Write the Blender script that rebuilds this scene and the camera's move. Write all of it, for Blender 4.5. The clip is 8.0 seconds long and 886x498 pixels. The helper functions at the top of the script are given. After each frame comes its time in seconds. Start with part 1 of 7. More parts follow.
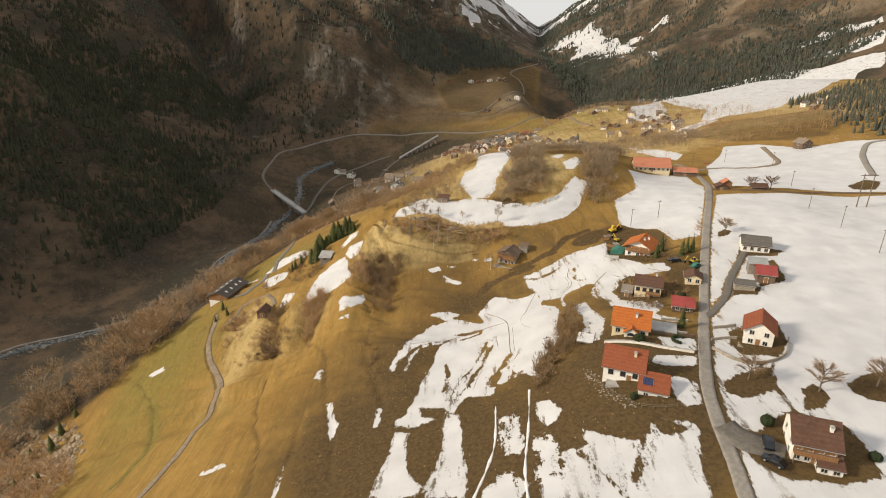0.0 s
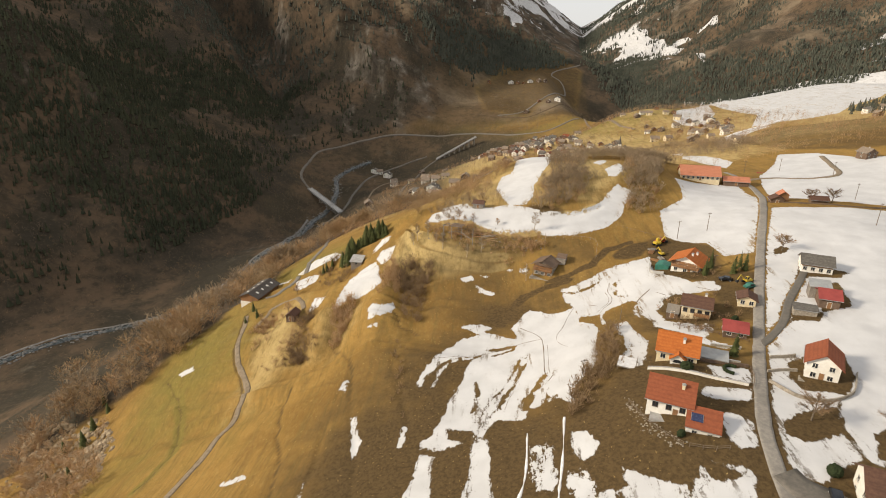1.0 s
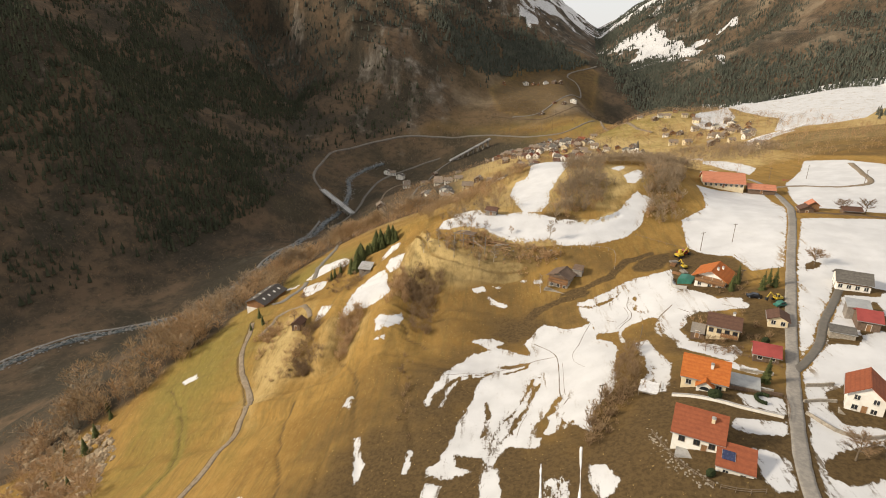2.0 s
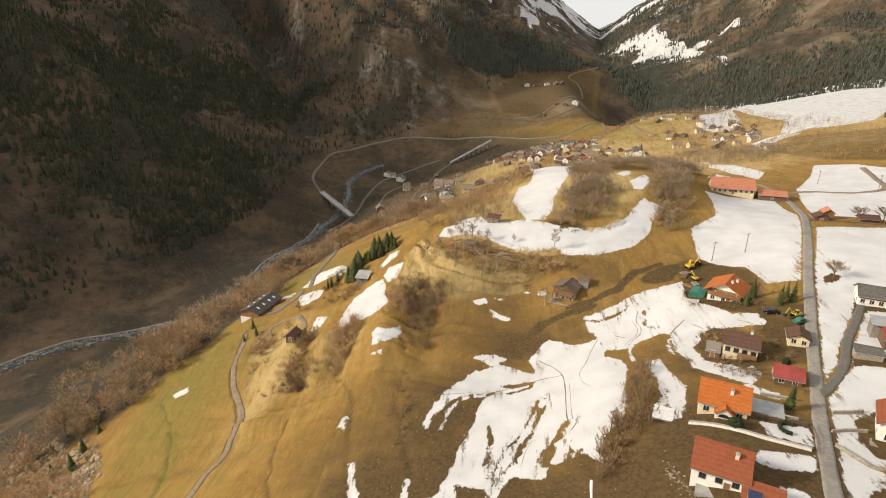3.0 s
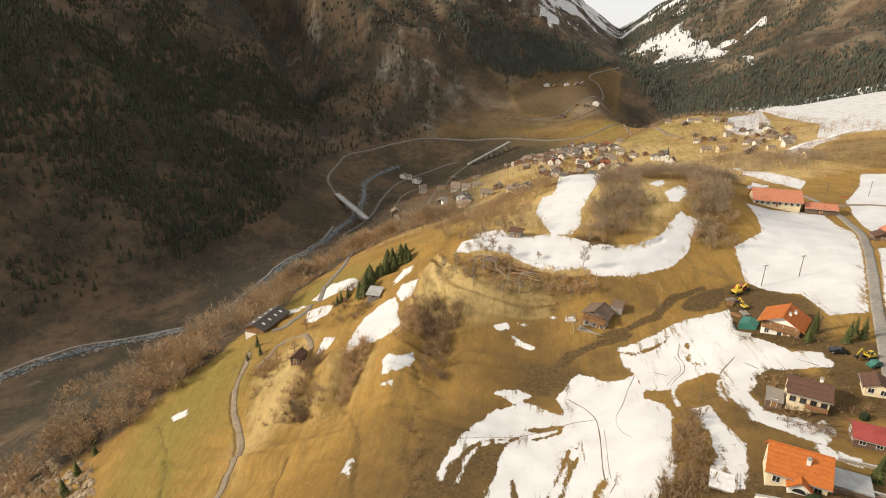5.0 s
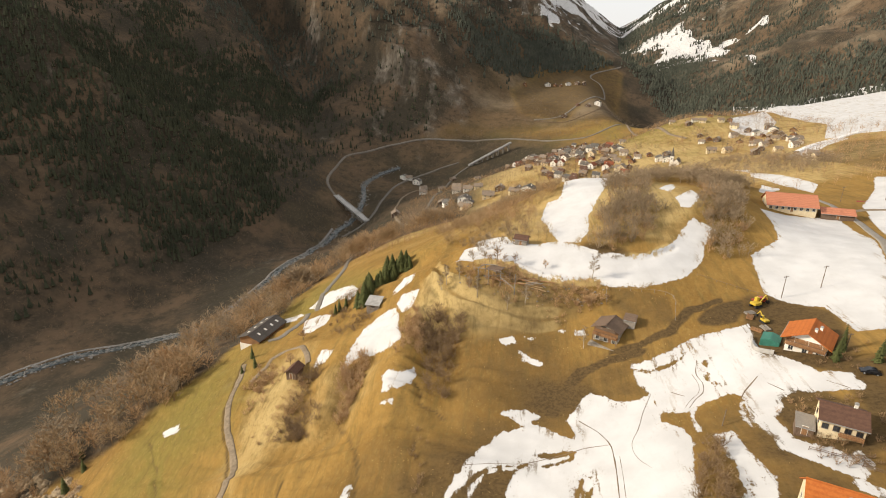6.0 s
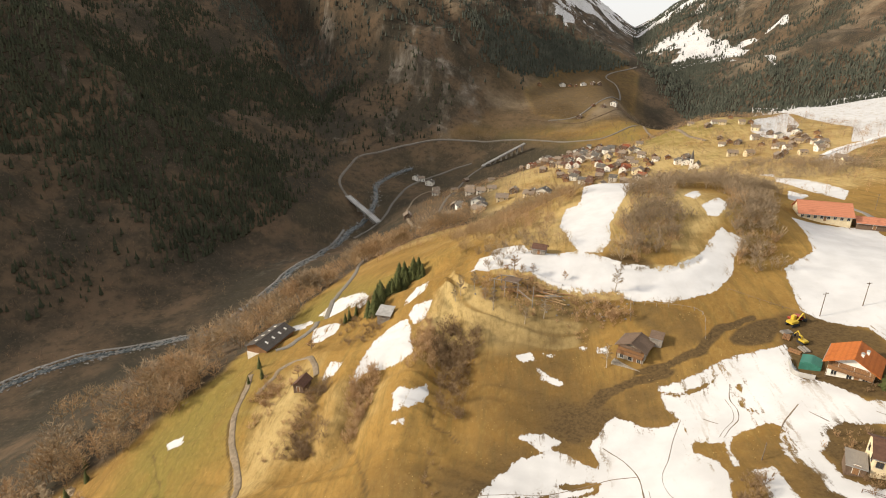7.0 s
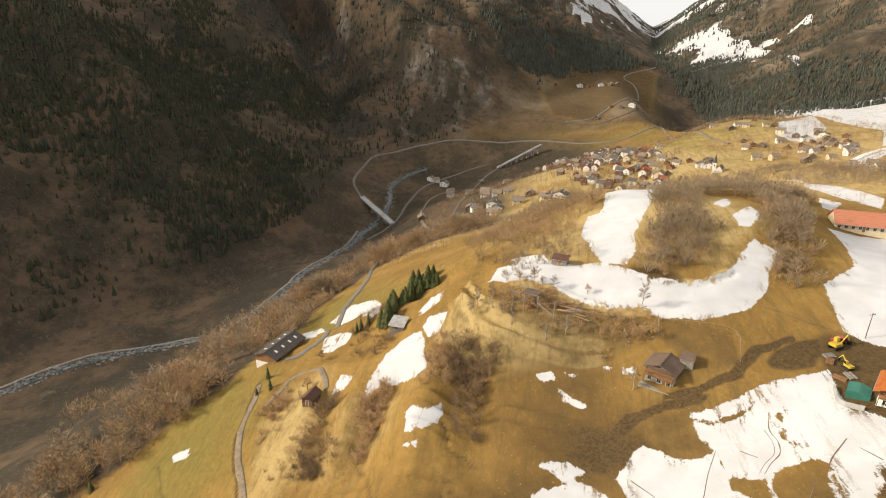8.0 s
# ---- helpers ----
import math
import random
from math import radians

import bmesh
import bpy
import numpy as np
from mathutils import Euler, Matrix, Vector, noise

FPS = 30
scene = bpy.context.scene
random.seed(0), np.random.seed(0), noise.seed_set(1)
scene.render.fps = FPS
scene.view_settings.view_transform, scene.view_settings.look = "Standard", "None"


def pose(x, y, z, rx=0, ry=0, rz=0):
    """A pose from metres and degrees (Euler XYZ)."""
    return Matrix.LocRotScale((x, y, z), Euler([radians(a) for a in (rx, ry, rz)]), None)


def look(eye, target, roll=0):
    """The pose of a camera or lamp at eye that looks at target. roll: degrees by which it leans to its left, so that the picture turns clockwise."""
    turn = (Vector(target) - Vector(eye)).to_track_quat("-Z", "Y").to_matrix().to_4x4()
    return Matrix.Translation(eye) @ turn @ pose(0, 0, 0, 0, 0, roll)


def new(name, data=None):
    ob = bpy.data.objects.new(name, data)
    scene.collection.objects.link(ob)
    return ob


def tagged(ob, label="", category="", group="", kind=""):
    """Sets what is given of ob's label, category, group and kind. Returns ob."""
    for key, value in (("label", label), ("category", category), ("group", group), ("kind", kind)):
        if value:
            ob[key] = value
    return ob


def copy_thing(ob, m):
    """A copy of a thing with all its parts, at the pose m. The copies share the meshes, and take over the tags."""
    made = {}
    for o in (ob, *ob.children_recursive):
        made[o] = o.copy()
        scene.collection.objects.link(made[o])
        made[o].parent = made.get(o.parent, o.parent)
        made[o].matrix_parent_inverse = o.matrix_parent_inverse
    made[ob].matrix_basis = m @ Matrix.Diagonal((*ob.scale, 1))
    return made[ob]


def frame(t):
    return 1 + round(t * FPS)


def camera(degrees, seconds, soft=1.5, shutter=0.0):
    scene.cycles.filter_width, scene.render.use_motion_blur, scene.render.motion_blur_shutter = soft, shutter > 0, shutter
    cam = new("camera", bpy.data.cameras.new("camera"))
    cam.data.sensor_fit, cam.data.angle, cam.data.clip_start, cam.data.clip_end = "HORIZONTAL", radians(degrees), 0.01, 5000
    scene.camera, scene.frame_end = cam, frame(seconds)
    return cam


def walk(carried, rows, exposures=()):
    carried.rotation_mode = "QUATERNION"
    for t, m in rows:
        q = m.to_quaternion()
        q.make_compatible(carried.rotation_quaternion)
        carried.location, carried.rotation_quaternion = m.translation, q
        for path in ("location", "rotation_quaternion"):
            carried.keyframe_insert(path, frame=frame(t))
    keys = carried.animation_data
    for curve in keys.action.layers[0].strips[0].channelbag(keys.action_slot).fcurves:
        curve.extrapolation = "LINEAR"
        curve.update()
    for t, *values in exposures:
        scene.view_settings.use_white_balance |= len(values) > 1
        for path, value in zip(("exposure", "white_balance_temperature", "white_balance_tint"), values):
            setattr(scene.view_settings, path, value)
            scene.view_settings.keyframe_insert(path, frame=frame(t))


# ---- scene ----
cam = camera(77.8, 8.0, 1.0)
METRES, EYE, TILT, LEAN, TURN = 75.0, 76.0, -21.0, 0.0, 0.0
EXPOSURE = [(0.0, 0.18, 6500, 10), (1.5, 0.27, 6500, 10), (4.5, 0.38, 6500, 10), (8.0, 0.48, 6500, 10)]
ROWS = [
    (0.0, 0.0, 0.0, 0.0, 0.0, 0.0, -0.0),
    (0.5, 0.0041, 0.0533, 0.021, 2.04, 0.01, -0.91),
    (1.0, 0.0062, 0.1085, 0.0434, 3.65, -0.03, -1.62),
    (1.5, 0.0077, 0.1657, 0.0653, 4.85, -0.05, -2.17),
    (3.0, -0.0033, 0.339, 0.1335, 5.04, 0.06, -2.35),
    (3.5, -0.0106, 0.398, 0.1563, 5.07, 0.06, -2.34),
    (4.0, -0.0202, 0.4552, 0.1788, 6.34, -0.03, -2.88),
    (4.5, -0.0288, 0.5151, 0.2005, 6.69, -0.06, -2.98),
    (6.0, -0.0661, 0.6933, 0.2656, 6.71, -0.1, -2.88),
    (6.5, -0.0805, 0.7519, 0.2877, 7.22, -0.14, -3.08),
    (7.0, -0.0962, 0.8083, 0.3105, 7.92, -0.21, -3.37),
    (7.5, -0.1118, 0.865, 0.3331, 8.75, -0.28, -3.73),
    (8.0, -0.1278, 0.9201, 0.3549, 9.33, -0.33, -3.98),
]
walk(cam, [(t, pose(0, 0, EYE, TILT, LEAN, TURN) @ pose(METRES * x, METRES * y, METRES * z, 90 + pitch, roll, yaw)) for t, x, y, z, yaw, pitch, roll in ROWS], EXPOSURE)

# ---- sky and sun ----
SUN_AZ, SUN_EL = 260.0, 25.0          # degrees clockwise from +y, degrees above the horizon
world = bpy.data.worlds.new("sky")
scene.world = world
world.use_nodes = True
wn = world.node_tree.nodes
sky = wn.new("ShaderNodeTexSky")
sky.sky_type, sky.sun_disc = "NISHITA", False
sky.sun_elevation, sky.sun_rotation = radians(SUN_EL), radians(SUN_AZ)
sky.altitude, sky.air_density, sky.dust_density, sky.ozone_density = 900.0, 1.0, 2.5, 1.0
haze = wn.new("ShaderNodeMix")
haze.data_type = "RGBA"
haze.inputs[0].default_value = 0.8
haze.inputs[7].default_value = (9.4, 9.2, 9.0, 1.0)      # thin white cloud over the sky
world.node_tree.links.new(sky.outputs[0], haze.inputs[6])
world.node_tree.links.new(haze.outputs[2], wn["Background"].inputs[0])
wn["Background"].inputs[1].default_value = 0.081
sun = new("sun", bpy.data.lights.new("sun", "SUN"))
sun.data.energy, sun.data.angle, sun.data.color = 3.85, radians(9.0), (1.0, 0.885, 0.715)
_a, _e = radians(SUN_AZ), radians(SUN_EL)
SUN_DIR = Vector((math.sin(_a) * math.cos(_e), math.cos(_a) * math.cos(_e), math.sin(_e)))
sun.matrix_world = look(SUN_DIR * 900, (0, 0, 0))

# ---- the shape of the land ----
NEAR_X = [-340, -290, -245, -200, -150, -100, -55, -20, 10, 40, 75, 120, 180]
NEAR_Y = [70, 110, 150, 185, 215, 250, 285, 330]
NEAR_Z = [
    [-155, -141, -122, -101, -77, -53, -32, -18, -7, 0, 2, 4, 9],
    [-154, -140, -123, -105, -82, -56, -34, -22, -12, 0, 3, 4, 8],
    [-154, -141, -125, -109, -86, -59, -36, -23, -17, -5, 2, 6, 9],
    [-156, -141, -125, -111, -86, -59, -36, -21, -18, -10, 2, 8, 11],
    [-157, -141, -121, -104, -79, -49, -28, -17, -11, -3, 1, 10, 13],
    [-158, -142, -118, -93, -69, -47, -25, -2, 2, 6, 5, 9, 13],
    [-160, -146, -123, -98, -72, -50, -24, -7, 3, 11, 14, 5, 10],
    [-163, -152, -135, -111, -82, -53, -29, -12, 1, 11, 12, 4, 2],
]
FAR_X = [-700, -500, -380, -300, -220, -150, -80, 0, 80, 160, 250, 360, 520]
FAR_Y = [-60, 60, 180, 300, 420, 560, 720]
FAR_Z = [
    [-184, -175, -164, -146, -111, -75, -42, -13, 3, 14, 25, 37, 64],
    [-178, -171, -162, -145, -110, -77, -43, -10, 2, 8, 18, 33, 62],
    [-175, -171, -162, -145, -118, -86, -49, -19, 2, 10, 16, 32, 64],
    [-172, -170, -166, -152, -114, -76, -40, 0, 10, 7, 18, 34, 68],
    [-165, -166, -162, -163, -137, -95, -60, -38, -24, -8, 14, 30, 46],
    [-152, -156, -160, -157, -144, -119, -90, -64, -52, -28, -8, 14, 32],
    [-150, -150, -150, -156, -167, -130, -102, -70, -51, -40, -23, -2, 22],
]
HEAD_Y = [900, 1200, 1450]            # the head of the valley
HEAD_Z = [
    [-115, -115, -115, -120, -140, -146, -135, -112, -84, -61, -33, -15, 15],
    [-110, -110, -105, -100, -90, -70, -55, -48, -46, -42, -120, -90, -40],
    [-160, -160, -150, -140, -120, -90, -55, -28, -14, -15, -100, -160, -60],
]


def hermite(nodes, values, q):
    """Smooth curve through values at nodes (values: (n,) or (n, m) with one column for each q)."""
    n = np.asarray(nodes, float)
    v = np.asarray(values, float)
    if v.ndim == 1:
        v = np.repeat(v[:, None], len(q), axis=1)
    q = np.clip(q, n[0], n[-1])
    slope = np.diff(v, axis=0) / np.diff(n)[:, None]
    tan = np.vstack([slope[:1], (slope[1:] + slope[:-1]) / 2, slope[-1:]])
    k = np.clip(np.searchsorted(n, q) - 1, 0, len(n) - 2)
    c = np.arange(len(q))
    h = n[k + 1] - n[k]
    s = (q - n[k]) / h
    return ((1 + 2 * s) * (1 - s) ** 2 * v[k, c] + s * (1 - s) ** 2 * h * tan[k, c]
            + s * s * (3 - 2 * s) * v[k + 1, c] + s * s * (s - 1) * h * tan[k + 1, c])


def table(xs, ys, zs, x, y):
    return hermite(ys, np.array([hermite(xs, row, x) for row in zs]), y)


def step(a, b, v):
    s = np.clip((v - a) / (b - a), 0, 1)
    return s * s * (3 - 2 * s)


def hash2(i, j, seed):
    n = (i.astype(np.int64) * 374761393 + j.astype(np.int64) * 668265263 + seed * 974634777) & 0xFFFFFFFF
    n = ((n ^ (n >> 13)) * 1274126177) & 0xFFFFFFFF
    return ((n ^ (n >> 16)) & 0xFFFF) / 65535.0


def vnoise(x, y, size, seed=0):
    """Value noise, -1 to 1, with lumps of about that many metres."""
    x, y = x / size, y / size
    i, j = np.floor(x), np.floor(y)
    u, v = x - i, y - j
    u, v = u * u * (3 - 2 * u), v * v * (3 - 2 * v)
    return 2 * ((hash2(i, j, seed) * (1 - u) + hash2(i + 1, j, seed) * u) * (1 - v)
                + (hash2(i, j + 1, seed) * (1 - u) + hash2(i + 1, j + 1, seed) * u) * v) - 1


def fbm(x, y, size, octaves=4, seed=0, ridged=False):
    total, amp = 0.0, 1.0
    for o in range(octaves):
        n = vnoise(x + 13.7 * o, y - 7.1 * o, size / 2 ** o, seed + o)
        total = total + amp * ((1 - 2 * np.abs(n)) if ridged else n)
        amp *= 0.5
    return total


def foot_line(pts, x, y):
    """Signed distance to a line of (x, y, z, slope) in plan, positive to its left, with z and slope at the nearest place."""
    best = np.full(len(x), 1e9)
    sd, zf, sl, run = (np.zeros(len(x)) for _ in range(4))
    gone = 0.0
    for (ax, ay, az, asl), (bx, by, bz, bsl) in zip(pts, pts[1:]):
        dx, dy = bx - ax, by - ay
        length = math.hypot(dx, dy)
        s = np.clip(((x - ax) * dx + (y - ay) * dy) / length ** 2, 0, 1)
        d = np.hypot(x - ax - s * dx, y - ay - s * dy)
        near = d < best
        side = np.sign(dx * (y - ay) - dy * (x - ax))
        best = np.where(near, d, best)
        sd = np.where(near, side * d, sd)
        zf = np.where(near, az + s * (bz - az), zf)
        sl = np.where(near, asl + s * (bsl - asl), sl)
        run = np.where(near, gone + s * length, run)
        gone += length
    return sd, zf, sl, run


# feet of the mountains: x, y, height, slope
SHADY = [(-1300, -900, -185, .62), (-900, -300, -178, .62), (-640, 120, -172, .62), (-475, 330, -166, .62), (-400, 430, -162, .62), (-335, 560, -154, .62),
         (-290, 680, -142, .62), (-285, 800, -122, .6), (-310, 930, -118, .55), (-200, 1010, -105, .55), (-120, 1080, -75, .6), (-40, 1200, -48, .62),
         (60, 1400, -15, .58), (150, 1560, 10, .46), (225, 1700, 46, .40), (225, 1900, 30, .32), (290, 2200, 0, .35), (440, 3000, 95, .6), (720, 4600, 170, .5), (860, 5900, 200, .3)]
SUNNY = [(960, 5900, 200, .4), (790, 4800, 170, .5), (640, 3800, 120, .6), (550, 3300, 95, .7), (475, 2700, 50, .65), (410, 2100, -40, .42), (330, 1650, -95, .42),
         (400, 1400, -80, .4), (620, 1250, -30, .36), (820, 1000, 40, .33), (940, 700, 85, .33), (1020, 200, 130, .33), (1100, -600, 150, .33)]
GULLY = [(-310, 930, 0, 0), (-420, 1150, 0, 0), (-540, 1383, 0, 0), (-900, 1800, 0, 0)]
CREST, CREST_R = 420.0, -250.0


def smax(a, b, k):
    h = np.clip(0.5 + 0.5 * (a - b) / k, 0, 1)
    return b + (a - b) * h + k * h * (1 - h)


def terrace(x, y):
    """The inhabited side of the valley, without the mountains."""
    far = table(FAR_X, FAR_Y + HEAD_Y, FAR_Z + HEAD_Z, x, y)
    near = table(NEAR_X, NEAR_Y, NEAR_Z, x, y)
    w = step(-340, -270, x) * step(180, 140, x) * step(70, 100, y) * step(330, 295, y)
    z = far * (1 - w) + near * w
    for bx, by, r, h in KNOLLS:
        z = z + h * np.exp(-((x - bx) ** 2 + (y - by) ** 2) / (r * r))
    return z


KNOLLS = [(205, 785, 68, 21.0), (22, 332, 24, 8.0), (52, 344, 30, 7.0), (86, 350, 32, 7.0), (112, 372, 28, 5.0), (43, 110, 8, 1.3), (51, 131, 8, 1.5)]


# gullies (and, with a minus, spurs) on the sunny slope: line, depth, half width
CREASES = [([(-74, 217), (-70, 200), (-66, 186)], 2.4, 6), ([(-51, 216), (-54, 202), (-55, 189)], 3.2, 6), ([(-29, 226), (-26, 209), (-21, 184)], 3.5, 7),
           ([(-66, 219), (-62, 195)], -2.5, 5), ([(-40, 216), (-39, 193)], -2.0, 7), ([(-33, 252), (-34, 238)], -1.5, 4)]


# old field terraces round the ruin (up to the left of the line): line, height, half width
BANKS = [([(-33, 262), (-31.3, 252), (-26, 240.8), (-19.6, 233.5), (-10.1, 226.3), (0.2, 222.8), (11.5, 221)], 1.1, 2.2),
         ([(-33.3, 244.6), (-29.6, 236.5), (-22.6, 228.6), (-11.5, 221.3), (1.9, 216), (11.3, 215.7)], 0.9, 2.4),
         ([(-16.2, 248.9), (-11.4, 248.5), (-2.9, 243.9), (3.5, 238.9), (15.3, 233.1), (26.4, 230.9)], 1.0, 1.8),
         ([(27, 246), (34, 243.5), (44, 244), (54, 251)], 0.8, 1.6)]
# narrow runnels down the meadow
RUNNELS = [[(-64.3, 170.3), (-65, 161.7), (-59.7, 142.4), (-53.7, 130.5), (-51.4, 116.5), (-50.3, 108)],
           [(-57.5, 197.1), (-42.8, 171.6), (-39, 155.9), (-35.9, 140.6), (-30.6, 124), (-27.6, 105.8)],
           [(-27.1, 173.6), (-26, 159.3), (-22.7, 150.8), (-18.3, 135), (-16.9, 128.1)], [(-42.7, 137.6), (-41, 120.7), (-41.9, 110.9)],
           [(-140.4, 214), (-124.4, 195.3), (-116, 180.8), (-105.1, 156.7), (-108, 147.8), (-111.5, 143)],
           [(-31.1, 196.4), (-29, 192), (-28.5, 187.3), (-26.5, 186.1), (-23.5, 185.4), (-21.3, 182.3)]]


def height(x, y):
    """Height of the ground at arrays x, y."""
    x, y = np.atleast_1d(np.asarray(x, float)), np.atleast_1d(np.asarray(y, float))
    z = terrace(x, y)
    rough = step(-120, -230, x) * 1.0
    z = z + fbm(x, y, 26, 3, 5) * (0.35 + 0.8 * rough) + vnoise(x, y, 3.1, 9) * 0.10
    slope = step(20, -30, x) * step(-190, -120, x) * step(140, 180, y) * step(330, 280, y)
    z = z + slope * (2.8 * fbm(y + 0.25 * x, x * 0.3, 24, 4, 15, True) - 0.9)
    for line, deep, wide in CREASES:
        z = z - deep * np.exp(-(foot_line([(a, b, 0, 0) for a, b in line], x, y)[0] / wide) ** 2)
    for line, up, wide in BANKS:
        d = foot_line([(a, b, 0, 0) for a, b in line], x, y)[0]
        z = z + up * np.sign(d) * np.clip(np.abs(d) / 0.8, 0, 1) * np.exp(-(d / wide) ** 2)
    for line in RUNNELS:
        z = z - 0.45 * np.exp(-(foot_line([(a, b, 0, 0) for a, b in line], x, y)[0] / 0.9) ** 2)
    z = z - step(1480, 1850, y) * 500
    d, zf, sl, run = foot_line(SHADY, x, y)
    ridge = fbm(run, d * 0.35, 210, 4, 21, True)
    rise = np.clip(d, 0, None)
    m = zf + sl * d + ridge * np.clip(rise * 0.16, 0, 46) + fbm(x, y, 40, 3, 31) * np.clip(rise * 0.05, 0, 7)
    g = foot_line(GULLY, x, y)[0]
    m = m - 0.22 * rise * np.exp(-(g / (30 + 0.13 * rise)) ** 2)
    # Crest is out of view; its height is shaped to throw shade over the valley.
    top = CREST + step(420, 700, y) * 380 + step(900, 1600, y) * CREST_R
    m = top - smax(top - m, m * 0 + 0.0, 60)
    z = smax(m, z, 14)
    d, zf, sl, run = foot_line(SUNNY, x, y)
    rise = np.clip(d, 0, None)
    ridge = fbm(0.9 * x + 0.35 * y, 0.45 * y - 0.2 * x, 260, 4, 41, True)
    m = zf + sl * d + ridge * np.clip(rise * 0.12, 0, 50) + fbm(x, y, 60, 3, 51) * np.clip(rise * 0.05, 0, 9)
    return smax(m, z, 20)


def ground(x, y):
    return float(height(x, y)[0])

# ---- places of houses, trees and scrub in plan (x, y) ----
VILLAGE = [(-13, 932), (17, 949), (55, 957), (100, 952), (110, 746), (120, 664), (112, 600), (84, 575), (57, 583), (38, 608), (18, 637)]
UPPER_VILLAGE = [(230, 659), (275, 723), (272, 657), (243, 566), (222, 554), (209, 579)]
HAMLET = [(123, 656), (142, 616), (207, 678), (228, 687), (247, 704), (234, 750), (229, 774), (207, 758), (228, 627), (255, 633), (280, 675), (269, 708), (203, 564), (125, 759), (123, 862), (136, 654), (126, 669), (148, 644), (138, 624), (186, 777), (199, 749), (213, 753), (244, 752), (239, 726), (193, 680), (221, 652), (200, 707), (212, 493), (207, 470), (22, 728), (10, 920), (183, 618), (194, 602)]
VALLEY_HOUSES = [(-187, 927), (-141, 848), (-104, 919), (-77, 712), (-60, 613), (-59, 664), (-46, 657), (-33, 591), (-83, 631), (-114, 589), (-21, 612), (-4, 584), (-82, 582), (-142, 662), (-110, 583), (-175, 923), (-163, 911), (-142, 870), (-73, 678), (-52, 587), (-74, 613), (-56, 573), (-60, 886), (-7, 582), (5, 578), (-112, 853)]
HILL_HOUSES = [(78, 1370), (107, 1362), (125, 1364), (143, 1364), (92, 1361), (114, 1167), (128, 1154), (147, 1173), (12, 1329), (62, 1365), (81, 1110)]
RIGHT_HOUSES = [(349, 543), (366, 554), (385, 565), (328, 498), (220, 336), (203, 685)]
FRUIT_TREES = [(106.4, 195.5), (70.2, 107.1), (83.2, 102.1), (96.8, 103.3), (144.2, 249.8), (151.1, 246.6)]
KNOLL_TREES = [(24.2, 232.1), (19.3, 204.6), (-21.9, 237.7), (-14.8, 230), (-17.7, 233.1), (1.8, 224.9), (-4.1, 223.7), (-28.2, 236.2), (-26.6, 238.4), (27.5, 220.3), (-11.4, 248), (-8.5, 247.4), (-5.7, 245.5), (-2, 243.7), (8.8, 240.8), (-62.5, 265.6), (-86.7, 245.1), (-85.1, 227.6)]
SPRUCES = [(-64.5, 262.1), (-62.2, 264.3), (-63.6, 280.6), (-61.7, 283.3), (-59.1, 286.3), (-56.5, 287.3), (-54.4, 289.3), (-78.1, 262.2), (-73.6, 263.5), (-76.6, 263.6), (-102.9, 233.7), (-108.1, 241.6), (-109.4, 234.3)]
EDGE_SPRUCES = [(-162.1, 172.3), (-185.3, 197.3), (-173.8, 214.5), (-180.9, 222.2), (-173.9, 196.5), (-178.2, 178.1), (-175.9, 206)]
CRAG = [(-222, 224), (-198, 217), (-176, 211), (-160, 200), (-150, 180), (-158, 168), (-184, 176), (-205, 195)]
OUTCROP = [(-230.3, 217.6), (-210, 219.8), (-174.3, 203.6), (-149.8, 174.5), (-139.6, 149.4), (-184, 163.4)]
GARDEN_SPRUCES = [(76.9, 184.2), (80.2, 188.2), (87.9, 184.5), (84.9, 181.9), (89, 182.9), (65.8, 133.9)]
POLES = [(91.6, 223.4), (170.5, 217.7), (174.5, 217.5), (148.6, 214.2), (147.7, 193.2), (146, 171.1), (79.3, 220.1), (153.5, 334.3), (172.2, 332.8), (186.8, 307.8), (165.5, 254.4)]
POLES_B = [(28.1, 131.8), (80.9, 188), (80.8, 218.3), (45.7, 165.8), (46.8, 208.6), (92.1, 224.2)]
SCRUB_KNOLL = [(24.5, 252), (30, 272), (36, 300), (44, 326), (60, 322), (52.2, 288.9), (57.3, 278.2), (52.9, 266.4), (39.7, 252), (32.5, 245.7)]
SCRUB_KNOLL_B = [(68, 278), (78, 305), (88, 330), (100, 325), (91.8, 291.5), (76.9, 248.7), (69.4, 243.9), (66.3, 251.8), (72, 262.3)]
SCRUB_KNOLL_C = [(102, 639.6), (166.5, 542.2), (149.2, 474.4), (122.3, 510.2), (105.1, 588.3)]
SCRUB_KNOLL_D = [(42, 330), (52, 338), (70, 345), (90, 352), (108, 362), (120, 350), (100, 330), (84, 318), (66, 322), (52, 316)]
SCRUB_KNOLL_E = [(-22, 318), (-6, 322), (8, 328), (19, 322), (10, 305), (4, 290), (-8, 296), (-20, 300)]
SCRUB_SLOPE = [(-49.2, 402.2), (-34.8, 470.5), (-4.4, 609), (30.3, 609.6), (16.7, 312.8), (7.9, 292.1), (11.7, 259.3), (-2.2, 268.8), (-12.5, 282.6), (-28, 280.4)]
SCRUB_RUIN = [(-24.3, 247.3), (-10.7, 247.5), (11.2, 234.9), (28.8, 228.2), (26.2, 220.2), (9.1, 224.5), (-9.5, 229.1), (-20.8, 235.8)]
SCRUB_BROW = [(-26.3, 286.1), (-12.7, 284.8), (2.8, 289.7), (4.5, 274.6), (-5.9, 253.5), (-17.2, 249.1)]
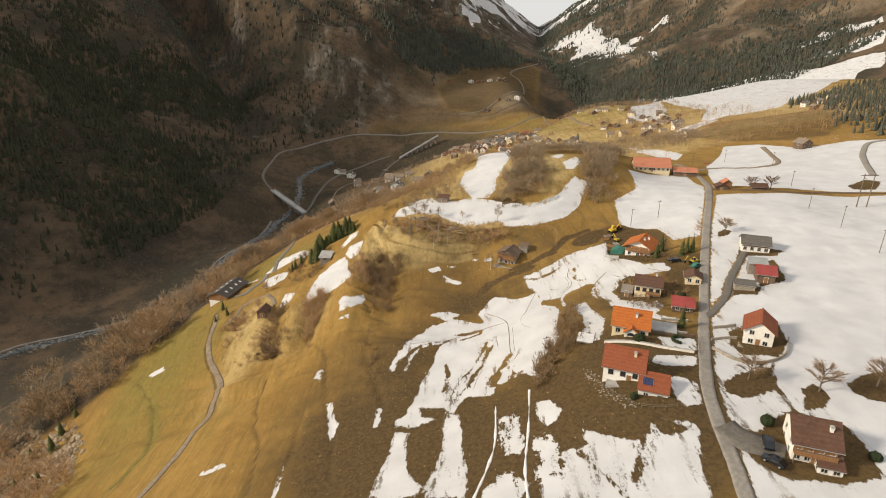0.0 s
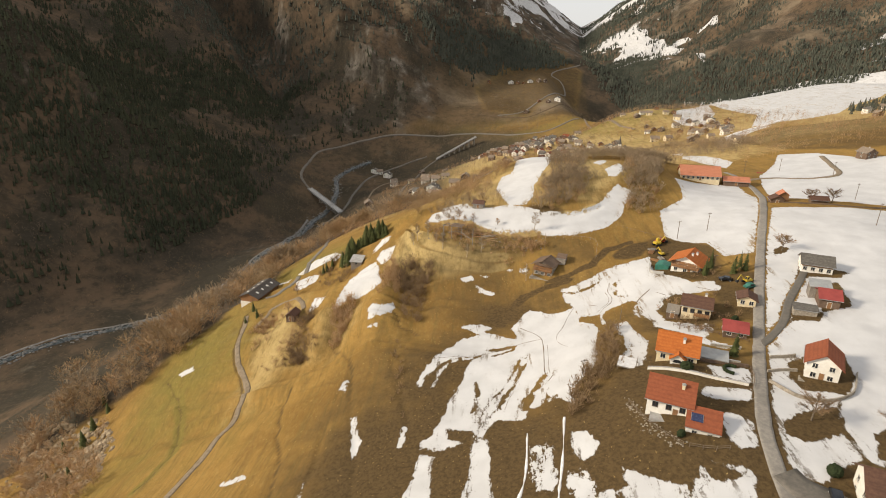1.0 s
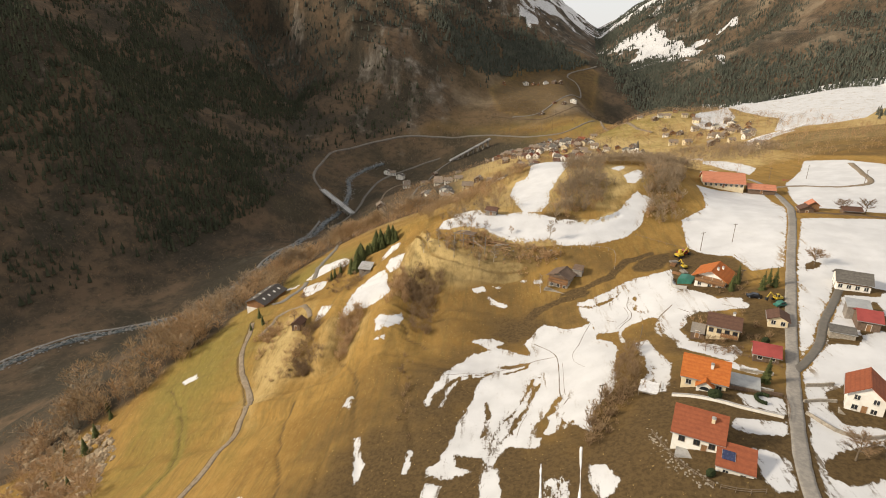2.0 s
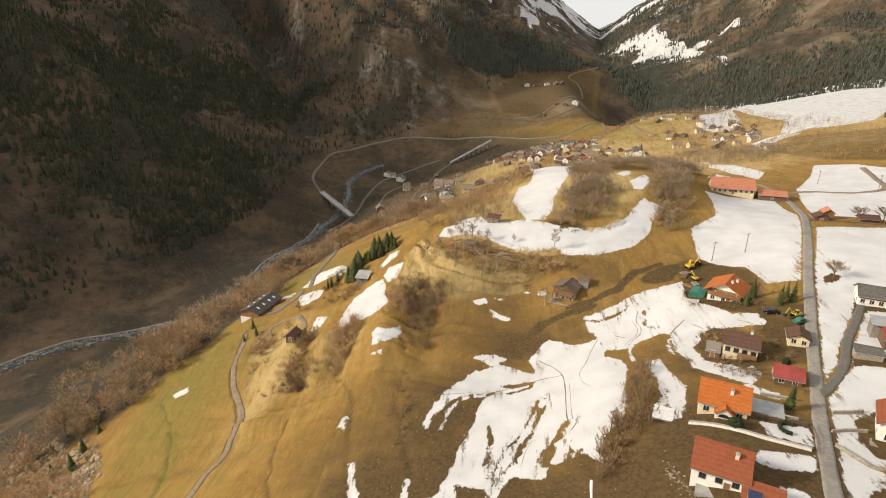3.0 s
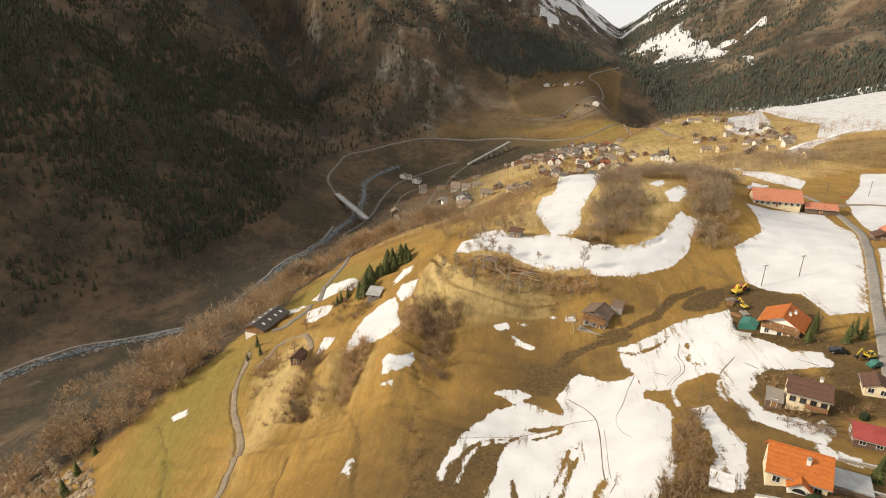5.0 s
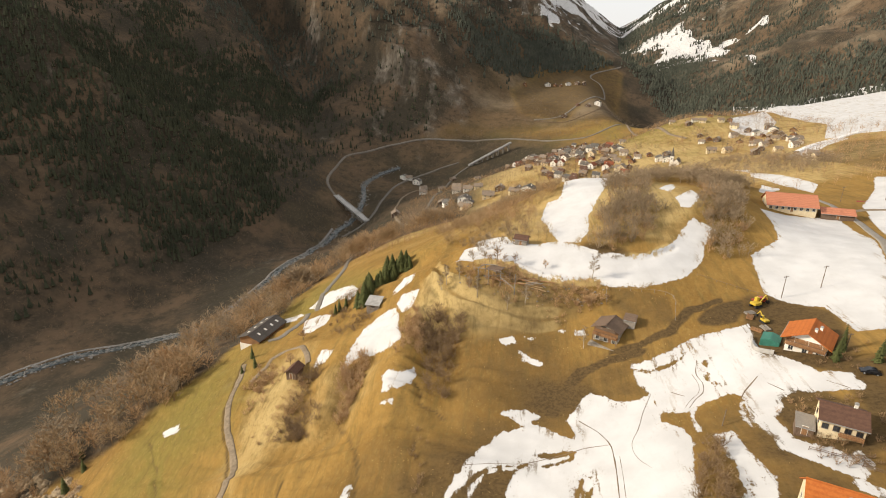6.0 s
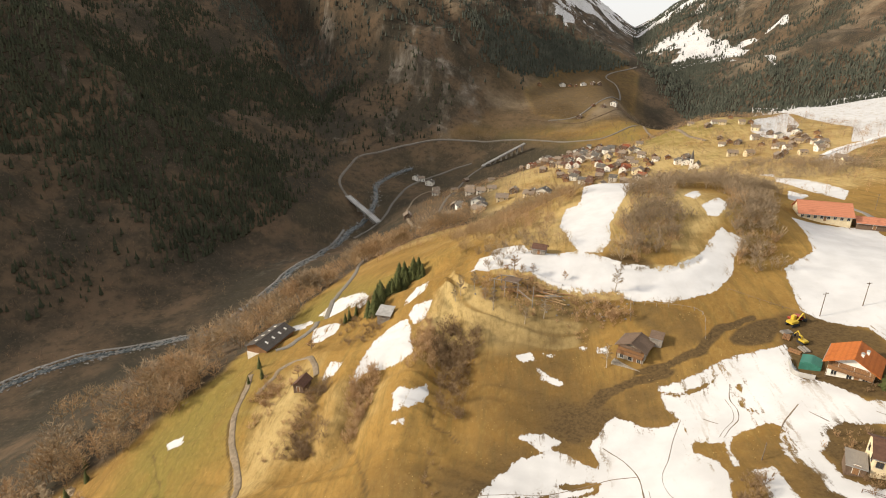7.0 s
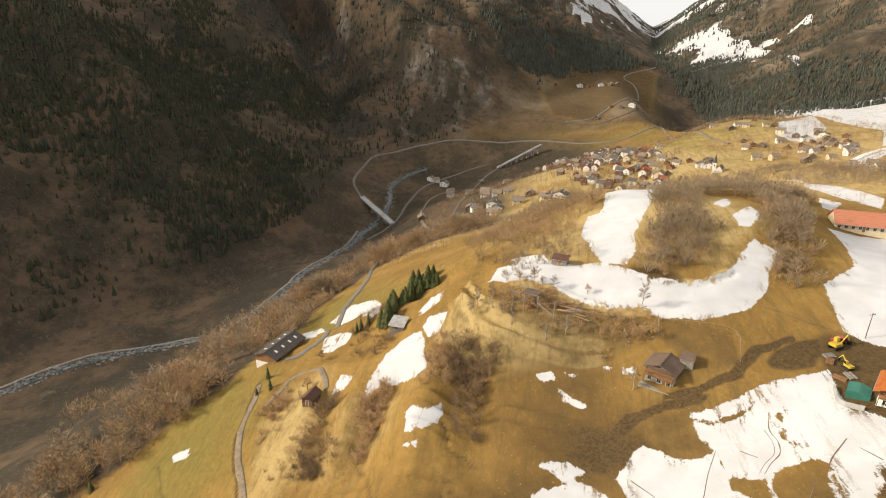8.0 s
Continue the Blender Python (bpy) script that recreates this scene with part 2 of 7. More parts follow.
SCRUB_GULLY = [(-67.5, 189.5), (-73.3, 197.1), (-76, 212.2), (-76.1, 221.1), (-67.1, 211.5), (-63.6, 199), (-61.2, 190.5), (-63.3, 188)]
SCRUB_GULLY_B = [(-56.7, 194.1), (-58.3, 206.5), (-58.8, 215.2), (-52.3, 219.1), (-50.4, 215.6), (-50.7, 197.5), (-53.3, 191.5)]
SCRUB_GULLY_C = [(-27.4, 191.6), (-33.8, 222.8), (-33.8, 229.9), (-23.9, 225), (-18, 218.9), (-17.9, 194.3), (-20.9, 187.9)]
SCRUB_GULLY_D = [(-39.6, 211), (-43.6, 233.2), (-36.2, 232.9), (-32.3, 223.1), (-32.2, 210.5)]
SCRUB_BANK_C = [(-73.9, 189.9), (-77.8, 196.6), (-74.4, 199.7), (-67.3, 191.3)]
SCRUB_BANK_D = [(-81.9, 191.8), (-85.2, 196.9), (-81, 197.3), (-77, 191.8)]
SCRUB_RUIN_B = [(1.7, 231.9), (12, 234.6), (26.4, 230.3), (23.4, 217.1), (14.3, 215.2), (5.1, 219.9)]
SCRUB_BANK = [(-87.2, 197.9), (-82.2, 209.1), (-78.3, 219), (-71.4, 211.9), (-75, 201.1), (-78.6, 192.2)]
SCRUB_BANK_B = [(-84.5, 287), (-73.5, 286.4), (-58.5, 259), (-56.6, 235.3), (-63.9, 231.6), (-72, 236.6)]
SCRUB_YARD_B = [(57, 160), (59, 151), (64, 147), (72, 149), (78, 157), (73, 169), (64, 170)]
SCRUB_YARD_C = [(70, 184), (78, 179), (86, 181), (90, 188), (84, 193), (80, 188)]
SCRUB_RUNNEL = [(-28, 177), (-24, 176), (-21, 150), (-16, 132), (-20, 131), (-25, 150)]
SCRUB_HEDGE = [(23.3, 114.4), (25, 129.2), (33.3, 140.6), (39.8, 160), (43.3, 159.7), (39.2, 135.4), (30.7, 123.9)]
SCRUB_YARD = [(59, 175.4), (63.6, 173.5), (65, 167.1), (63.3, 159.9), (56.9, 158.8)]
SCRUB_LANE = [(-99, 215.4), (-101.2, 230.3), (-93, 232.9), (-84.4, 218.7), (-89.2, 210.8), (-92.2, 203.9)]
SCRUB_VILLAGE_EDGE = [(-38.6, 484.1), (-9.1, 563.1), (49.2, 613.7), (116, 593.4), (163.5, 544.8), (149, 491.1), (104.6, 538.7), (43.4, 545.8), (-12.7, 485.5)]
SCRUB_VILLAGE_EDGE_B = [(172.7, 572.6), (227.3, 499.1), (186.8, 420.2), (159.3, 472)]

# ---- outlines and lines in plan (x, y) ----
SNOW_FIELD = [(-15.9, 146.9), (-17, 150.5), (-16.2, 155.6), (-13.3, 159.7), (-9, 168.6), (-4.4, 174), (1.8, 176.2), (-1.6, 179.2), (-4.2, 180.8), (-3.1, 182.3), (2.6, 183), (6.2, 180.2), (2.7, 177.4), (6.8, 176.5), (10, 173.3), (13.7, 169.8), (14.6, 172.2), (12.6, 177.9), (16.2, 183.9), (19, 187.6), (21.9, 186.5), (25.9, 182.6), (30.5, 181.4), (34.6, 183.9), (34.8, 179.1), (35.2, 175.5), (34.4, 171.2), (37.6, 167.5), (38.7, 161.7), (35.9, 153.3), (34.7, 145.9), (33, 138.8), (30.6, 135.7), (27.5, 132.5), (25.9, 128.3), (2.6, 134.2), (-3.3, 146.6), (-5.3, 143), (-3.2, 147.1), (-2.1, 154.6), (-0.3, 158.9), (2.7, 162.2), (-0.3, 161.7), (-5.7, 160.7), (-10.8, 158.2), (-14.7, 152.2)]
SNOW_FIELD_HEAD = [(34.6, 183.9), (32.4, 188.5), (31.4, 193.9), (31.9, 195.7), (36.8, 196.5), (42.2, 198.8), (46.3, 200.7), (50.7, 203.3), (55.9, 204), (61.3, 205), (65.2, 206.3), (63.7, 197.9), (63.3, 191.1), (67.4, 190.9), (69.2, 185.4), (71.7, 180.5), (77.3, 178.9), (81.4, 177.3), (79.7, 172), (68, 172.9), (63.9, 173.3), (59.8, 169.4), (56.6, 165.9), (56.6, 157.7), (60.2, 154.4), (66.6, 153.6), (66.6, 148.4), (63.1, 144.5), (59.1, 147.1), (55.6, 150.9), (52.8, 154), (52.9, 160.6), (51.7, 164.9), (52.4, 170.9), (53.7, 176), (51, 178.1), (46.3, 176.7), (42.9, 174.7), (40.3, 173.1), (35.2, 175.5), (34.8, 179.1)]
SNOW_FIELD_FOOT = [(20.8, 152.4), (26.4, 131.5), (25, 122.9), (21.8, 127.8), (18.6, 127), (16.3, 126.3), (14.6, 127.7), (13.5, 122.6), (10, 123.4), (6.2, 125.4), (2.4, 117.8), (0.9, 122.2), (-4.5, 124.5), (-6.6, 126.2), (-5.9, 120.6), (-1.3, 117.5), (-8.2, 116.8), (-12.5, 118.5), (-13.2, 121.3), (-10.4, 123.1), (-7.6, 132), (-6.1, 139.8), (-3.3, 146.6), (-0.7, 154.5)]
SNOW_STRIP_WEST = [(-12.4, 116.5), (-8.6, 114.9), (-9.2, 113), (-9.4, 107.5), (-8.4, 100.5), (-6.2, 95.6), (-4.8, 93.1), (-5.9, 89.5), (-16.1, 93.7), (-15.3, 100.3), (-13.2, 109.1)]
SNOW_STRIP_EAST = [(0.9, 119.2), (4.1, 117.1), (4.7, 109.8), (4.4, 101.5), (5.3, 92.7), (4.3, 85.6), (-4, 88.8), (-1.7, 93.9), (0.3, 100.2), (0.8, 108.5)]
SNOW_KNOLL_BACK = [(21.5, 330), (28, 337), (38, 340), (49, 338), (40.7, 315.3), (35, 300.2), (31.5, 290.3), (28.2, 280.6), (26.6, 272.4), (25.9, 262.6), (21.7, 253.9), (18.6, 254.8), (15, 255.5), (12.6, 261.5), (11.6, 267.1), (10.8, 277.7), (8.7, 285.8), (9.5, 291.8), (11, 300.6), (12.4, 305.5), (16.9, 305.1), (19.1, 310.1), (20.6, 322.3)]
SNOW_KNOLL_BAND = [(-25.1, 253.7), (-18.5, 269.9), (-14.6, 279), (-9.1, 278.9), (-3.9, 265.3), (-1, 261.9), (2.8, 257.6), (7.6, 256.6), (13.3, 257.5), (21, 252.1), (25.2, 249.1), (30, 246.5), (37.3, 243.4), (45.1, 244.9), (49.1, 248.2), (53.3, 251.4), (56.2, 255.4), (60, 262.3), (63.9, 268.4), (66.8, 272.4), (67.9, 269.6), (71, 267.5), (73, 264.8), (69.6, 259.5), (66.6, 254.5), (62.6, 243), (54.5, 232.4), (46.2, 228.2), (39.8, 226.2), (33, 227.6), (28.5, 228.2), (26.4, 231.3), (23.3, 232.2), (15.3, 233.6), (8.7, 236.3), (3.5, 239.3), (-2.9, 244.6), (-11.5, 249.3), (-17.2, 249.3)]
SNOW_KNOLL_PATCH = [(59.1, 299.6), (69.1, 315.5), (66.9, 301.4), (63.3, 295.6)]
SNOW_KNOLL_PATCH_B = [(63.5, 288.7), (72.2, 298.1), (74.4, 292.2), (70.9, 283.9), (66.4, 278.2), (63.5, 279.4)]
SNOW_FARM = [(165.8, 502.7), (173.3, 490.3), (161, 455.8), (159.6, 420.5), (158, 393.1), (156.6, 365.2), (172.1, 392.1), (173.2, 419.5), (173.1, 444.3), (169.5, 464.7)]
SNOW_FARM_B = [(152.2, 416.6), (151.4, 390.2), (118.6, 330.6), (115.8, 334.9)]
SNOW_ORCHARD = [(29.6, 97.3), (32.4, 94.7), (36.8, 91.8), (39.8, 90.4), (42.4, 91.5), (43.8, 93.6), (44.2, 91.5), (46.7, 90.8), (49.8, 91.6), (52.3, 91.8), (51, 87.5), (49.5, 84.3), (48.9, 79.8), (48, 75), (18.8, 79.7), (19.9, 86.1), (23.2, 85.9), (25.4, 91.6), (28.3, 91.7), (30.1, 92.2)]
SNOW_ORCHARD_B = [(22.9, 111.9), (25.9, 110.2), (27.7, 104.8), (25.8, 102.8), (23.8, 100.8), (22.2, 103.8), (22.1, 108.6)]
SNOW_ORCHARD_C = [(21.6, 99.9), (23.8, 98.7), (24.3, 94.8), (21.8, 93.9)]
SNOW_PATCH_1 = [(53.6, 119.6), (64.4, 117.6), (62.8, 112.8), (52, 113.8), (51.4, 116)]
SNOW_PATCH_2 = [(52.8, 108.9), (55.8, 108.1), (57.9, 105.4), (55.8, 98.4), (52.1, 97.5), (50.8, 100.4)]
SNOW_PATCH_3 = [(57.5, 128.6), (66.3, 127), (65.2, 120.6), (57.2, 124.4)]
SNOW_PATCH_4 = [(61.5, 145.6), (63.1, 143.2), (66.8, 140.3), (65.7, 137.6), (60.1, 141.8)]
SNOW_HEDGE = [(42.6, 162.8), (46.9, 163.3), (47.1, 153.6), (48.3, 145.6), (45.5, 137.1), (42.8, 131.7), (38.8, 133.7), (38.9, 137.7), (41.7, 142.5), (43, 151.2)]
SNOW_PATCH_5 = [(46.2, 95.3), (52.1, 93.1), (52.9, 91.7), (52.2, 90.9), (46.7, 94)]
SNOW_ROADSIDE = [(123.8, 240.7), (100.3, 193.5), (88, 166.8), (79.1, 145.4), (71.4, 126.7), (65.1, 112.6), (60.8, 99.4), (59.6, 94.2), (57.9, 85.7), (55.7, 74.1), (95.2, 69.6), (162.3, 66.9), (307.2, 190.8), (193.1, 231.8), (166.6, 235.4), (138.3, 238.7), (131.7, 240.6)]
SNOW_FAR_FIELD = [(197.9, 387.8), (211.7, 370.7), (222.5, 339.8), (247.5, 337.2), (376.8, 262), (300, 200), (172.7, 244.7), (157.9, 250.6), (134, 261.1), (146.6, 296.8), (156.3, 321.7), (181.9, 358.1)]
SNOW_MID_FIELD = [(101.8, 297.9), (135.9, 302.1), (127, 257.3), (97.9, 196.3), (88.5, 197), (87.6, 212.2), (80.2, 216.5), (75.7, 223.4), (77.6, 235.2), (80.5, 248.7), (93.7, 259.9), (96.2, 270.3)]
SNOW_PATCH_12 = [(-40.2, 187.7), (-35.9, 187.9), (-36, 186.2)]
SNOW_PATCH_14 = [(-42.9, 155.2), (-42.7, 160.4), (-40.9, 160.2), (-40.5, 152.7)]
SNOW_PATCH_15 = [(-35.5, 139.6), (-33.3, 139.1), (-31.1, 129.2), (-29.4, 127.4), (-30.5, 121), (-33, 128.7)]
SNOW_PATCH_16 = [(-41.7, 101.7), (-42.9, 116.7), (-41.9, 115.8), (-40.7, 105.1), (-40.7, 101.3)]
SNOW_PATCH_17 = [(-71.1, 125.7), (-63.7, 126.3), (-62, 123.9), (-69.1, 123.7)]
SNOW_PATCH_18 = [(-137.9, 218.4), (-129.4, 218.1), (-124.2, 210.2), (-132.8, 212.4)]
SNOW_PATCH_19 = [(-6.8, 212), (-2.1, 212.7), (-0.5, 209.1), (-4.4, 209)]
SNOW_PATCH_20 = [(16.8, 212.3), (19.7, 212), (20.4, 210), (17.6, 210)]
SNOW_PATCH_21 = [(12.4, 214.1), (14.8, 213.1), (13.8, 211.7)]
SNOW_PATCH_22 = [(1.9, 212), (5, 211.3), (4, 209.9)]
SNOW_PATCH_23 = [(-0.4, 206.8), (3.4, 204.2), (8, 200.6), (5.5, 200.3), (1.1, 203.2)]
SNOW_SLOPE = [(471.4, 1366.2), (514.1, 1302.8), (592.9, 1283.1), (653.3, 1259.3), (707.9, 1210.7), (747.7, 1147), (797, 1128.8), (831.4, 1096.3), (789.3, 1031.1), (765.6, 1061.3), (542.3, 789.5), (448.2, 687.3), (391.1, 635.8), (348, 582.2), (318.5, 579.5), (303.2, 594.2), (284.4, 588.5), (274.7, 595.2), (322.2, 688.2), (323.8, 749), (324.5, 798.2), (335.6, 870)]
SNOW_LANE = [(210.5, 519.8), (235.4, 549), (267.9, 586.3), (286.9, 577.9), (256.2, 553.4), (220.5, 507.1)]
SNOW_SHELF = [(774.3, 1290.9), (843.7, 1338.6), (915.3, 1341), (948.4, 1279.2), (894.6, 1201.4), (900, 1295.9), (819.7, 1260.3), (781.2, 1270.8)]
SNOW_SHELF_B = [(761.7, 1211.5), (806.5, 1214.3), (846.7, 1197.3), (875, 1169.4), (849.6, 1126.5), (813.7, 1141.1), (790.2, 1185.6)]
SNOW_VILLAGE = [(256.8, 773.6), (339.1, 890.5), (296.9, 746.3), (255.6, 671.7), (242.3, 691.9), (238.6, 725.7)]
SNOW_PATCH_28 = [(589.6, 1689.8), (596.7, 1618.6), (556.8, 1507), (572.2, 1597.5)]
SNOW_PATCH_29 = [(-18.8, 130.6), (-17.3, 129.4), (-17.7, 121), (-18.7, 121)]
SNOW_WORN = [(14.1, 111.7), (17.4, 108.5), (17.9, 100), (16.5, 95.6), (14.4, 96.2), (13.3, 100.3)]
SNOW_WORN_B = [(11.2, 89.3), (14.2, 89.9), (16.4, 84.8), (15.7, 80.4), (7.3, 83.1)]
SNOW_WORN_C = [(20.3, 99.7), (23.1, 99.1), (23.8, 92.2), (23.4, 85.9), (18.7, 85.7), (20.3, 91.8)]
SNOW_HUT = [(-60, 213.3), (-59.9, 220.4), (-58.1, 225), (-57.3, 231.8), (-54.6, 239.4), (-49.8, 241.1), (-46.5, 240.3), (-43.4, 232.4), (-42.2, 226.4), (-40.1, 220.8), (-40.1, 216.7), (-42.8, 214.9), (-47.8, 217.8), (-55.1, 218.8)]
SNOW_HUT_B = [(-46.2, 241.7), (-44.7, 244.2), (-41, 242.9), (-37.2, 241), (-37.8, 236.5), (-40.1, 233.3), (-42.3, 232.8)]
SNOW_HUT_C = [(-50.4, 255.1), (-46.7, 256.1), (-43.7, 271.1), (-41.2, 252.1), (-44.9, 249.4), (-48.7, 250.3)]
SNOW_GULLY = [(-41.4, 191.7), (-40.6, 194.4), (-42.3, 198.7), (-39.9, 199.7), (-37.2, 199), (-34.7, 198.9), (-32.6, 204.4), (-31.2, 198.7), (-33.1, 194), (-35, 191.4), (-37.4, 191.2), (-39.5, 190.1)]
SNOW_GULLY_B = [(-73.8, 222.5), (-73.5, 225.6), (-72.7, 228.8), (-66.5, 225.1), (-67.6, 221.4), (-71.2, 222.1)]
SNOW_SPRUCE = [(-104.2, 297.2), (-100, 302.4), (-94.6, 304.1), (-85.8, 299.7), (-75.9, 290.1), (-70, 268), (-73.7, 266.4), (-85.5, 289.8), (-89.4, 288.8), (-97, 290.2)]
SNOW_BARN = [(-123, 295), (-115.4, 295.2), (-107.7, 294.8), (-104.5, 290.7), (-101, 273.2), (-106.1, 272.3)]
SNOW_BARN_B = [(-94.7, 267.5), (-88.6, 268.7), (-80.4, 263.8), (-81.5, 256.3), (-84.5, 251.5), (-90.6, 254.4)]
SNOW = [SNOW_HUT, SNOW_HUT_B, SNOW_HUT_C, SNOW_GULLY, SNOW_GULLY_B, SNOW_SPRUCE, SNOW_BARN, SNOW_BARN_B, SNOW_FIELD, SNOW_FIELD_HEAD, SNOW_FIELD_FOOT, SNOW_STRIP_WEST, SNOW_STRIP_EAST, SNOW_KNOLL_BACK, SNOW_KNOLL_BAND, SNOW_KNOLL_PATCH, SNOW_KNOLL_PATCH_B, SNOW_FARM, SNOW_FARM_B, SNOW_ORCHARD, SNOW_ORCHARD_B, SNOW_ORCHARD_C, SNOW_PATCH_1, SNOW_PATCH_2, SNOW_PATCH_3, SNOW_PATCH_4, SNOW_HEDGE, SNOW_PATCH_5, SNOW_ROADSIDE, SNOW_FAR_FIELD, SNOW_MID_FIELD, SNOW_PATCH_12, SNOW_PATCH_14, SNOW_PATCH_15, SNOW_PATCH_16, SNOW_PATCH_17, SNOW_PATCH_18, SNOW_PATCH_19, SNOW_PATCH_20, SNOW_PATCH_21, SNOW_PATCH_22, SNOW_PATCH_23, SNOW_SLOPE, SNOW_LANE, SNOW_SHELF, SNOW_SHELF_B, SNOW_VILLAGE, SNOW_PATCH_28, SNOW_PATCH_29, SNOW_WORN, SNOW_WORN_B, SNOW_WORN_C]
BARE = [
    [(64.3, 106.7), (69.9, 110.1), (78.2, 112), (74.1, 103), (66.2, 100.3), (62.9, 102.4)],
    [(79.9, 102.7), (83.7, 104.8), (84.8, 100.7), (80.7, 96.2), (76.5, 96.2)],
    [(91, 104.4), (97.4, 108.1), (107.5, 109.4), (106.7, 101.9), (97.7, 96.8), (92.1, 98.8), (90.3, 101.5)],
    [(58.7, 92.3), (63.5, 90.3), (69.4, 94), (73.7, 96.3), (82, 91), (81.7, 84.9), (80.3, 78.1), (72.1, 77.3), (64, 79), (59.9, 82.2), (58.5, 87)],
    [(77, 130), (84, 133.5), (91.3, 131.7), (88.3, 123), (82.2, 115.8), (74.5, 118.5), (74, 123)],
    [(106.8, 185.7), (113.9, 179.5), (117.6, 176.4), (112.5, 173.2), (102.4, 175.9)],
    [(102.8, 169.1), (111.1, 170.7), (106.9, 155.7), (97.5, 153.5)],
    [(91.1, 156.9), (97.6, 153.1), (94.4, 148.6), (87.8, 150)],
    [(103.8, 196.7), (108.1, 199.2), (109.6, 196.7), (105.6, 192.9), (103, 193.2)],
    [(59.9, 172.3), (65, 174.7), (72, 165.4), (71.6, 156), (63.6, 151.7), (58.6, 158.4)],
    [(78.6, 175.8), (88.6, 174.8), (79.8, 153.1), (72.8, 155.6)],
    [(70.2, 220), (76.9, 219.2), (85.9, 208.3), (82.9, 192.6), (77.2, 181), (68.5, 186.9), (63.5, 193.6)],
    [(79.8, 114.2), (75.6, 105.1), (74.7, 98.1), (75, 94.6), (73.6, 93.8), (74, 100), (73.8, 103.1)],
    [(24.5, 250.9), (34.7, 246.1), (34.9, 244.6), (28.3, 245.2)],
    [(78.8, 183.1), (84.9, 181.9), (90.2, 178), (85.5, 172.4), (77.5, 175.8)],
    [(189.3, 250.3), (203.8, 259.9), (207.2, 253.6), (195.6, 241.2), (187.4, 243.8)],
]
BROWN_SLOPE = [(205.2, 465.3), (271.5, 563), (298, 530.8), (328.1, 497.8), (341.4, 482.2), (284.2, 392.2), (251.3, 358.6), (228.5, 361.8), (208.2, 393.3)]
SLOPE_WOOD = [(354, 584), (428, 645), (508, 717), (560, 740), (420, 500), (300, 340), (265, 330), (262, 359), (260, 370), (309, 432), (346, 526)]
SPUR_FOREST = [(-156.1, 1396.1), (-83.8, 1482.5), (44.1, 1670.1), (168.9, 1693.2), (239.8, 1629.6), (55.6, 1439.7), (-22, 1329.5), (-83.4, 1302.8), (-139.2, 1362.1)]
HILL_MEADOW = [(-14, 1281.1), (55.6, 1439.7), (209.7, 1627.2), (266, 1599.4), (227.4, 1393), (86.8, 1089.5), (5.3, 1151.8)]
FARM_TREES = [(150, 531), (166, 545), (193, 531), (192, 480), (185, 456), (186, 424), (200, 430), (212, 490), (190, 550), (160, 560)]
BROWN_FIELD = [(28.5, 228.4), (38, 225.2), (47.7, 221.7), (46.2, 209.3), (38.3, 204.9), (33.2, 202.4), (31.7, 209.7), (30.5, 215.8), (27.5, 220.3)]
MUD_POOL = [(52.1, 210), (56.2, 214.5), (62.3, 218.4), (68.5, 220.2), (66.6, 213.6), (62.2, 207.4), (57, 206.8), (52.8, 207.7)]
TRK_G = [(40.9, 90.9), (39.5, 87.7), (37.6, 84), (36.3, 81.6)]
CUT_A = [(16.2, 155.2), (14.1, 154.9), (12.8, 149.9), (10.8, 144.9), (8.6, 140.1), (5.9, 136.6), (4.2, 133.5), (2.5, 127.8), (0.6, 119.9)]
CUT_B = [(15.9, 151.9), (13.6, 147.4), (11.1, 139.6), (9, 136), (7.6, 132.4), (6.4, 129.7), (4.4, 127)]
CUT_C = [(20.1, 142.7), (18.4, 139), (16.2, 134.9), (14.5, 129.8), (14.1, 128)]
CUT_D = [(5.8, 164.9), (9.6, 164.6), (13.4, 164.7)]
CUT_E = [(6.5, 160.8), (9.5, 161.3), (12.5, 162.9)]
CUT_F = [(18.3, 126.4), (19.6, 129.8), (20.1, 133.5)]
CUT_G = [(20, 125.7), (21.8, 129.9)]
CUT_H = [(31.4, 193.9), (36.2, 192.2), (41.4, 193.6), (45.1, 196), (48.1, 198.7)]
CUT_I = [(50.2, 193), (48.9, 188.7), (49, 184.7), (50.4, 182.4)]
CUT_J = [(0.7, 146.6), (1.5, 140.2), (0.9, 136.4), (0.3, 130.6)]
WHEEL_A = [(15.7, 177), (19.3, 172.3), (21.6, 165.8), (21.7, 160.6), (21.2, 153.8), (20.5, 145.8), (20.4, 142.5)]
WHEEL_B = [(-13.4, 160.6), (-5.7, 161.8), (2, 162.3), (9.6, 164.3), (17.2, 166), (21.5, 165.6)]
WHEEL_C = [(34.6, 183.9), (31.4, 177), (28.7, 169.8), (26.2, 164.2), (26.3, 158.9), (28.2, 154.4)]
WHEEL_D = [(48.2, 193.7), (46.8, 188.6), (47.3, 184.9), (46.4, 181.1), (43.7, 178.2), (41.5, 175.1)]
WHEEL_E = [(59.1, 182.6), (56.5, 179.8), (54.5, 177.6), (52.4, 174.4)]
WHEEL_F = [(60.1, 179.6), (62.1, 175.2)]
WHEEL_G = [(71.6, 176.7), (74.7, 172.8)]
WHEEL_H = [(22.2, 140.6), (20.7, 138)]
WHEEL_I = [(39.5, 183.3), (42, 180.6)]
WHEEL_J = [(11.6, 138), (9.8, 133.8), (8.7, 129.3)]
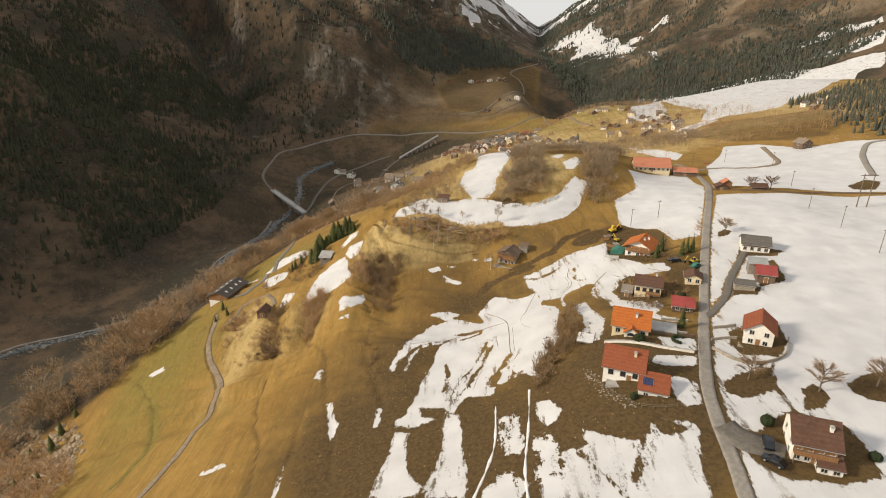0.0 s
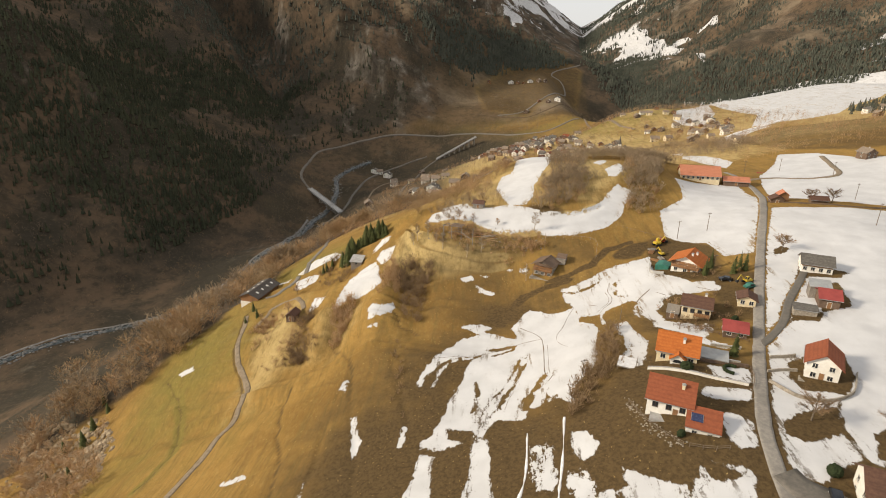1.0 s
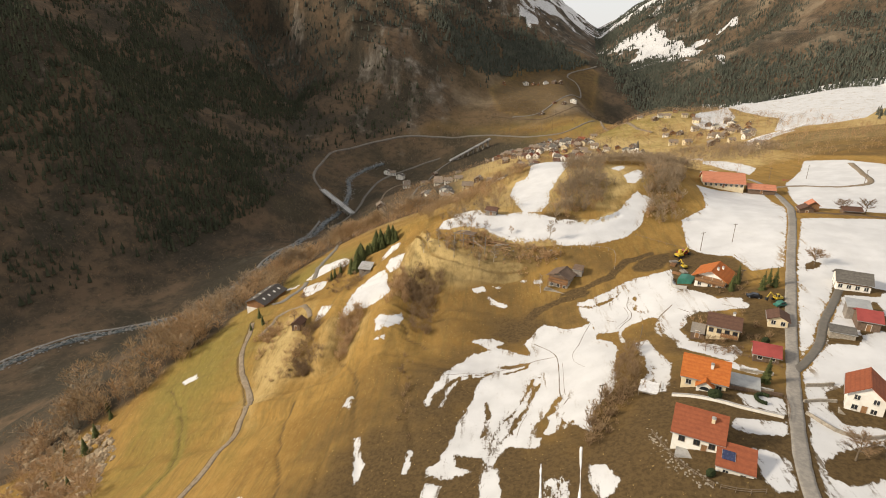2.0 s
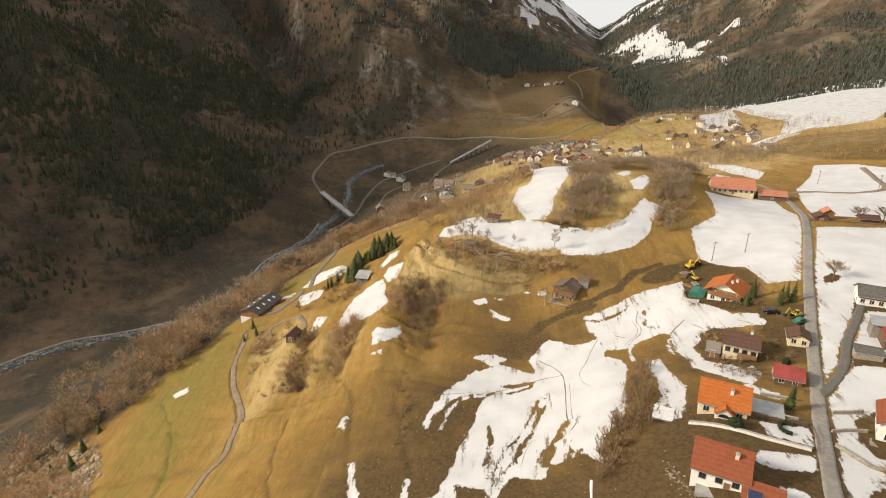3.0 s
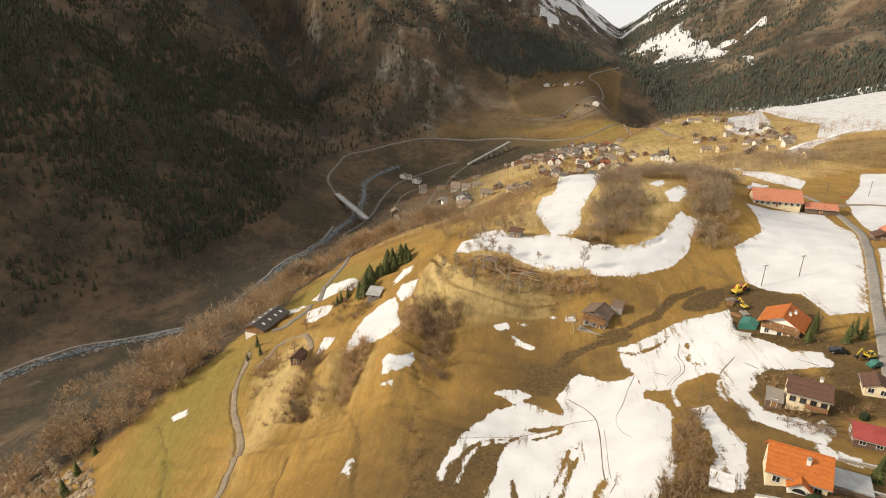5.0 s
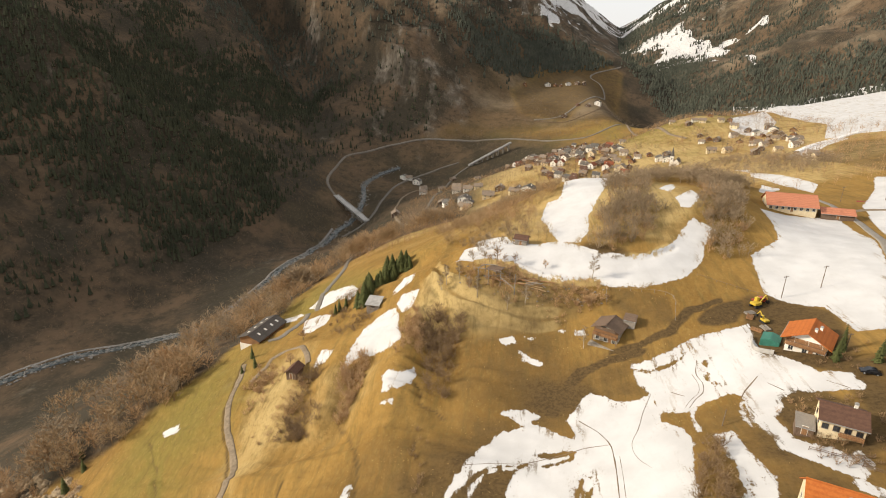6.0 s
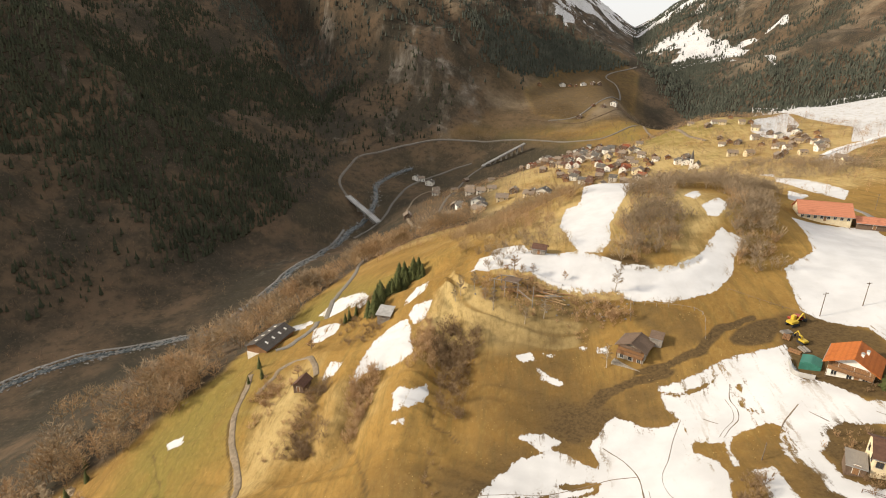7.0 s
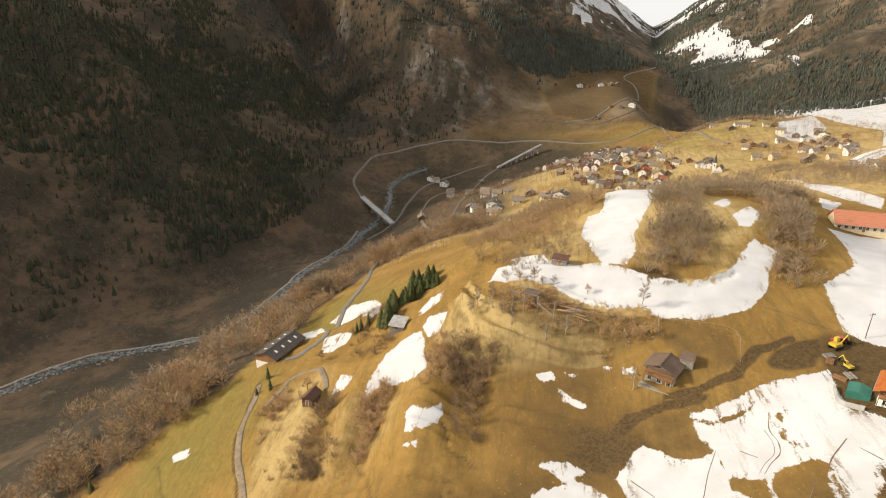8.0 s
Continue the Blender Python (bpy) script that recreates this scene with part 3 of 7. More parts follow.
TRACK_WHITE = [(17.7, 156.1), (16.1, 154.2), (13.8, 150.8), (11.4, 144.7), (8.5, 139.1), (5.2, 133.8), (3.8, 130.3), (0.9, 119.8), (0.4, 105.5), (-1.1, 97.7), (-4.1, 90.9)]
RUT_A = [(47.7, 186.8), (46.6, 181), (43.1, 175.7), (41, 171.2), (40.7, 165)]
RUT_B = [(53, 175), (51.3, 170.4), (50.8, 166.6), (51.3, 163.1)]
RUT_C = [(-1.1, 160.3), (-5.6, 159.5), (-8.2, 158.1), (-10.5, 154.5), (-11.9, 146.7)]
ROAD = [(50.8, 57.7), (52.8, 68.6), (54.1, 75.3), (55.6, 83.1), (56.8, 92.7), (58.9, 102.1), (63.9, 115.1), (71.7, 133.1), (80.4, 152.9), (88.5, 171.4), (96.5, 189.1), (107.3, 212.6), (120.6, 241), (134.1, 272.9), (141, 297.2), (141.4, 310.3), (144.9, 338.7)]
DRIVEWAY = [(106.7, 180.7), (99.3, 170.3), (92.1, 160.6), (85.3, 149.6), (78.1, 141.7), (74.7, 138.7)]
YARD_DRIVE = [(57.8, 92.4), (59.4, 89), (62.8, 86.8), (65.9, 84.5)]
FARM_LANE = [(141.5, 308.9), (156.7, 314.1), (178.6, 305.4), (189.2, 308.2), (200.3, 332.5), (209.6, 359.8)]
FIELD_WALL = [(126.9, 250.9), (141.6, 244.8), (156.5, 239.6), (177.6, 240.5), (194.7, 234), (221, 227.4)]
FAR_LANE = [(212.2, 266), (225.7, 291.3), (238.2, 310.2), (254.3, 325.8), (269.9, 323)]
LANE = [(-92.7, 117.1), (-91.1, 126.5), (-89, 136.2), (-87, 145.9), (-86.3, 157.6), (-85.7, 169.1), (-86.4, 179.9), (-93.1, 193.4), (-99.9, 203.2), (-104, 212.4), (-108.4, 228.8), (-110.2, 238.1)]
BARN_ROAD = [(-106.6, 253.6), (-100.9, 257.8), (-95.7, 269.9), (-98.8, 298.9), (-103.2, 342.5), (-131.1, 458.8), (-141.1, 555.8)]
HUT_TRACK = [(-100.9, 225.1), (-97.5, 232.3), (-93, 237.8), (-86.4, 238.7), (-79.6, 230.6), (-76.7, 224.6)]
RIVER = [(-420, 313.4), (-381.6, 345.5), (-360.8, 374), (-336.1, 402.8), (-287.3, 427.9), (-255.4, 436.1), (-239.1, 485.6), (-234.1, 578.2), (-232, 722.8), (-222.4, 763), (-224.6, 836.9), (-234, 878.8), (-220.3, 926.8), (-194.1, 959.4)]
VALLEY_ROAD = [(-197.8, 752), (-234.9, 789.6), (-257.2, 804.2), (-279.8, 837.6), (-288.4, 902.8), (-282.9, 954), (-252.7, 980.6), (-201.8, 1021.2), (-135, 1044.7), (-16.4, 1045.3), (82.3, 986.4), (114.9, 974.4), (172.8, 1026.6)]
VALLEY_ROAD2 = [(-220.9, 711.4), (-198.4, 754.6), (-196.3, 834), (-180.1, 913.9), (-124.4, 972), (-95.8, 985.7)]
VALLEY_LANE = [(-107.8, 579.9), (-133.9, 647.6), (-158.1, 759.8), (-161.1, 862.8), (-140.1, 893.4)]
RAILWAY = [(-98, 534.4), (-96.9, 624.7), (-100, 732.3), (-99.8, 924.4), (-76.7, 963.7), (-54.7, 975), (-32.4, 984.7), (-8.3, 1000)]
HILL_ROAD = [(31.4, 1111.9), (71.2, 1115.3), (114.8, 1173.8), (185.7, 1348), (198.9, 1506.7), (179.5, 1520.8), (267.7, 1632.6)]
HILL_ROAD2 = [(-9.3, 1125.6), (98.4, 1087.6), (250, 1371.5)]
VILLAGE_ROAD = [(189.6, 710), (177.2, 740.3), (319.2, 1383.4), (335.3, 1389.9)]
UPPER_ROAD = [(228.1, 541.6), (251.5, 566.5), (273.7, 579.7), (311, 604.8)]
FURROW1 = [(13.4, 116.1), (11.6, 100.1), (9.4, 92.8), (5.7, 83.6)]
FURROW2 = [(22.1, 118.2), (19.5, 102.3), (17, 89.6), (16.3, 80.3)]
PATH_CHALET = [(34.2, 200.5), (26.8, 199.1), (18.5, 196.1), (12.4, 188.1), (9.3, 181.3)]
PATH_CHALET2 = [(28.3, 200.6), (35.1, 202.1), (43.9, 206.5), (51.3, 214.3), (61.3, 219.6)]
DITCH = [(27.7, 91.6), (29.8, 86.3), (32.1, 82.4), (34, 78)]
FENCE_FRONT = [(35.8, 116), (36.8, 109.5), (38.1, 105), (40.7, 101.1), (42, 99.3)]
FENCE_FIELD = [(28.6, 228.8), (27.6, 221.4)]
FENCE_FIELD2 = [(29.1, 226.7), (37.8, 224.5), (47.5, 221.3), (46.2, 210.3)]
MEADOW_EDGE = [(-196.3, 206.5), (-183.5, 214.4), (-163.5, 221.8), (-148.1, 231), (-131.5, 256.8), (-127.9, 265.4), (-123, 308.8), (-125.1, 363.1), (-120.1, 416.7), (-92.3, 480.8), (-30.2, 489.8)]
RAIL = [(58.5, 233.8), (67.1, 228), (73.7, 223)]

# ---- what covers the ground ----
def inside(poly, x, y, reach=14.0):
    """Signed distance to a closed outline in plan, positive inside, -reach or less far away."""
    p = np.asarray(poly, float)
    out = np.full(len(x), -reach)
    (x0, y0), (x1, y1) = p.min(0) - reach, p.max(0) + reach
    near = np.flatnonzero((x > x0) & (x < x1) & (y > y0) & (y < y1))
    if not len(near):
        return out
    px, py = x[near], y[near]
    best = np.full(len(near), 1e9)
    odd = np.zeros(len(near), bool)
    for (ax, ay), (bx, by) in zip(p, np.roll(p, -1, 0)):
        dx, dy = bx - ax, by - ay
        s = np.clip(((px - ax) * dx + (py - ay) * dy) / (dx * dx + dy * dy + 1e-9), 0, 1)
        best = np.minimum(best, np.hypot(px - ax - s * dx, py - ay - s * dy))
        odd ^= ((ay > py) != (by > py)) & (px < ax + (py - ay) * dx / (dy if dy else 1e-9))
    out[near] = np.maximum(np.where(odd, best, -best), -reach)
    return out


def beside(line, x, y):
    """Signed distance to a line in plan, positive to its left."""
    return foot_line([(a, b, 0, 0) for a, b in line], x, y)[0]


def blob(x, y, bx, by, rx, ry):
    return np.exp(-((x - bx) / rx) ** 2 - ((y - by) / ry) ** 2)


def land_cover(x, y, z):
    snow = np.full(len(x), -14.0)
    for outline in SNOW:
        snow = np.maximum(snow, inside(outline, x, y))
    for outline in BARE:
        snow = np.minimum(snow, -inside(outline, x, y, 6.0))
    # wheel tracks and ditches thawed through the snow, with ridges of old snow left along them
    for line, half in ((CUT_A, 0.4), (CUT_B, 0.6), (CUT_C, 1.1), (CUT_D, 0.7), (CUT_E, 0.6), (CUT_F, 0.5), (CUT_G, 0.45), (CUT_H, 0.45), (CUT_I, 0.5), (CUT_J, 0.55), (TRK_G, 0.7), (DITCH, 0.4)):
        snow = np.minimum(snow, np.abs(beside(line, x, y)) - half - 0.55 * half * vnoise(x, y, 4, 77) - 0.5 * half * vnoise(x, y, 1.6, 78))
    for line, half in ((TRACK_WHITE, 0.55), (RUT_A, 0.5), (RUT_B, 0.45), (RUT_C, 0.4)):
        snow = np.maximum(snow, half - np.abs(beside(line, x, y)) + 0.3 * vnoise(x, y, 3, 79))
    for line, half in ((ROAD, 1.9), (DRIVEWAY, 1.5), (LANE, 2.2), (YARD_DRIVE, 2.6)):
        snow = np.minimum(snow, np.abs(beside(line, x, y)) - half)
    shady = foot_line(SHADY, x, y)
    sunny = foot_line(SUNNY, x, y)[0]
    edge = beside(MEADOW_EDGE, x, y)
    wild = step(-3, 6, edge + 4 * vnoise(x, y, 14, 3)) * step(760, 660, y) * step(-15, -60, x)
    wild = np.maximum(wild, step(-25, 5, shady[0] + 10 * vnoise(x, y, 40, 4)) * step(2500, 2100, y))
    wild = np.maximum(wild, step(-140, -60, sunny + 30 * vnoise(x, y, 120, 6)) * step(800, 1000, y))
    wild = np.maximum(wild, step(1150, 1400, y) * step(190, 240, x - (y - 1150) * 0.1))
    wild = np.maximum(wild, 0.95 * step(-60, -100, z) * step(560, 680, y) * step(1250, 1100, y))
    wild = np.maximum(wild, 0.75 * step(640, 760, y) * step(20, -60, x) * step(1250, 1100, y))
    wild = wild * (1 - 0.45 * blob(x, y, 90, 1260, 130, 190))
    wild = np.maximum(wild, 0.85 * step(1000, 1120, y))
    wild = wild * (1 - 0.8 * step(-12, 12, inside(HILL_MEADOW, x, y, 14.0)))
    wild = np.maximum(wild, step(1700, 1900, y))
    # high far slopes carry snow
    high = step(2300, 2800, y)
    drift = fbm(x, y, 130, 4, 61) * 30 + fbm(x, y, 35, 3, 62) * 14
    snow = np.where(high > 0.5, drift * 1.3 + step(60, 240, z) * 22 - 13 + 36 * blob(x, y, 930, 3560, 330, 500) - 26 * step(430, 560, x) * step(3300, 2900, y), snow)
    snow = np.where((y > 1900) & (y <= 3300), np.maximum(snow, 27 * blob(x, y, 560, 2290, 75, 330) + 0.55 * drift - 12), snow)
    valley = step(-70, -110, z) * step(500, 640, y) * step(1200, 1000, y)
    green = 0.5 * valley + 0.62 * blob(x, y, -112, 172, 28, 55) + 0.45 * blob(x, y, -130, 225, 30, 40) + 0.5 * blob(x, y, -95, 320, 50, 80) + 0.5 * blob(x, y, 150, 640, 70, 70)
    # The 380-480 term turns far grass olive: haze put into its colour.
    green = green + 0.8 * blob(x, y, 205, 785, 60, 50) + 0.5 * blob(x, y, 75, 270, 14, 45) + 0.5 * blob(x, y, -60, 740, 30, 40) + 0.5 * blob(x, y, -150, 900, 45, 45) + 0.30 * step(380, 480, y) + 0.3 * vnoise(x, y, 37, 12)
    green = green + 0.45 * step(3.0, 0.5, np.abs(beside(RUNNELS[4], x, y)))
    # The 330-480 term pales village grass: sun and haze put into its colour.
    dry = 0.7 * blob(x, y, -86, 206, 11, 30) + 0.35 * blob(x, y, -60, 200, 20, 30) + 0.55 * blob(x, y, -15, 222, 30, 14) + 0.55 * blob(x, y, 30, 300, 70, 60) + 0.62 * step(330, 480, y) * step(950, 700, y) + 0.25 * vnoise(x, y, 29, 13)
    dry = dry + 0.6 * blob(x, y, -33, 236, 9, 12)
    # tan: scrub paled on sunlit and far slopes, light and haze in its colour
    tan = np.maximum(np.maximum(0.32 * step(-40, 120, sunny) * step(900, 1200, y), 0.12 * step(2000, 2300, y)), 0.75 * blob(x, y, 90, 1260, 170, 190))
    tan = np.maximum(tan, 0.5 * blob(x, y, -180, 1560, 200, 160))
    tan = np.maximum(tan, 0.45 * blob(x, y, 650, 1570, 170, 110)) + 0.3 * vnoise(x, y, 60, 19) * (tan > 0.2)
    bare = 0.95 * blob(x, y, 34, 95, 44, 34) + 0.45 * blob(x, y, -6, 150, 34, 60) + 0.4 * blob(x, y, 45, 195, 26, 22) + 0.5 * blob(x, y, 70, 120, 20, 30) + 0.6 * blob(x, y, -22, 110, 34, 40) + 0.2 * blob(x, y, 6, 204, 30, 16)
    bare = bare + 0.5 * blob(x, y, 46, 118, 20, 26) + 0.45 * blob(x, y, 8, 226, 24, 13) + 0.5 * blob(x, y, 12, 186, 7, 6)
    bare = bare + 0.45 * valley + 0.45 * blob(x, y, 90, 1260, 170, 240) + 0.5 * blob(x, y, 60, 158, 18, 16) + 0.2 * blob(x, y, 14, 188, 22, 12) + 0.2 * vnoise(x, y, 23, 14)
    bare = np.maximum(bare, 0.8 * step(-6, 0, np.max([inside(o, x, y, 6.0) for o in BARE], axis=0)))
    bare = np.maximum(bare, 0.95 * step(2.2, 1.2, np.abs(beside(PATH_CHALET, x, y) + vnoise(x, y, 5, 15))))
    bare = np.maximum(bare, 0.95 * step(2.0, 1.0, np.abs(beside(PATH_CHALET2, x, y) + vnoise(x, y, 5, 15))))
    for rill in RUNNELS:
        bare = np.maximum(bare, 0.62 * step(0.85, 0.15, np.abs(beside(rill, x, y) + 0.7 * vnoise(x, y, 5, 16))))
    for bank, up, wide in BANKS:
        dry = dry + 0.5 * step(2.4, 0.4, np.abs(beside(bank, x, y) + 0.8 * vnoise(x, y, 6, 17)))
    bare = np.maximum(bare, 0.8 * step(0.8, 0.2, np.abs(beside(LANE, x, y) - 1.75 + 0.3 * vnoise(x, y, 4, 18))))
    bare = np.maximum(bare, 0.5 * step(-1, 1, inside(BROWN_FIELD, x, y, 6.0)))
    # Browner hill meadow: the mountain's shadow on it is put into the colour.
    bare = np.maximum(bare, 0.72 * step(-12, 12, inside(HILL_MEADOW, x, y, 14.0)))
    bare = np.maximum(bare, 0.55 * step(-4, 4, inside(BROWN_SLOPE, x, y, 8.0)))
    bare = np.maximum(bare, 1.1 * step(-1.5, 1.5, inside(MUD_POOL, x, y, 6.0)))
    rock = 0.42 * blob(x, y, -190, 1180, 150, 170) + 0.35 * blob(x, y, -520, 1390, 90, 170) + 0.2 * blob(x, y, -560, 800, 60, 240) + 0.05
    rock = rock + 0.9 * blob(x, y, -170, 190, 16, 22) + 0.35 * step(2000, 2400, y)
    fray = 0.03 + 0.11 * step(10, -12, x) + 0.10 * blob(x, y, 28, 92, 26, 10) + 0.06 * blob(x, y, 40, 190, 25, 14) + 0.4 * step(400, 800, y) + 3 * high
    for outline in (SNOW_WORN, SNOW_WORN_B, SNOW_WORN_C):
        fray = fray + 0.4 * step(-3, 0, inside(outline, x, y, 6.0))
    fray = fray * step(75, 55, x - (y - 60) * 0.3) + 0.06
    dirty = np.zeros(len(x))
    for outline, amount in ((SNOW_FIELD_HEAD, 0.2), (SNOW_FIELD_FOOT, 0.12), (SNOW_STRIP_WEST, 0.5), (SNOW_STRIP_EAST, 0.4), (SNOW_ORCHARD, 0.22), (SNOW_ORCHARD_B, 0.8), (SNOW_ORCHARD_C, 0.9), (SNOW_HEDGE, 0.9), (SNOW_BARN_B, 1.0), (SNOW_GULLY, 0.35), (SNOW_WORN, 1.0), (SNOW_WORN_B, 1.0), (SNOW_WORN_C, 1.0)):
        dirty = np.maximum(dirty, amount * step(-1, 1, inside(outline, x, y, 6.0)))
    dirty = np.maximum(dirty, 0.55 * step(400, 700, y))
    dirty = np.maximum(dirty, step(3.4, 0.5, snow) * (0.15 + 0.7 * step(75, 60, x - (y - 60) * 0.3)))
    return dict(dirty=dirty, tan=tan, snow=snow, fray=fray, green=green, dry=dry, bare=bare, rock=rock, wild=wild)

# ---- materials ----
def material(name, rough=0.8, metal=0.0, spec=0.3):
    m = bpy.data.materials.new(name)
    m.use_nodes = True
    b = m.node_tree.nodes["Principled BSDF"]
    b.inputs["Roughness"].default_value = rough
    b.inputs["Metallic"].default_value = metal
    b.inputs["Specular IOR Level"].default_value = spec
    return m


class Nodes:
    """Short hand for building a node tree."""

    def __init__(self, m):
        self.t = m.node_tree
        self.bsdf = m.node_tree.nodes["Principled BSDF"]
        self.pos = self.t.nodes.new("ShaderNodeNewGeometry").outputs["Position"]

    def put(self, value, socket):
        if isinstance(value, bpy.types.NodeSocket):
            self.t.links.new(value, socket)
        elif socket.type == "RGBA" and len(value) == 3:
            socket.default_value = (*value, 1)
        else:
            socket.default_value = value

    def noise(self, scale, detail=4.0, rough=0.55, vec=None, distort=0.0, colour=False):
        n = self.t.nodes.new("ShaderNodeTexNoise")
        self.put(vec or self.pos, n.inputs["Vector"])
        n.inputs["Scale"].default_value, n.inputs["Detail"].default_value = scale, detail
        n.inputs["Roughness"].default_value, n.inputs["Distortion"].default_value = rough, distort
        return n.outputs["Color" if colour else "Fac"]

    def stretch(self, x, y, z, turn=0.0):
        n = self.t.nodes.new("ShaderNodeMapping")
        n.inputs["Scale"].default_value, n.inputs["Rotation"].default_value = (x, y, z), (0, 0, radians(turn))
        self.put(self.pos, n.inputs["Vector"])
        return n.outputs[0]

    def math(self, op, a, b=0.0, c=0.0):
        n = self.t.nodes.new("ShaderNodeMath")
        n.operation = op
        for v, s in zip((a, b, c), n.inputs):
            self.put(v, s)
        return n.outputs[0]

    def ramp(self, v, lo, hi, a=0.0, b=1.0):
        n = self.t.nodes.new("ShaderNodeMapRange")
        n.interpolation_type = "SMOOTHSTEP"
        for k, w in enumerate((v, lo, hi, a, b)):
            self.put(w, n.inputs[k])
        return n.outputs[0]

    def mix(self, f, a, b, how="MIX"):
        n = self.t.nodes.new("ShaderNodeMix")
        n.data_type, n.blend_type = "RGBA", how
        for v, k in ((f, 0), (a, 6), (b, 7)):
            self.put(v, n.inputs[k])
        return n.outputs[2]

    def attr(self, name):
        n = self.t.nodes.new("ShaderNodeAttribute")
        n.attribute_name = name
        return n.outputs["Fac"]

    def random(self):
        return self.t.nodes.new("ShaderNodeObjectInfo").outputs["Random"]

    def island(self):
        return self.t.nodes.new("ShaderNodeNewGeometry").outputs["Random Per Island"]

    def bump(self, h, strength=0.4, dist=0.05):
        n = self.t.nodes.new("ShaderNodeBump")
        n.inputs["Strength"].default_value, n.inputs["Distance"].default_value = strength, dist
        self.put(h, n.inputs["Height"])
        self.put(n.outputs[0], self.bsdf.inputs["Normal"])

    def done(self, colour, rough=None):
        self.put(colour, self.bsdf.inputs["Base Color"])
        if rough is not None:
            self.put(rough, self.bsdf.inputs["Roughness"])


def ground_material():
    m = material("ground", 0.95, 0, 0.1)
    n = Nodes(m)
    mid, fine, broad = n.noise(0.11, 6, 0.6), n.noise(1.1, 7, 0.75), n.noise(0.028, 4, 0.6)
    grass = n.mix(n.ramp(broad, 0.35, 0.65), (0.205, 0.117, 0.032), (0.292, 0.174, 0.049))
    grass = n.mix(n.ramp(mid, 0.4, 0.7, 0.0, 0.6), grass, (0.252, 0.147, 0.040))
    grass = n.mix(n.ramp(n.math("ADD", n.attr("green"), n.math("MULTIPLY_ADD", mid, 0.7, -0.35)), 0.2, 0.8), grass, (0.182, 0.142, 0.036))
    grass = n.mix(n.ramp(n.math("ADD", n.attr("dry"), n.math("MULTIPLY_ADD", mid, 0.8, -0.4)), 0.2, 0.8), grass, (0.445, 0.325, 0.140))
    tufts = n.noise(0.9, 6, 0.7, n.stretch(1.0, 0.5, 1.0, 25))
    grass = n.mix(n.ramp(tufts, 0.45, 0.75, 0.0, 0.42), grass, (0.36, 0.245, 0.088))
    flow = n.noise(0.32, 5, 0.65, n.stretch(1.0, 0.12, 0.4, 12), 0.6)
    grass = n.mix(n.ramp(flow, 0.5, 0.68, 0.0, 0.42), grass, (0.120, 0.078, 0.028))
    mown = n.noise(0.5, 5, 0.7, n.stretch(1.0, 0.07, 1.0, -62))
    grass = n.mix(n.ramp(mown, 0.46, 0.68, 0.0, 0.45), grass, (0.135, 0.100, 0.032))
    earth = n.mix(n.ramp(fine, 0.35, 0.65), (0.064, 0.042, 0.019), (0.118, 0.077, 0.034))
    grass = n.mix(n.ramp(n.math("ADD", n.attr("bare"), n.math("MULTIPLY_ADD", mid, 0.8, -0.4)), 0.12, 0.88), grass, earth)
    grass = n.mix(n.ramp(fine, 0.48, 0.74, 0.0, 0.42), grass, (0.075, 0.050, 0.019))
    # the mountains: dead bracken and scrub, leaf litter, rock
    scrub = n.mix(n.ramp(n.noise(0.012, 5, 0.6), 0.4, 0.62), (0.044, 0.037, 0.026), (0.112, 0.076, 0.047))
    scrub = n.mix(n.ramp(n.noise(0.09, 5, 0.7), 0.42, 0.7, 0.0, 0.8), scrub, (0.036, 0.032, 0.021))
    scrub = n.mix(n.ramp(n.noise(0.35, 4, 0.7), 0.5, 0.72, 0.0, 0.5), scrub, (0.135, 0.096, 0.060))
    # paler scrub: sun and haze of those slopes mixed into the colour
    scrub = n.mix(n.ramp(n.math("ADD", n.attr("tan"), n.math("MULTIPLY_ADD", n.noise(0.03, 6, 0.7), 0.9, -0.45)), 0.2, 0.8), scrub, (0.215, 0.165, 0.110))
    rock = n.mix(n.ramp(n.noise(0.05, 6, 0.7, n.stretch(1, 1, 0.3)), 0.4, 0.65), (0.10, 0.083, 0.064), (0.23, 0.20, 0.158))
    streak = n.noise(0.014, 5, 0.65, n.stretch(1.6, 1.0, 0.35, 35))
    scrub = n.mix(n.ramp(n.math("ADD", n.attr("rock"), n.math("MULTIPLY_ADD", streak, 2.0, -1.0)), 0.35, 0.75), scrub, rock)
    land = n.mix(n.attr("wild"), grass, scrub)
    # snow
    edge = n.math("ADD", n.math("MULTIPLY_ADD", n.noise(0.2, 7, 0.7), 17.0, -8.5), n.math("MULTIPLY_ADD", n.noise(0.9, 5, 0.7, n.stretch(1.0, 0.4, 1.0, 30)), 8.0, -4.0))
    sd = n.math("ADD", n.attr("snow"), n.math("MULTIPLY", edge, n.attr("fray")))
    lace = n.noise(0.8, 6, 0.75, n.stretch(1.0, 0.35, 1.0, 25))
    sd = n.math("ADD", sd, n.math("MULTIPLY_ADD", lace, 3.0, -1.5))
    lies = n.ramp(sd, -0.16, 0.18)
    streak = n.noise(0.35, 6, 0.7, n.stretch(1.0, 0.16, 1.0, 33))
    specks = n.noise(1.7, 4, 0.7)
    worn = n.math("MULTIPLY", n.attr("dirty"), n.ramp(n.math("ADD", streak, n.math("MULTIPLY_ADD", specks, 0.35, -0.17)), 0.56, 0.63))
    lies = n.math("MULTIPLY", lies, n.math("SUBTRACT", 1.0, worn))
    white = n.mix(n.ramp(n.noise(0.12, 4), 0.3, 0.7), (0.50, 0.49, 0.48), (0.575, 0.565, 0.555))
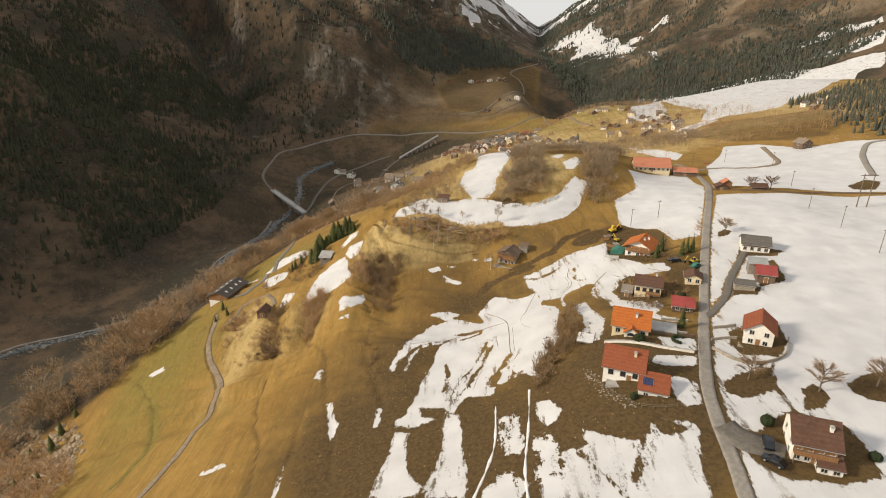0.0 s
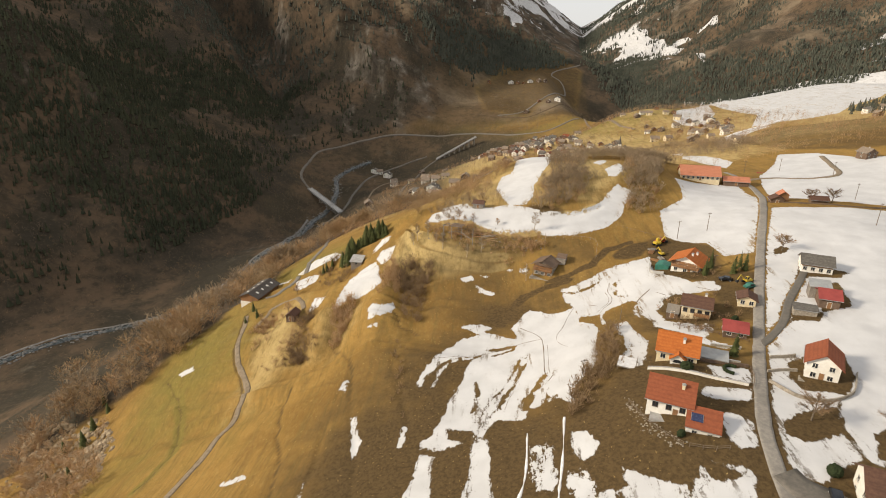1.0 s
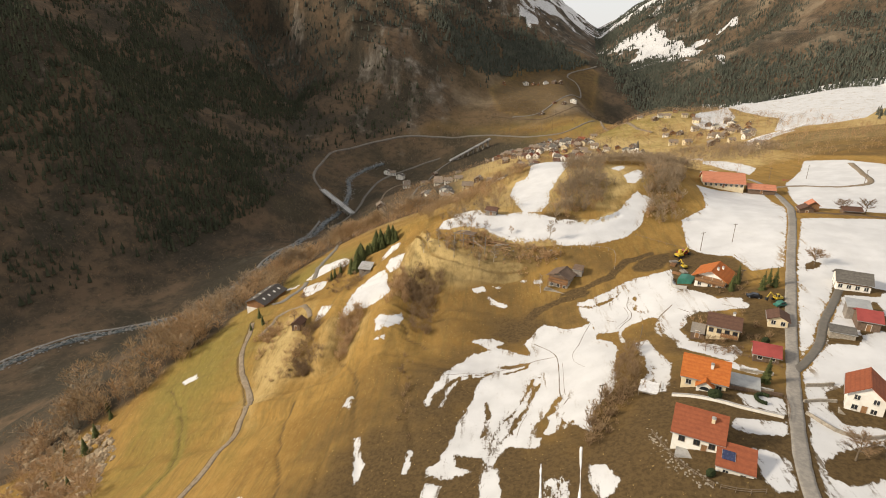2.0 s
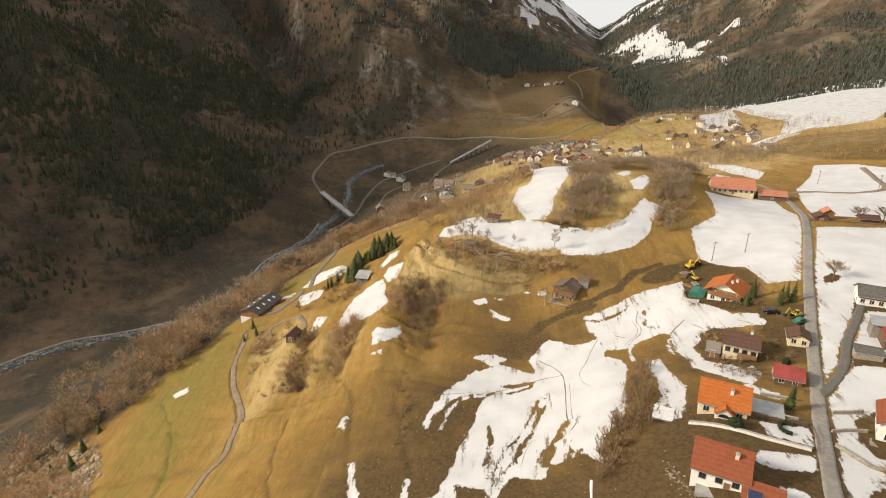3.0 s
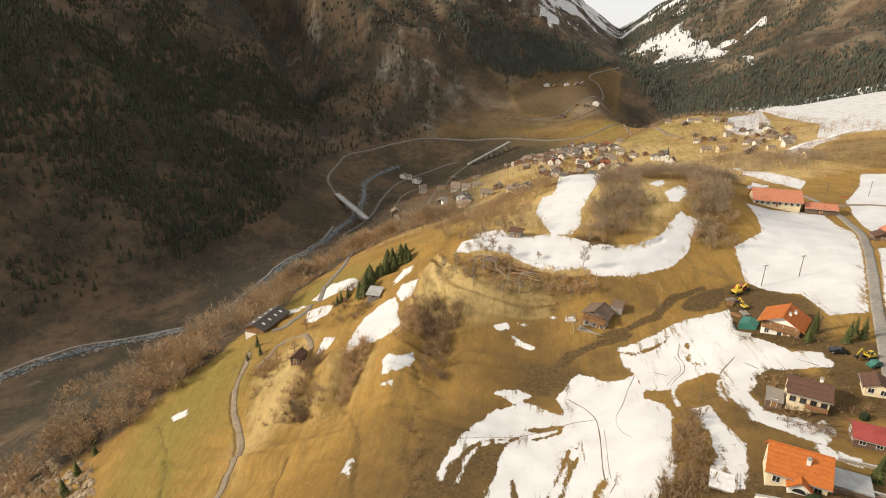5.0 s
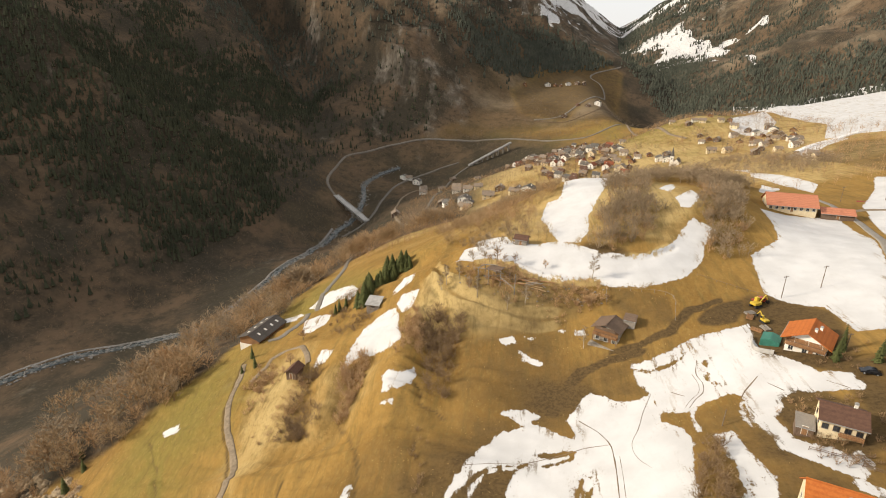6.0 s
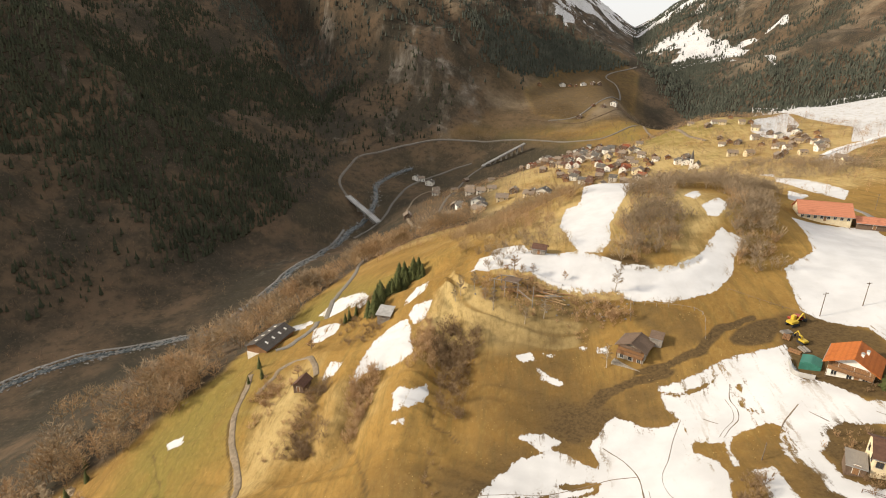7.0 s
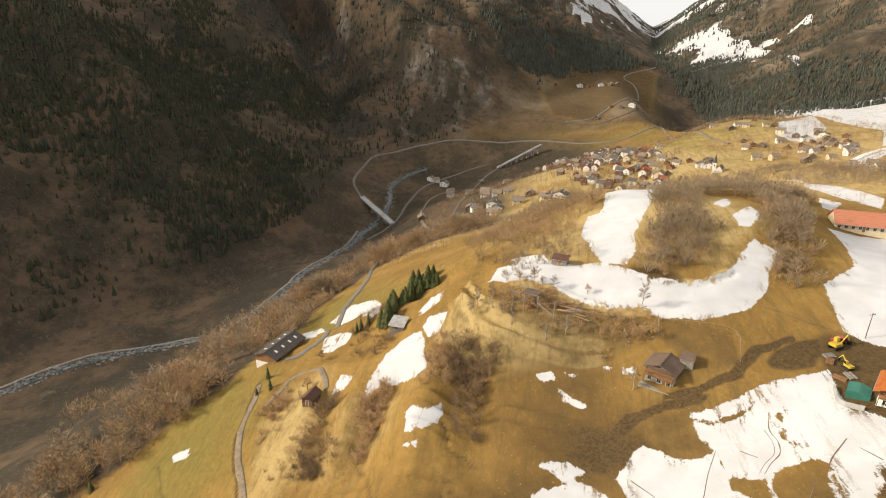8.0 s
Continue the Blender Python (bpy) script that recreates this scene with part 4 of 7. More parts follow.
    white = n.mix(n.ramp(n.noise(0.6, 6, 0.7, n.stretch(1.0, 0.3, 1.0, 30)), 0.55, 0.75, 0.0, 0.30), white, (0.43, 0.40, 0.36))
    n.done(n.mix(lies, land, white), n.ramp(lies, 0, 1, 0.95, 0.6))
    n.bump(n.math("ADD", n.math("MULTIPLY", n.math("MULTIPLY_ADD", mid, 2.2, fine), n.ramp(lies, 0, 1, 1.0, 0.15)), n.math("MULTIPLY", lies, 0.9)), 0.6, 0.35)
    return m


GROUND = ground_material()


def plain(name, a, b, scale, rough=0.85, metal=0.0, spec=0.3, bump=0.3, dist=0.02, stain=None, vary=0.25, stretch=None):
    """A surface of two mixed tones with grain, broad stains and a little difference from piece to piece."""
    m = material(name, rough, metal, spec)
    n = Nodes(m)
    vec = n.stretch(*stretch) if stretch else None
    grain = n.noise(scale, 5, 0.65, vec)
    c = n.mix(n.ramp(grain, 0.3, 0.7), a, b)
    c = n.mix(n.ramp(n.noise(scale * 0.12, 4, 0.6), 0.45, 0.75, 0.0, 0.55), c, stain or tuple(0.55 * v for v in a))
    c = n.mix(n.math("MULTIPLY", n.random(), vary), c, tuple(0.6 * v for v in b))
    n.done(c, n.ramp(grain, 0.2, 0.8, rough - 0.12, min(1, rough + 0.08)))
    n.bump(grain, bump, dist)
    return m


def tiled(name, a, b, course=0.34):
    """Roof tiles: rows that run level, by height, with joints, moss and lighter single tiles."""
    m = material(name, 0.75, 0, 0.3)
    n = Nodes(m)
    w = n.t.nodes.new("ShaderNodeTexWave")
    w.wave_type, w.bands_direction = "BANDS", "Z"
    w.inputs["Scale"].default_value = 0.05 * 2 * math.pi / course * 0.62
    w.inputs["Distortion"].default_value = 0.4
    n.put(n.pos, w.inputs["Vector"])
    grain = n.noise(1.8, 6, 0.7)
    c = n.mix(n.ramp(grain, 0.3, 0.7), a, b)
    c = n.mix(n.ramp(n.noise(0.35, 4, 0.6), 0.5, 0.8, 0.0, 0.5), c, tuple(0.5 * v for v in a))
    c = n.mix(n.ramp(w.outputs["Fac"], 0.1, 0.5, 0.16, 0.0), c, tuple(0.35 * v for v in a))
    n.done(c)
    n.bump(n.math("MULTIPLY_ADD", grain, 0.4, w.outputs["Fac"]), 0.3, 0.03)
    return m


ASPHALT = plain("asphalt", (0.20, 0.18, 0.155), (0.29, 0.26, 0.22), 1.2, 0.9, stain=(0.14, 0.125, 0.105))
WET_ASPHALT = plain("wet_asphalt", (0.10, 0.088, 0.072), (0.165, 0.145, 0.118), 1.0, 0.6, stain=(0.07, 0.06, 0.045))
DULL_ASPHALT = plain("worn_asphalt", (0.135, 0.118, 0.096), (0.205, 0.180, 0.148), 1.1, 0.9, stain=(0.10, 0.088, 0.07))
GRAVEL = plain("gravel", (0.16, 0.122, 0.080), (0.29, 0.225, 0.152), 0.9, 0.95, stain=(0.12, 0.085, 0.05))
MUD = plain("mud", (0.085, 0.055, 0.03), (0.15, 0.10, 0.055), 1.4, 0.9)
RUT_MUD = plain("rut_mud", (0.13, 0.09, 0.055), (0.24, 0.18, 0.12), 1.4, 0.9)
TRODDEN = plain("trodden_snow", (0.62, 0.60, 0.58), (0.78, 0.77, 0.76), 1.0, 0.7, stain=(0.45, 0.40, 0.35))
WATER = plain("river_water", (0.035, 0.042, 0.042), (0.09, 0.10, 0.10), 0.35, 0.3, spec=0.3, bump=0.8, dist=0.3, stain=(0.13, 0.135, 0.13))
BOULDER = plain("boulder", (0.11, 0.10, 0.09), (0.30, 0.28, 0.25), 0.6, 0.9, bump=0.6, dist=0.1)
# Paler, greyer copy of mountain_spruce: distance haze put into the needle colour.
HAZY_NEEDLES = plain("hazed_spruce", (0.056, 0.062, 0.047), (0.104, 0.108, 0.082), 0.05, 0.95, spec=0.1)
CONCRETE = plain("concrete", (0.30, 0.29, 0.27), (0.46, 0.44, 0.41), 0.7, 0.9)
STONE = plain("stone_wall", (0.20, 0.17, 0.13), (0.40, 0.35, 0.28), 2.2, 0.95, bump=0.8, dist=0.08)
PLASTER = plain("white_plaster", (0.72, 0.68, 0.60), (0.84, 0.81, 0.74), 0.9, 0.9, stain=(0.56, 0.50, 0.41), vary=0.12)
CREAM = plain("cream_plaster", (0.66, 0.54, 0.34), (0.80, 0.68, 0.46), 0.9, 0.9, stain=(0.5, 0.40, 0.25), vary=0.15)
LARCH = plain("larch_boards", (0.20, 0.10, 0.045), (0.34, 0.18, 0.08), 1.5, 0.8, stretch=(6, 6, 0.6), stain=(0.09, 0.05, 0.025))
OLDWOOD = plain("weathered_boards", (0.10, 0.062, 0.04), (0.21, 0.145, 0.10), 1.6, 0.9, stretch=(6, 6, 0.6), stain=(0.05, 0.033, 0.022))
PALE_ROCK = plain("pale_rock", (0.24, 0.175, 0.105), (0.43, 0.335, 0.215), 0.5, 0.95, bump=0.9, dist=0.3, stain=(0.13, 0.10, 0.06))
PALE_WOOD = plain("split_pale_wood", (0.34, 0.22, 0.11), (0.52, 0.37, 0.20), 1.6, 0.85, stretch=(6, 6, 0.6))
GREYWOOD = plain("grey_boards", (0.18, 0.155, 0.13), (0.34, 0.30, 0.25), 1.8, 0.9, stretch=(5, 5, 0.6))
TILE_RED = tiled("red_tiles", (0.215, 0.058, 0.024), (0.275, 0.082, 0.034))
TILE_ORANGE = tiled("orange_tiles", (0.37, 0.098, 0.017), (0.46, 0.140, 0.027))
TILE_BROWN = tiled("brown_tiles", (0.088, 0.044, 0.028), (0.130, 0.066, 0.041))
TILE_DARK = tiled("dark_tiles", (0.060, 0.050, 0.042), (0.105, 0.088, 0.072))
TILE_GREY = tiled("grey_slates", (0.085, 0.075, 0.062), (0.15, 0.135, 0.115))
# Village roof tiles, brightened: distance haze put into the tile colour.
TILE_HAZY = tiled("hazed_tiles", (0.17, 0.13, 0.095), (0.29, 0.225, 0.165))
TILE_PINK = tiled("faded_red_tiles", (0.40, 0.15, 0.08), (0.52, 0.21, 0.12))
SHEET_RED = plain("red_sheet_metal", (0.25, 0.036, 0.028), (0.32, 0.055, 0.042), 0.6, 0.45, spec=0.5, bump=0.1)
SHEET_GREY = plain("grey_sheet_metal", (0.30, 0.30, 0.29), (0.42, 0.42, 0.40), 0.6, 0.5, 0.3, spec=0.5, bump=0.1)
GLASS = material("window_glass", 0.08, 0.0, 0.6)
Nodes(GLASS).done((0.025, 0.028, 0.032))
FRAME = plain("painted_frame", (0.62, 0.58, 0.50), (0.74, 0.70, 0.62), 3.0, 0.6)
DARKFRAME = plain("dark_frame", (0.07, 0.045, 0.03), (0.12, 0.08, 0.05), 3.0, 0.7)
PANEL = plain("solar_panel", (0.012, 0.018, 0.055), (0.03, 0.04, 0.10), 2.0, 0.25, spec=0.6, bump=0.05)
DARK_TWIGS = plain("dark_twigs", (0.19, 0.115, 0.058), (0.33, 0.215, 0.115), 0.6, 0.95)
BARK = plain("bark", (0.10, 0.075, 0.05), (0.20, 0.155, 0.11), 5.0, 0.95, bump=0.6)
BIRCH_BARK = plain("birch_bark", (0.36, 0.30, 0.22), (0.52, 0.45, 0.35), 3.0, 0.9, stain=(0.18, 0.14, 0.10))
TWIGS = plain("twigs", (0.33, 0.20, 0.095), (0.52, 0.34, 0.18), 0.5, 0.95)
RUSSET = plain("russet_twigs", (0.165, 0.104, 0.053), (0.30, 0.198, 0.105), 0.5, 0.95)
PALE_TWIGS = plain("pale_twigs", (0.235, 0.172, 0.105), (0.39, 0.292, 0.185), 0.4, 0.95)
NEEDLES = plain("spruce_needles", (0.048, 0.056, 0.018), (0.100, 0.108, 0.036), 0.7, 0.9, spec=0.15)
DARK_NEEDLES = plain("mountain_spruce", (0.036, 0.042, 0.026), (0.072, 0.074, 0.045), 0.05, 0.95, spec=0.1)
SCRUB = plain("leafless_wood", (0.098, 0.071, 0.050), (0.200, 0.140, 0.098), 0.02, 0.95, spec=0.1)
# Lighter copy of leafless_wood, with sunlight and haze put into its colour.
SUNLIT_WOOD = plain("sunlit_leafless_wood", (0.13, 0.102, 0.074), (0.24, 0.185, 0.135), 0.03, 0.95, spec=0.1)
LICHEN = plain("golden_scrub", (0.26, 0.172, 0.088), (0.42, 0.295, 0.165), 0.06, 0.95, spec=0.1)
YELLOW = plain("yellow_paint", (0.52, 0.36, 0.03), (0.62, 0.44, 0.05), 1.2, 0.5, spec=0.5, bump=0.05)
TEAL = plain("teal_tarpaulin", (0.03, 0.14, 0.10), (0.05, 0.20, 0.15), 1.2, 0.6, spec=0.4)
BLACK = plain("black_rubber", (0.018, 0.018, 0.018), (0.035, 0.035, 0.035), 2.0, 0.85)
CAR_DARK = plain("dark_car_paint", (0.014, 0.016, 0.02), (0.025, 0.028, 0.034), 1.0, 0.2, 0.3, spec=0.6, bump=0.0)
CAR_RED = plain("red_car_paint", (0.34, 0.05, 0.02), (0.40, 0.07, 0.03), 1.0, 0.25, 0.2, spec=0.6, bump=0.0)
POLE = plain("pole_wood", (0.13, 0.095, 0.065), (0.23, 0.18, 0.13), 3.0, 0.9)
DRY_GRASS = plain("dry_grass", (0.34, 0.23, 0.085), (0.48, 0.34, 0.14), 0.12, 0.95, spec=0.1)
HEDGE = plain("clipped_hedge", (0.018, 0.026, 0.011), (0.036, 0.046, 0.020), 2.0, 0.95, spec=0.1)

# ---- the ground: one sheet to the horizon ----
def part(name, bm, mat, parent=None, label="", smooth=False):
    """Link a bmesh as one mesh object, under parent where one is given."""
    me = bpy.data.meshes.new(name)
    bm.to_mesh(me)
    bm.free()
    if smooth:
        me.polygons.foreach_set("use_smooth", [True] * len(me.polygons))
    me.materials.append(mat)
    ob = new(name, me)
    if parent is not None:
        ob.parent = parent
    if label:
        ob["label"] = label
    return ob


def mesh_from(name, verts, faces, mat, parent=None, smooth=False):
    me = bpy.data.meshes.new(name)
    me.from_pydata(verts, [], faces)
    me.update()
    if smooth:
        me.polygons.foreach_set("use_smooth", [True] * len(me.polygons))
    me.materials.append(mat)
    ob = new(name, me)
    if parent is not None:
        ob.parent = parent
    return ob


def grow(start, stop, first, ratio):
    out, s = [start], first
    while abs(out[-1] - start) < abs(stop - start):
        out.append(out[-1] + s * (1 if stop > start else -1))
        s *= ratio
    return out[1:]


GX = np.array(grow(-150, -3400, 0.9, 1.022)[::-1] + list(np.arange(-150, 150, 0.80)) + grow(150, 3000, 0.8, 1.022))
GY = np.array(grow(85, -700, 1.2, 1.08)[::-1] + list(np.arange(85, 300, 0.80)) + grow(300, 4850, 0.8, 1.0125))
gx, gy = [a.ravel() for a in np.meshgrid(GX, GY)]
gz = height(gx, gy)
cover = land_cover(gx, gy, gz)
me = bpy.data.meshes.new("ground")
nx, ny = len(GX), len(GY)
me.vertices.add(nx * ny)
me.vertices.foreach_set("co", np.column_stack([gx, gy, gz]).ravel())
k = (np.arange(ny - 1)[:, None] * nx + np.arange(nx - 1)[None]).ravel()
loops = np.column_stack([k, k + 1, k + nx + 1, k + nx]).ravel().astype(np.int32)
me.loops.add(len(loops))
me.loops.foreach_set("vertex_index", loops)
me.polygons.add(len(k))
me.polygons.foreach_set("loop_start", np.arange(0, len(loops), 4, dtype=np.int32))
me.update(calc_edges=True)
me.polygons.foreach_set("use_smooth", np.ones(len(k), bool))
for key, values in cover.items():
    me.attributes.new(key, "FLOAT", "POINT").data.foreach_set("value", np.asarray(values, np.float32))
me.materials.append(GROUND)
me.validate()
tagged(new("ground", me), "dry winter meadows with melting snow above a wooded valley", "ground", kind="structure")


def on_sheet(x, y):
    """Height of the sheet at arrays x, y."""
    x, y = np.atleast_1d(np.asarray(x, float)), np.atleast_1d(np.asarray(y, float))
    i = np.clip(np.searchsorted(GX, x) - 1, 0, nx - 2)
    j = np.clip(np.searchsorted(GY, y) - 1, 0, ny - 2)
    u, v = (x - GX[i]) / (GX[i + 1] - GX[i]), (y - GY[j]) / (GY[j + 1] - GY[j])
    g = gz.reshape(ny, nx)
    return (g[j, i] * (1 - u) + g[j, i + 1] * u) * (1 - v) + (g[j + 1, i] * (1 - u) + g[j + 1, i + 1] * u) * v


def at(x, y):
    return float(on_sheet(x, y)[0])


def np_mesh(name, co, faces, mat, smooth=False):
    """A mesh object from arrays of places and of faces of equal length."""
    me = bpy.data.meshes.new(name)
    me.vertices.add(len(co))
    me.vertices.foreach_set("co", np.asarray(co, np.float32).ravel())
    n = faces.shape[1]
    me.loops.add(faces.size)
    me.loops.foreach_set("vertex_index", faces.astype(np.int32).ravel())
    me.polygons.add(len(faces))
    me.polygons.foreach_set("loop_start", np.arange(0, faces.size, n, dtype=np.int32))
    me.update(calc_edges=True)
    if smooth:
        me.polygons.foreach_set("use_smooth", np.ones(len(faces), bool))
    me.materials.append(mat)
    return new(name, me)


def resample(line, gap):
    """A rounded line with points about gap apart."""
    p = np.asarray(line, float)
    s = np.r_[0, np.cumsum(np.hypot(*np.diff(p, axis=0).T))]
    q = np.linspace(0, s[-1], max(3, int(s[-1] / gap) + 1))
    out = np.column_stack([hermite(s, p[:, 0], q), hermite(s, p[:, 1], q)])
    return out


def ribbon(name, line, width, lift, mat, gap=1.5, across=4, crown=0.0, label="", category="", kind="structure", vary=0.06):
    """A strip that follows the ground along a line, with edges that go into it."""
    p = resample(line, gap)
    d = np.gradient(p, axis=0)
    d /= np.hypot(*d.T)[:, None] + 1e-9
    side = np.column_stack([-d[:, 1], d[:, 0]])
    hem = min(0.25, 0.4 * width) / width
    t = np.r_[-0.5 - hem, np.linspace(-0.5, 0.5, across), 0.5 + hem]
    wob = np.clip(1 + vary * (vnoise(p[:, 0], p[:, 1], 5.0, 71) + 0.8 * vnoise(p[:, 0], p[:, 1], 1.7, 72)), 0.05, 3)
    x = p[:, 0, None] + side[:, 0, None] * t * width * wob[:, None]
    y = p[:, 1, None] + side[:, 1, None] * t * width * wob[:, None]
    z = on_sheet(x.ravel(), y.ravel()).reshape(x.shape)
    level = z[:, 1:-1].max(axis=1, keepdims=True)
    z = 0.5 * z + 0.5 * level + lift + crown * (1 - (2 * t) ** 2)
    z[:, 0] = z[:, 0] - lift - 0.4 - width * 0.08
    z[:, -1] = z[:, -1] - lift - 0.4 - width * 0.08
    m, n = x.shape
    k = (np.arange(m - 1)[:, None] * n + np.arange(n - 1)[None]).ravel()
    ob = np_mesh(name, np.column_stack([x.ravel(), y.ravel(), z.ravel()]), np.column_stack([k, k + n, k + n + 1, k + 1]), mat, True)
    return tagged(ob, label, category, kind=kind)

# ---- roads, lanes, tracks and the river ----
ribbon("road", ROAD, 2.8, 0.10, ASPHALT, 1.0, 6, 0.04, "narrow grey asphalt village road between snowy fields", "road")
ribbon("driveway", DRIVEWAY, 2.1, 0.10, WET_ASPHALT, 1.0, 5, 0.02, "narrow wet asphalt driveway cleared of snow", "driveway")
ribbon("yard_drive", YARD_DRIVE, 5.4, 0.08, WET_ASPHALT, 1.0, 5, 0.02, "wet grey asphalt yard drive beside the large chalet", "driveway")
ribbon("farm_lane", FARM_LANE, 2.6, 0.14, GRAVEL, 1.5, 4, 0.02, "narrow farm lane through the snow", "lane")
ribbon("field_bank", FIELD_WALL, 1.8, 0.25, MUD, 1.5, 4, 0.1, "low earth bank bare of snow between fields", "bank")
ribbon("far_lane", FAR_LANE, 3.0, 0.15, ASPHALT, 2.0, 4, 0.02, "narrow cleared lane on the snowy slope", "lane")
ribbon("lane", LANE, 2.0, 0.14, GRAVEL, 0.8, 5, 0.02, "pale gravel lane across the dry meadow slope", "lane", vary=0.14)
ribbon("barn_road", BARN_ROAD, 2.6, 0.15, DULL_ASPHALT, 1.5, 4, 0.02, "narrow road past the long barn", "road")
ribbon("hut_track", HUT_TRACK, 1.8, 0.10, GRAVEL, 1.0, 4, 0.0, "worn gravel track round the dark hut", "track")
ribbon("river", RIVER, 7.0, 0.3, WATER, 4.0, 6, 0.0, "shallow grey mountain river on the valley floor", "water")
ribbon("river_bank", [(x - 7, y + 4) for x, y in RIVER[:9]], 2.4, 0.25, BOULDER, 4.0, 4, 0.0, "pale gravel bank along the mountain river", "bank")
ribbon("valley_road", VALLEY_ROAD, 3.6, 0.8, DULL_ASPHALT, 4.0, 5, 0.1, "pale main road along the foot of the mountain", "road")
ribbon("valley_street", VALLEY_ROAD2, 3.6, 0.6, WET_ASPHALT, 4.0, 4, 0.1, "grey road through the valley hamlet", "road")
ribbon("valley_lane", VALLEY_LANE, 2.6, 0.5, GRAVEL, 3.0, 4, 0.1, "pale lane between valley houses", "lane")
ribbon("railway", RAILWAY[1:-2], 3.2, 0.5, WET_ASPHALT, 3.0, 4, 0.1, "grey ballasted railway line above the hamlet", "railway")
ribbon("hill_road", HILL_ROAD, 3.4, 0.7, DULL_ASPHALT, 6.0, 4, 0.1, "pale road winding up the brown hillside", "road")
ribbon("hill_lane", HILL_ROAD2, 2.2, 0.6, MUD, 6.0, 4, 0.1, "earthen lane across the brown hillside", "lane")
ribbon("village_lane", VILLAGE_ROAD, 3.0, 0.5, GRAVEL, 3.0, 4, 0.1, "pale lane over the green village hill", "lane")
ribbon("upper_lane", UPPER_ROAD, 5.0, 0.5, TRODDEN, 3.0, 4, 0.1, "snow-covered lane above the village", "lane")
for line in (FURROW1, FURROW2):
    ribbon("snow_strip", line, 0.4, 0.04, TRODDEN, 0.6, 3, 0.02, "thin strip of snow left in a furrow", "snow", vary=0.8)
for line, wide in ((WHEEL_A, 0.30), (WHEEL_B, 0.20), (WHEEL_C, 0.12), (WHEEL_D, 0.30), ([(x - 1.0, y + 0.2) for x, y in WHEEL_D[1:]], 0.16), (WHEEL_E, 0.34), (WHEEL_F, 0.2), (WHEEL_G, 0.3), (WHEEL_H, 0.25), (WHEEL_I, 0.18), (WHEEL_J, 0.2), ([(x + 1.2, y) for x, y in WHEEL_A[3:]], 0.12)):
    ribbon("wheel_track", line, 0.7 * wide, 0.03, RUT_MUD, 0.45, 3, 0.0, "thin muddy wheel track pressed through the snow", "track", vary=0.55)

# ---- building kit ----
def box(bm, x0, y0, z0, x1, y1, z1):
    v = [bm.verts.new(p) for p in ((x0, y0, z0), (x1, y0, z0), (x1, y1, z0), (x0, y1, z0), (x0, y0, z1), (x1, y0, z1), (x1, y1, z1), (x0, y1, z1))]
    for f in ((3, 2, 1, 0), (4, 5, 6, 7), (0, 1, 5, 4), (1, 2, 6, 5), (2, 3, 7, 6), (3, 0, 4, 7)):
        bm.faces.new([v[i] for i in f])
    return v


def one_box(*a, bevel=0.0):
    bm = bmesh.new()
    box(bm, *a)
    if bevel:
        bmesh.ops.bevel(bm, geom=bm.edges[:], offset=bevel, segments=2, affect="EDGES")
    return bm


def extrude_outline(bm, pts, axis, a, b):
    """A solid from an outline in the plane across an axis ('x': pts are (y, z); 'y': pts are (x, z))."""
    def put(p, t):
        return bm.verts.new((t, p[0], p[1]) if axis == "x" else (p[0], t, p[1]))
    one, two = [put(p, a) for p in pts], [put(p, b) for p in pts]
    bm.faces.new(one)
    bm.faces.new(two[::-1])
    for i in range(len(pts)):
        j = (i + 1) % len(pts)
        bm.faces.new((one[j], one[i], two[i], two[j]))
    bmesh.ops.recalc_face_normals(bm, faces=bm.faces[:])


def tube(bm, p, q, r0, r1, n=5):
    p, q = Vector(p), Vector(q)
    d = (q - p).normalized()
    a = d.orthogonal().normalized()
    b = d.cross(a)
    lo = [bm.verts.new(p + r0 * (a * math.cos(2 * math.pi * i / n) + b * math.sin(2 * math.pi * i / n))) for i in range(n)]
    hi = [bm.verts.new(q + r1 * (a * math.cos(2 * math.pi * i / n) + b * math.sin(2 * math.pi * i / n))) for i in range(n)]
    for i in range(n):
        bm.faces.new((lo[i], lo[(i + 1) % n], hi[(i + 1) % n], hi[i]))
    bm.faces.new(lo[::-1])
    bm.faces.new(hi)


def thing(name, x, y, z, turn, label, category, group=""):
    ob = new(name)
    ob.empty_display_size = 0.2
    ob.matrix_world = pose(x, y, z, 0, 0, turn)
    return tagged(ob, label, category, group)


def window(parent, face, u, z, w, h, size, frame_mat=None, arch=False):
    """A window on the front, back, left or right wall of a body of size (W, D); u runs along that wall."""
    W, D = size
    win = new("window")
    win.parent = parent
    m = {"front": pose(u, 0, z), "back": pose(W - u, D, z, 0, 0, 180), "left": pose(0, D - u, z, 0, 0, -90), "right": pose(W, u, z, 0, 0, 90)}[face]
    win.matrix_local = m
    b = 0.09
    bm = bmesh.new()
    box(bm, -w / 2 - b, -0.07, -b, -w / 2, 0.02, h + b)
    box(bm, w / 2, -0.07, -b, w / 2 + b, 0.02, h + b)
    box(bm, -w / 2, -0.07, -b, w / 2, 0.02, 0)
    box(bm, -w / 2, -0.07, h, w / 2, 0.02, h + b)
    box(bm, -0.03, -0.05, 0, 0.03, 0.02, h)
    part("frame", bm, frame_mat or FRAME, win)
    part("pane", one_box(-w / 2, -0.03, 0, w / 2, 0.02, h), GLASS, win)
    part("sill", one_box(-w / 2 - 0.12, -0.16, -b - 0.06, w / 2 + 0.12, 0.02, -b), CONCRETE, win)
    return win


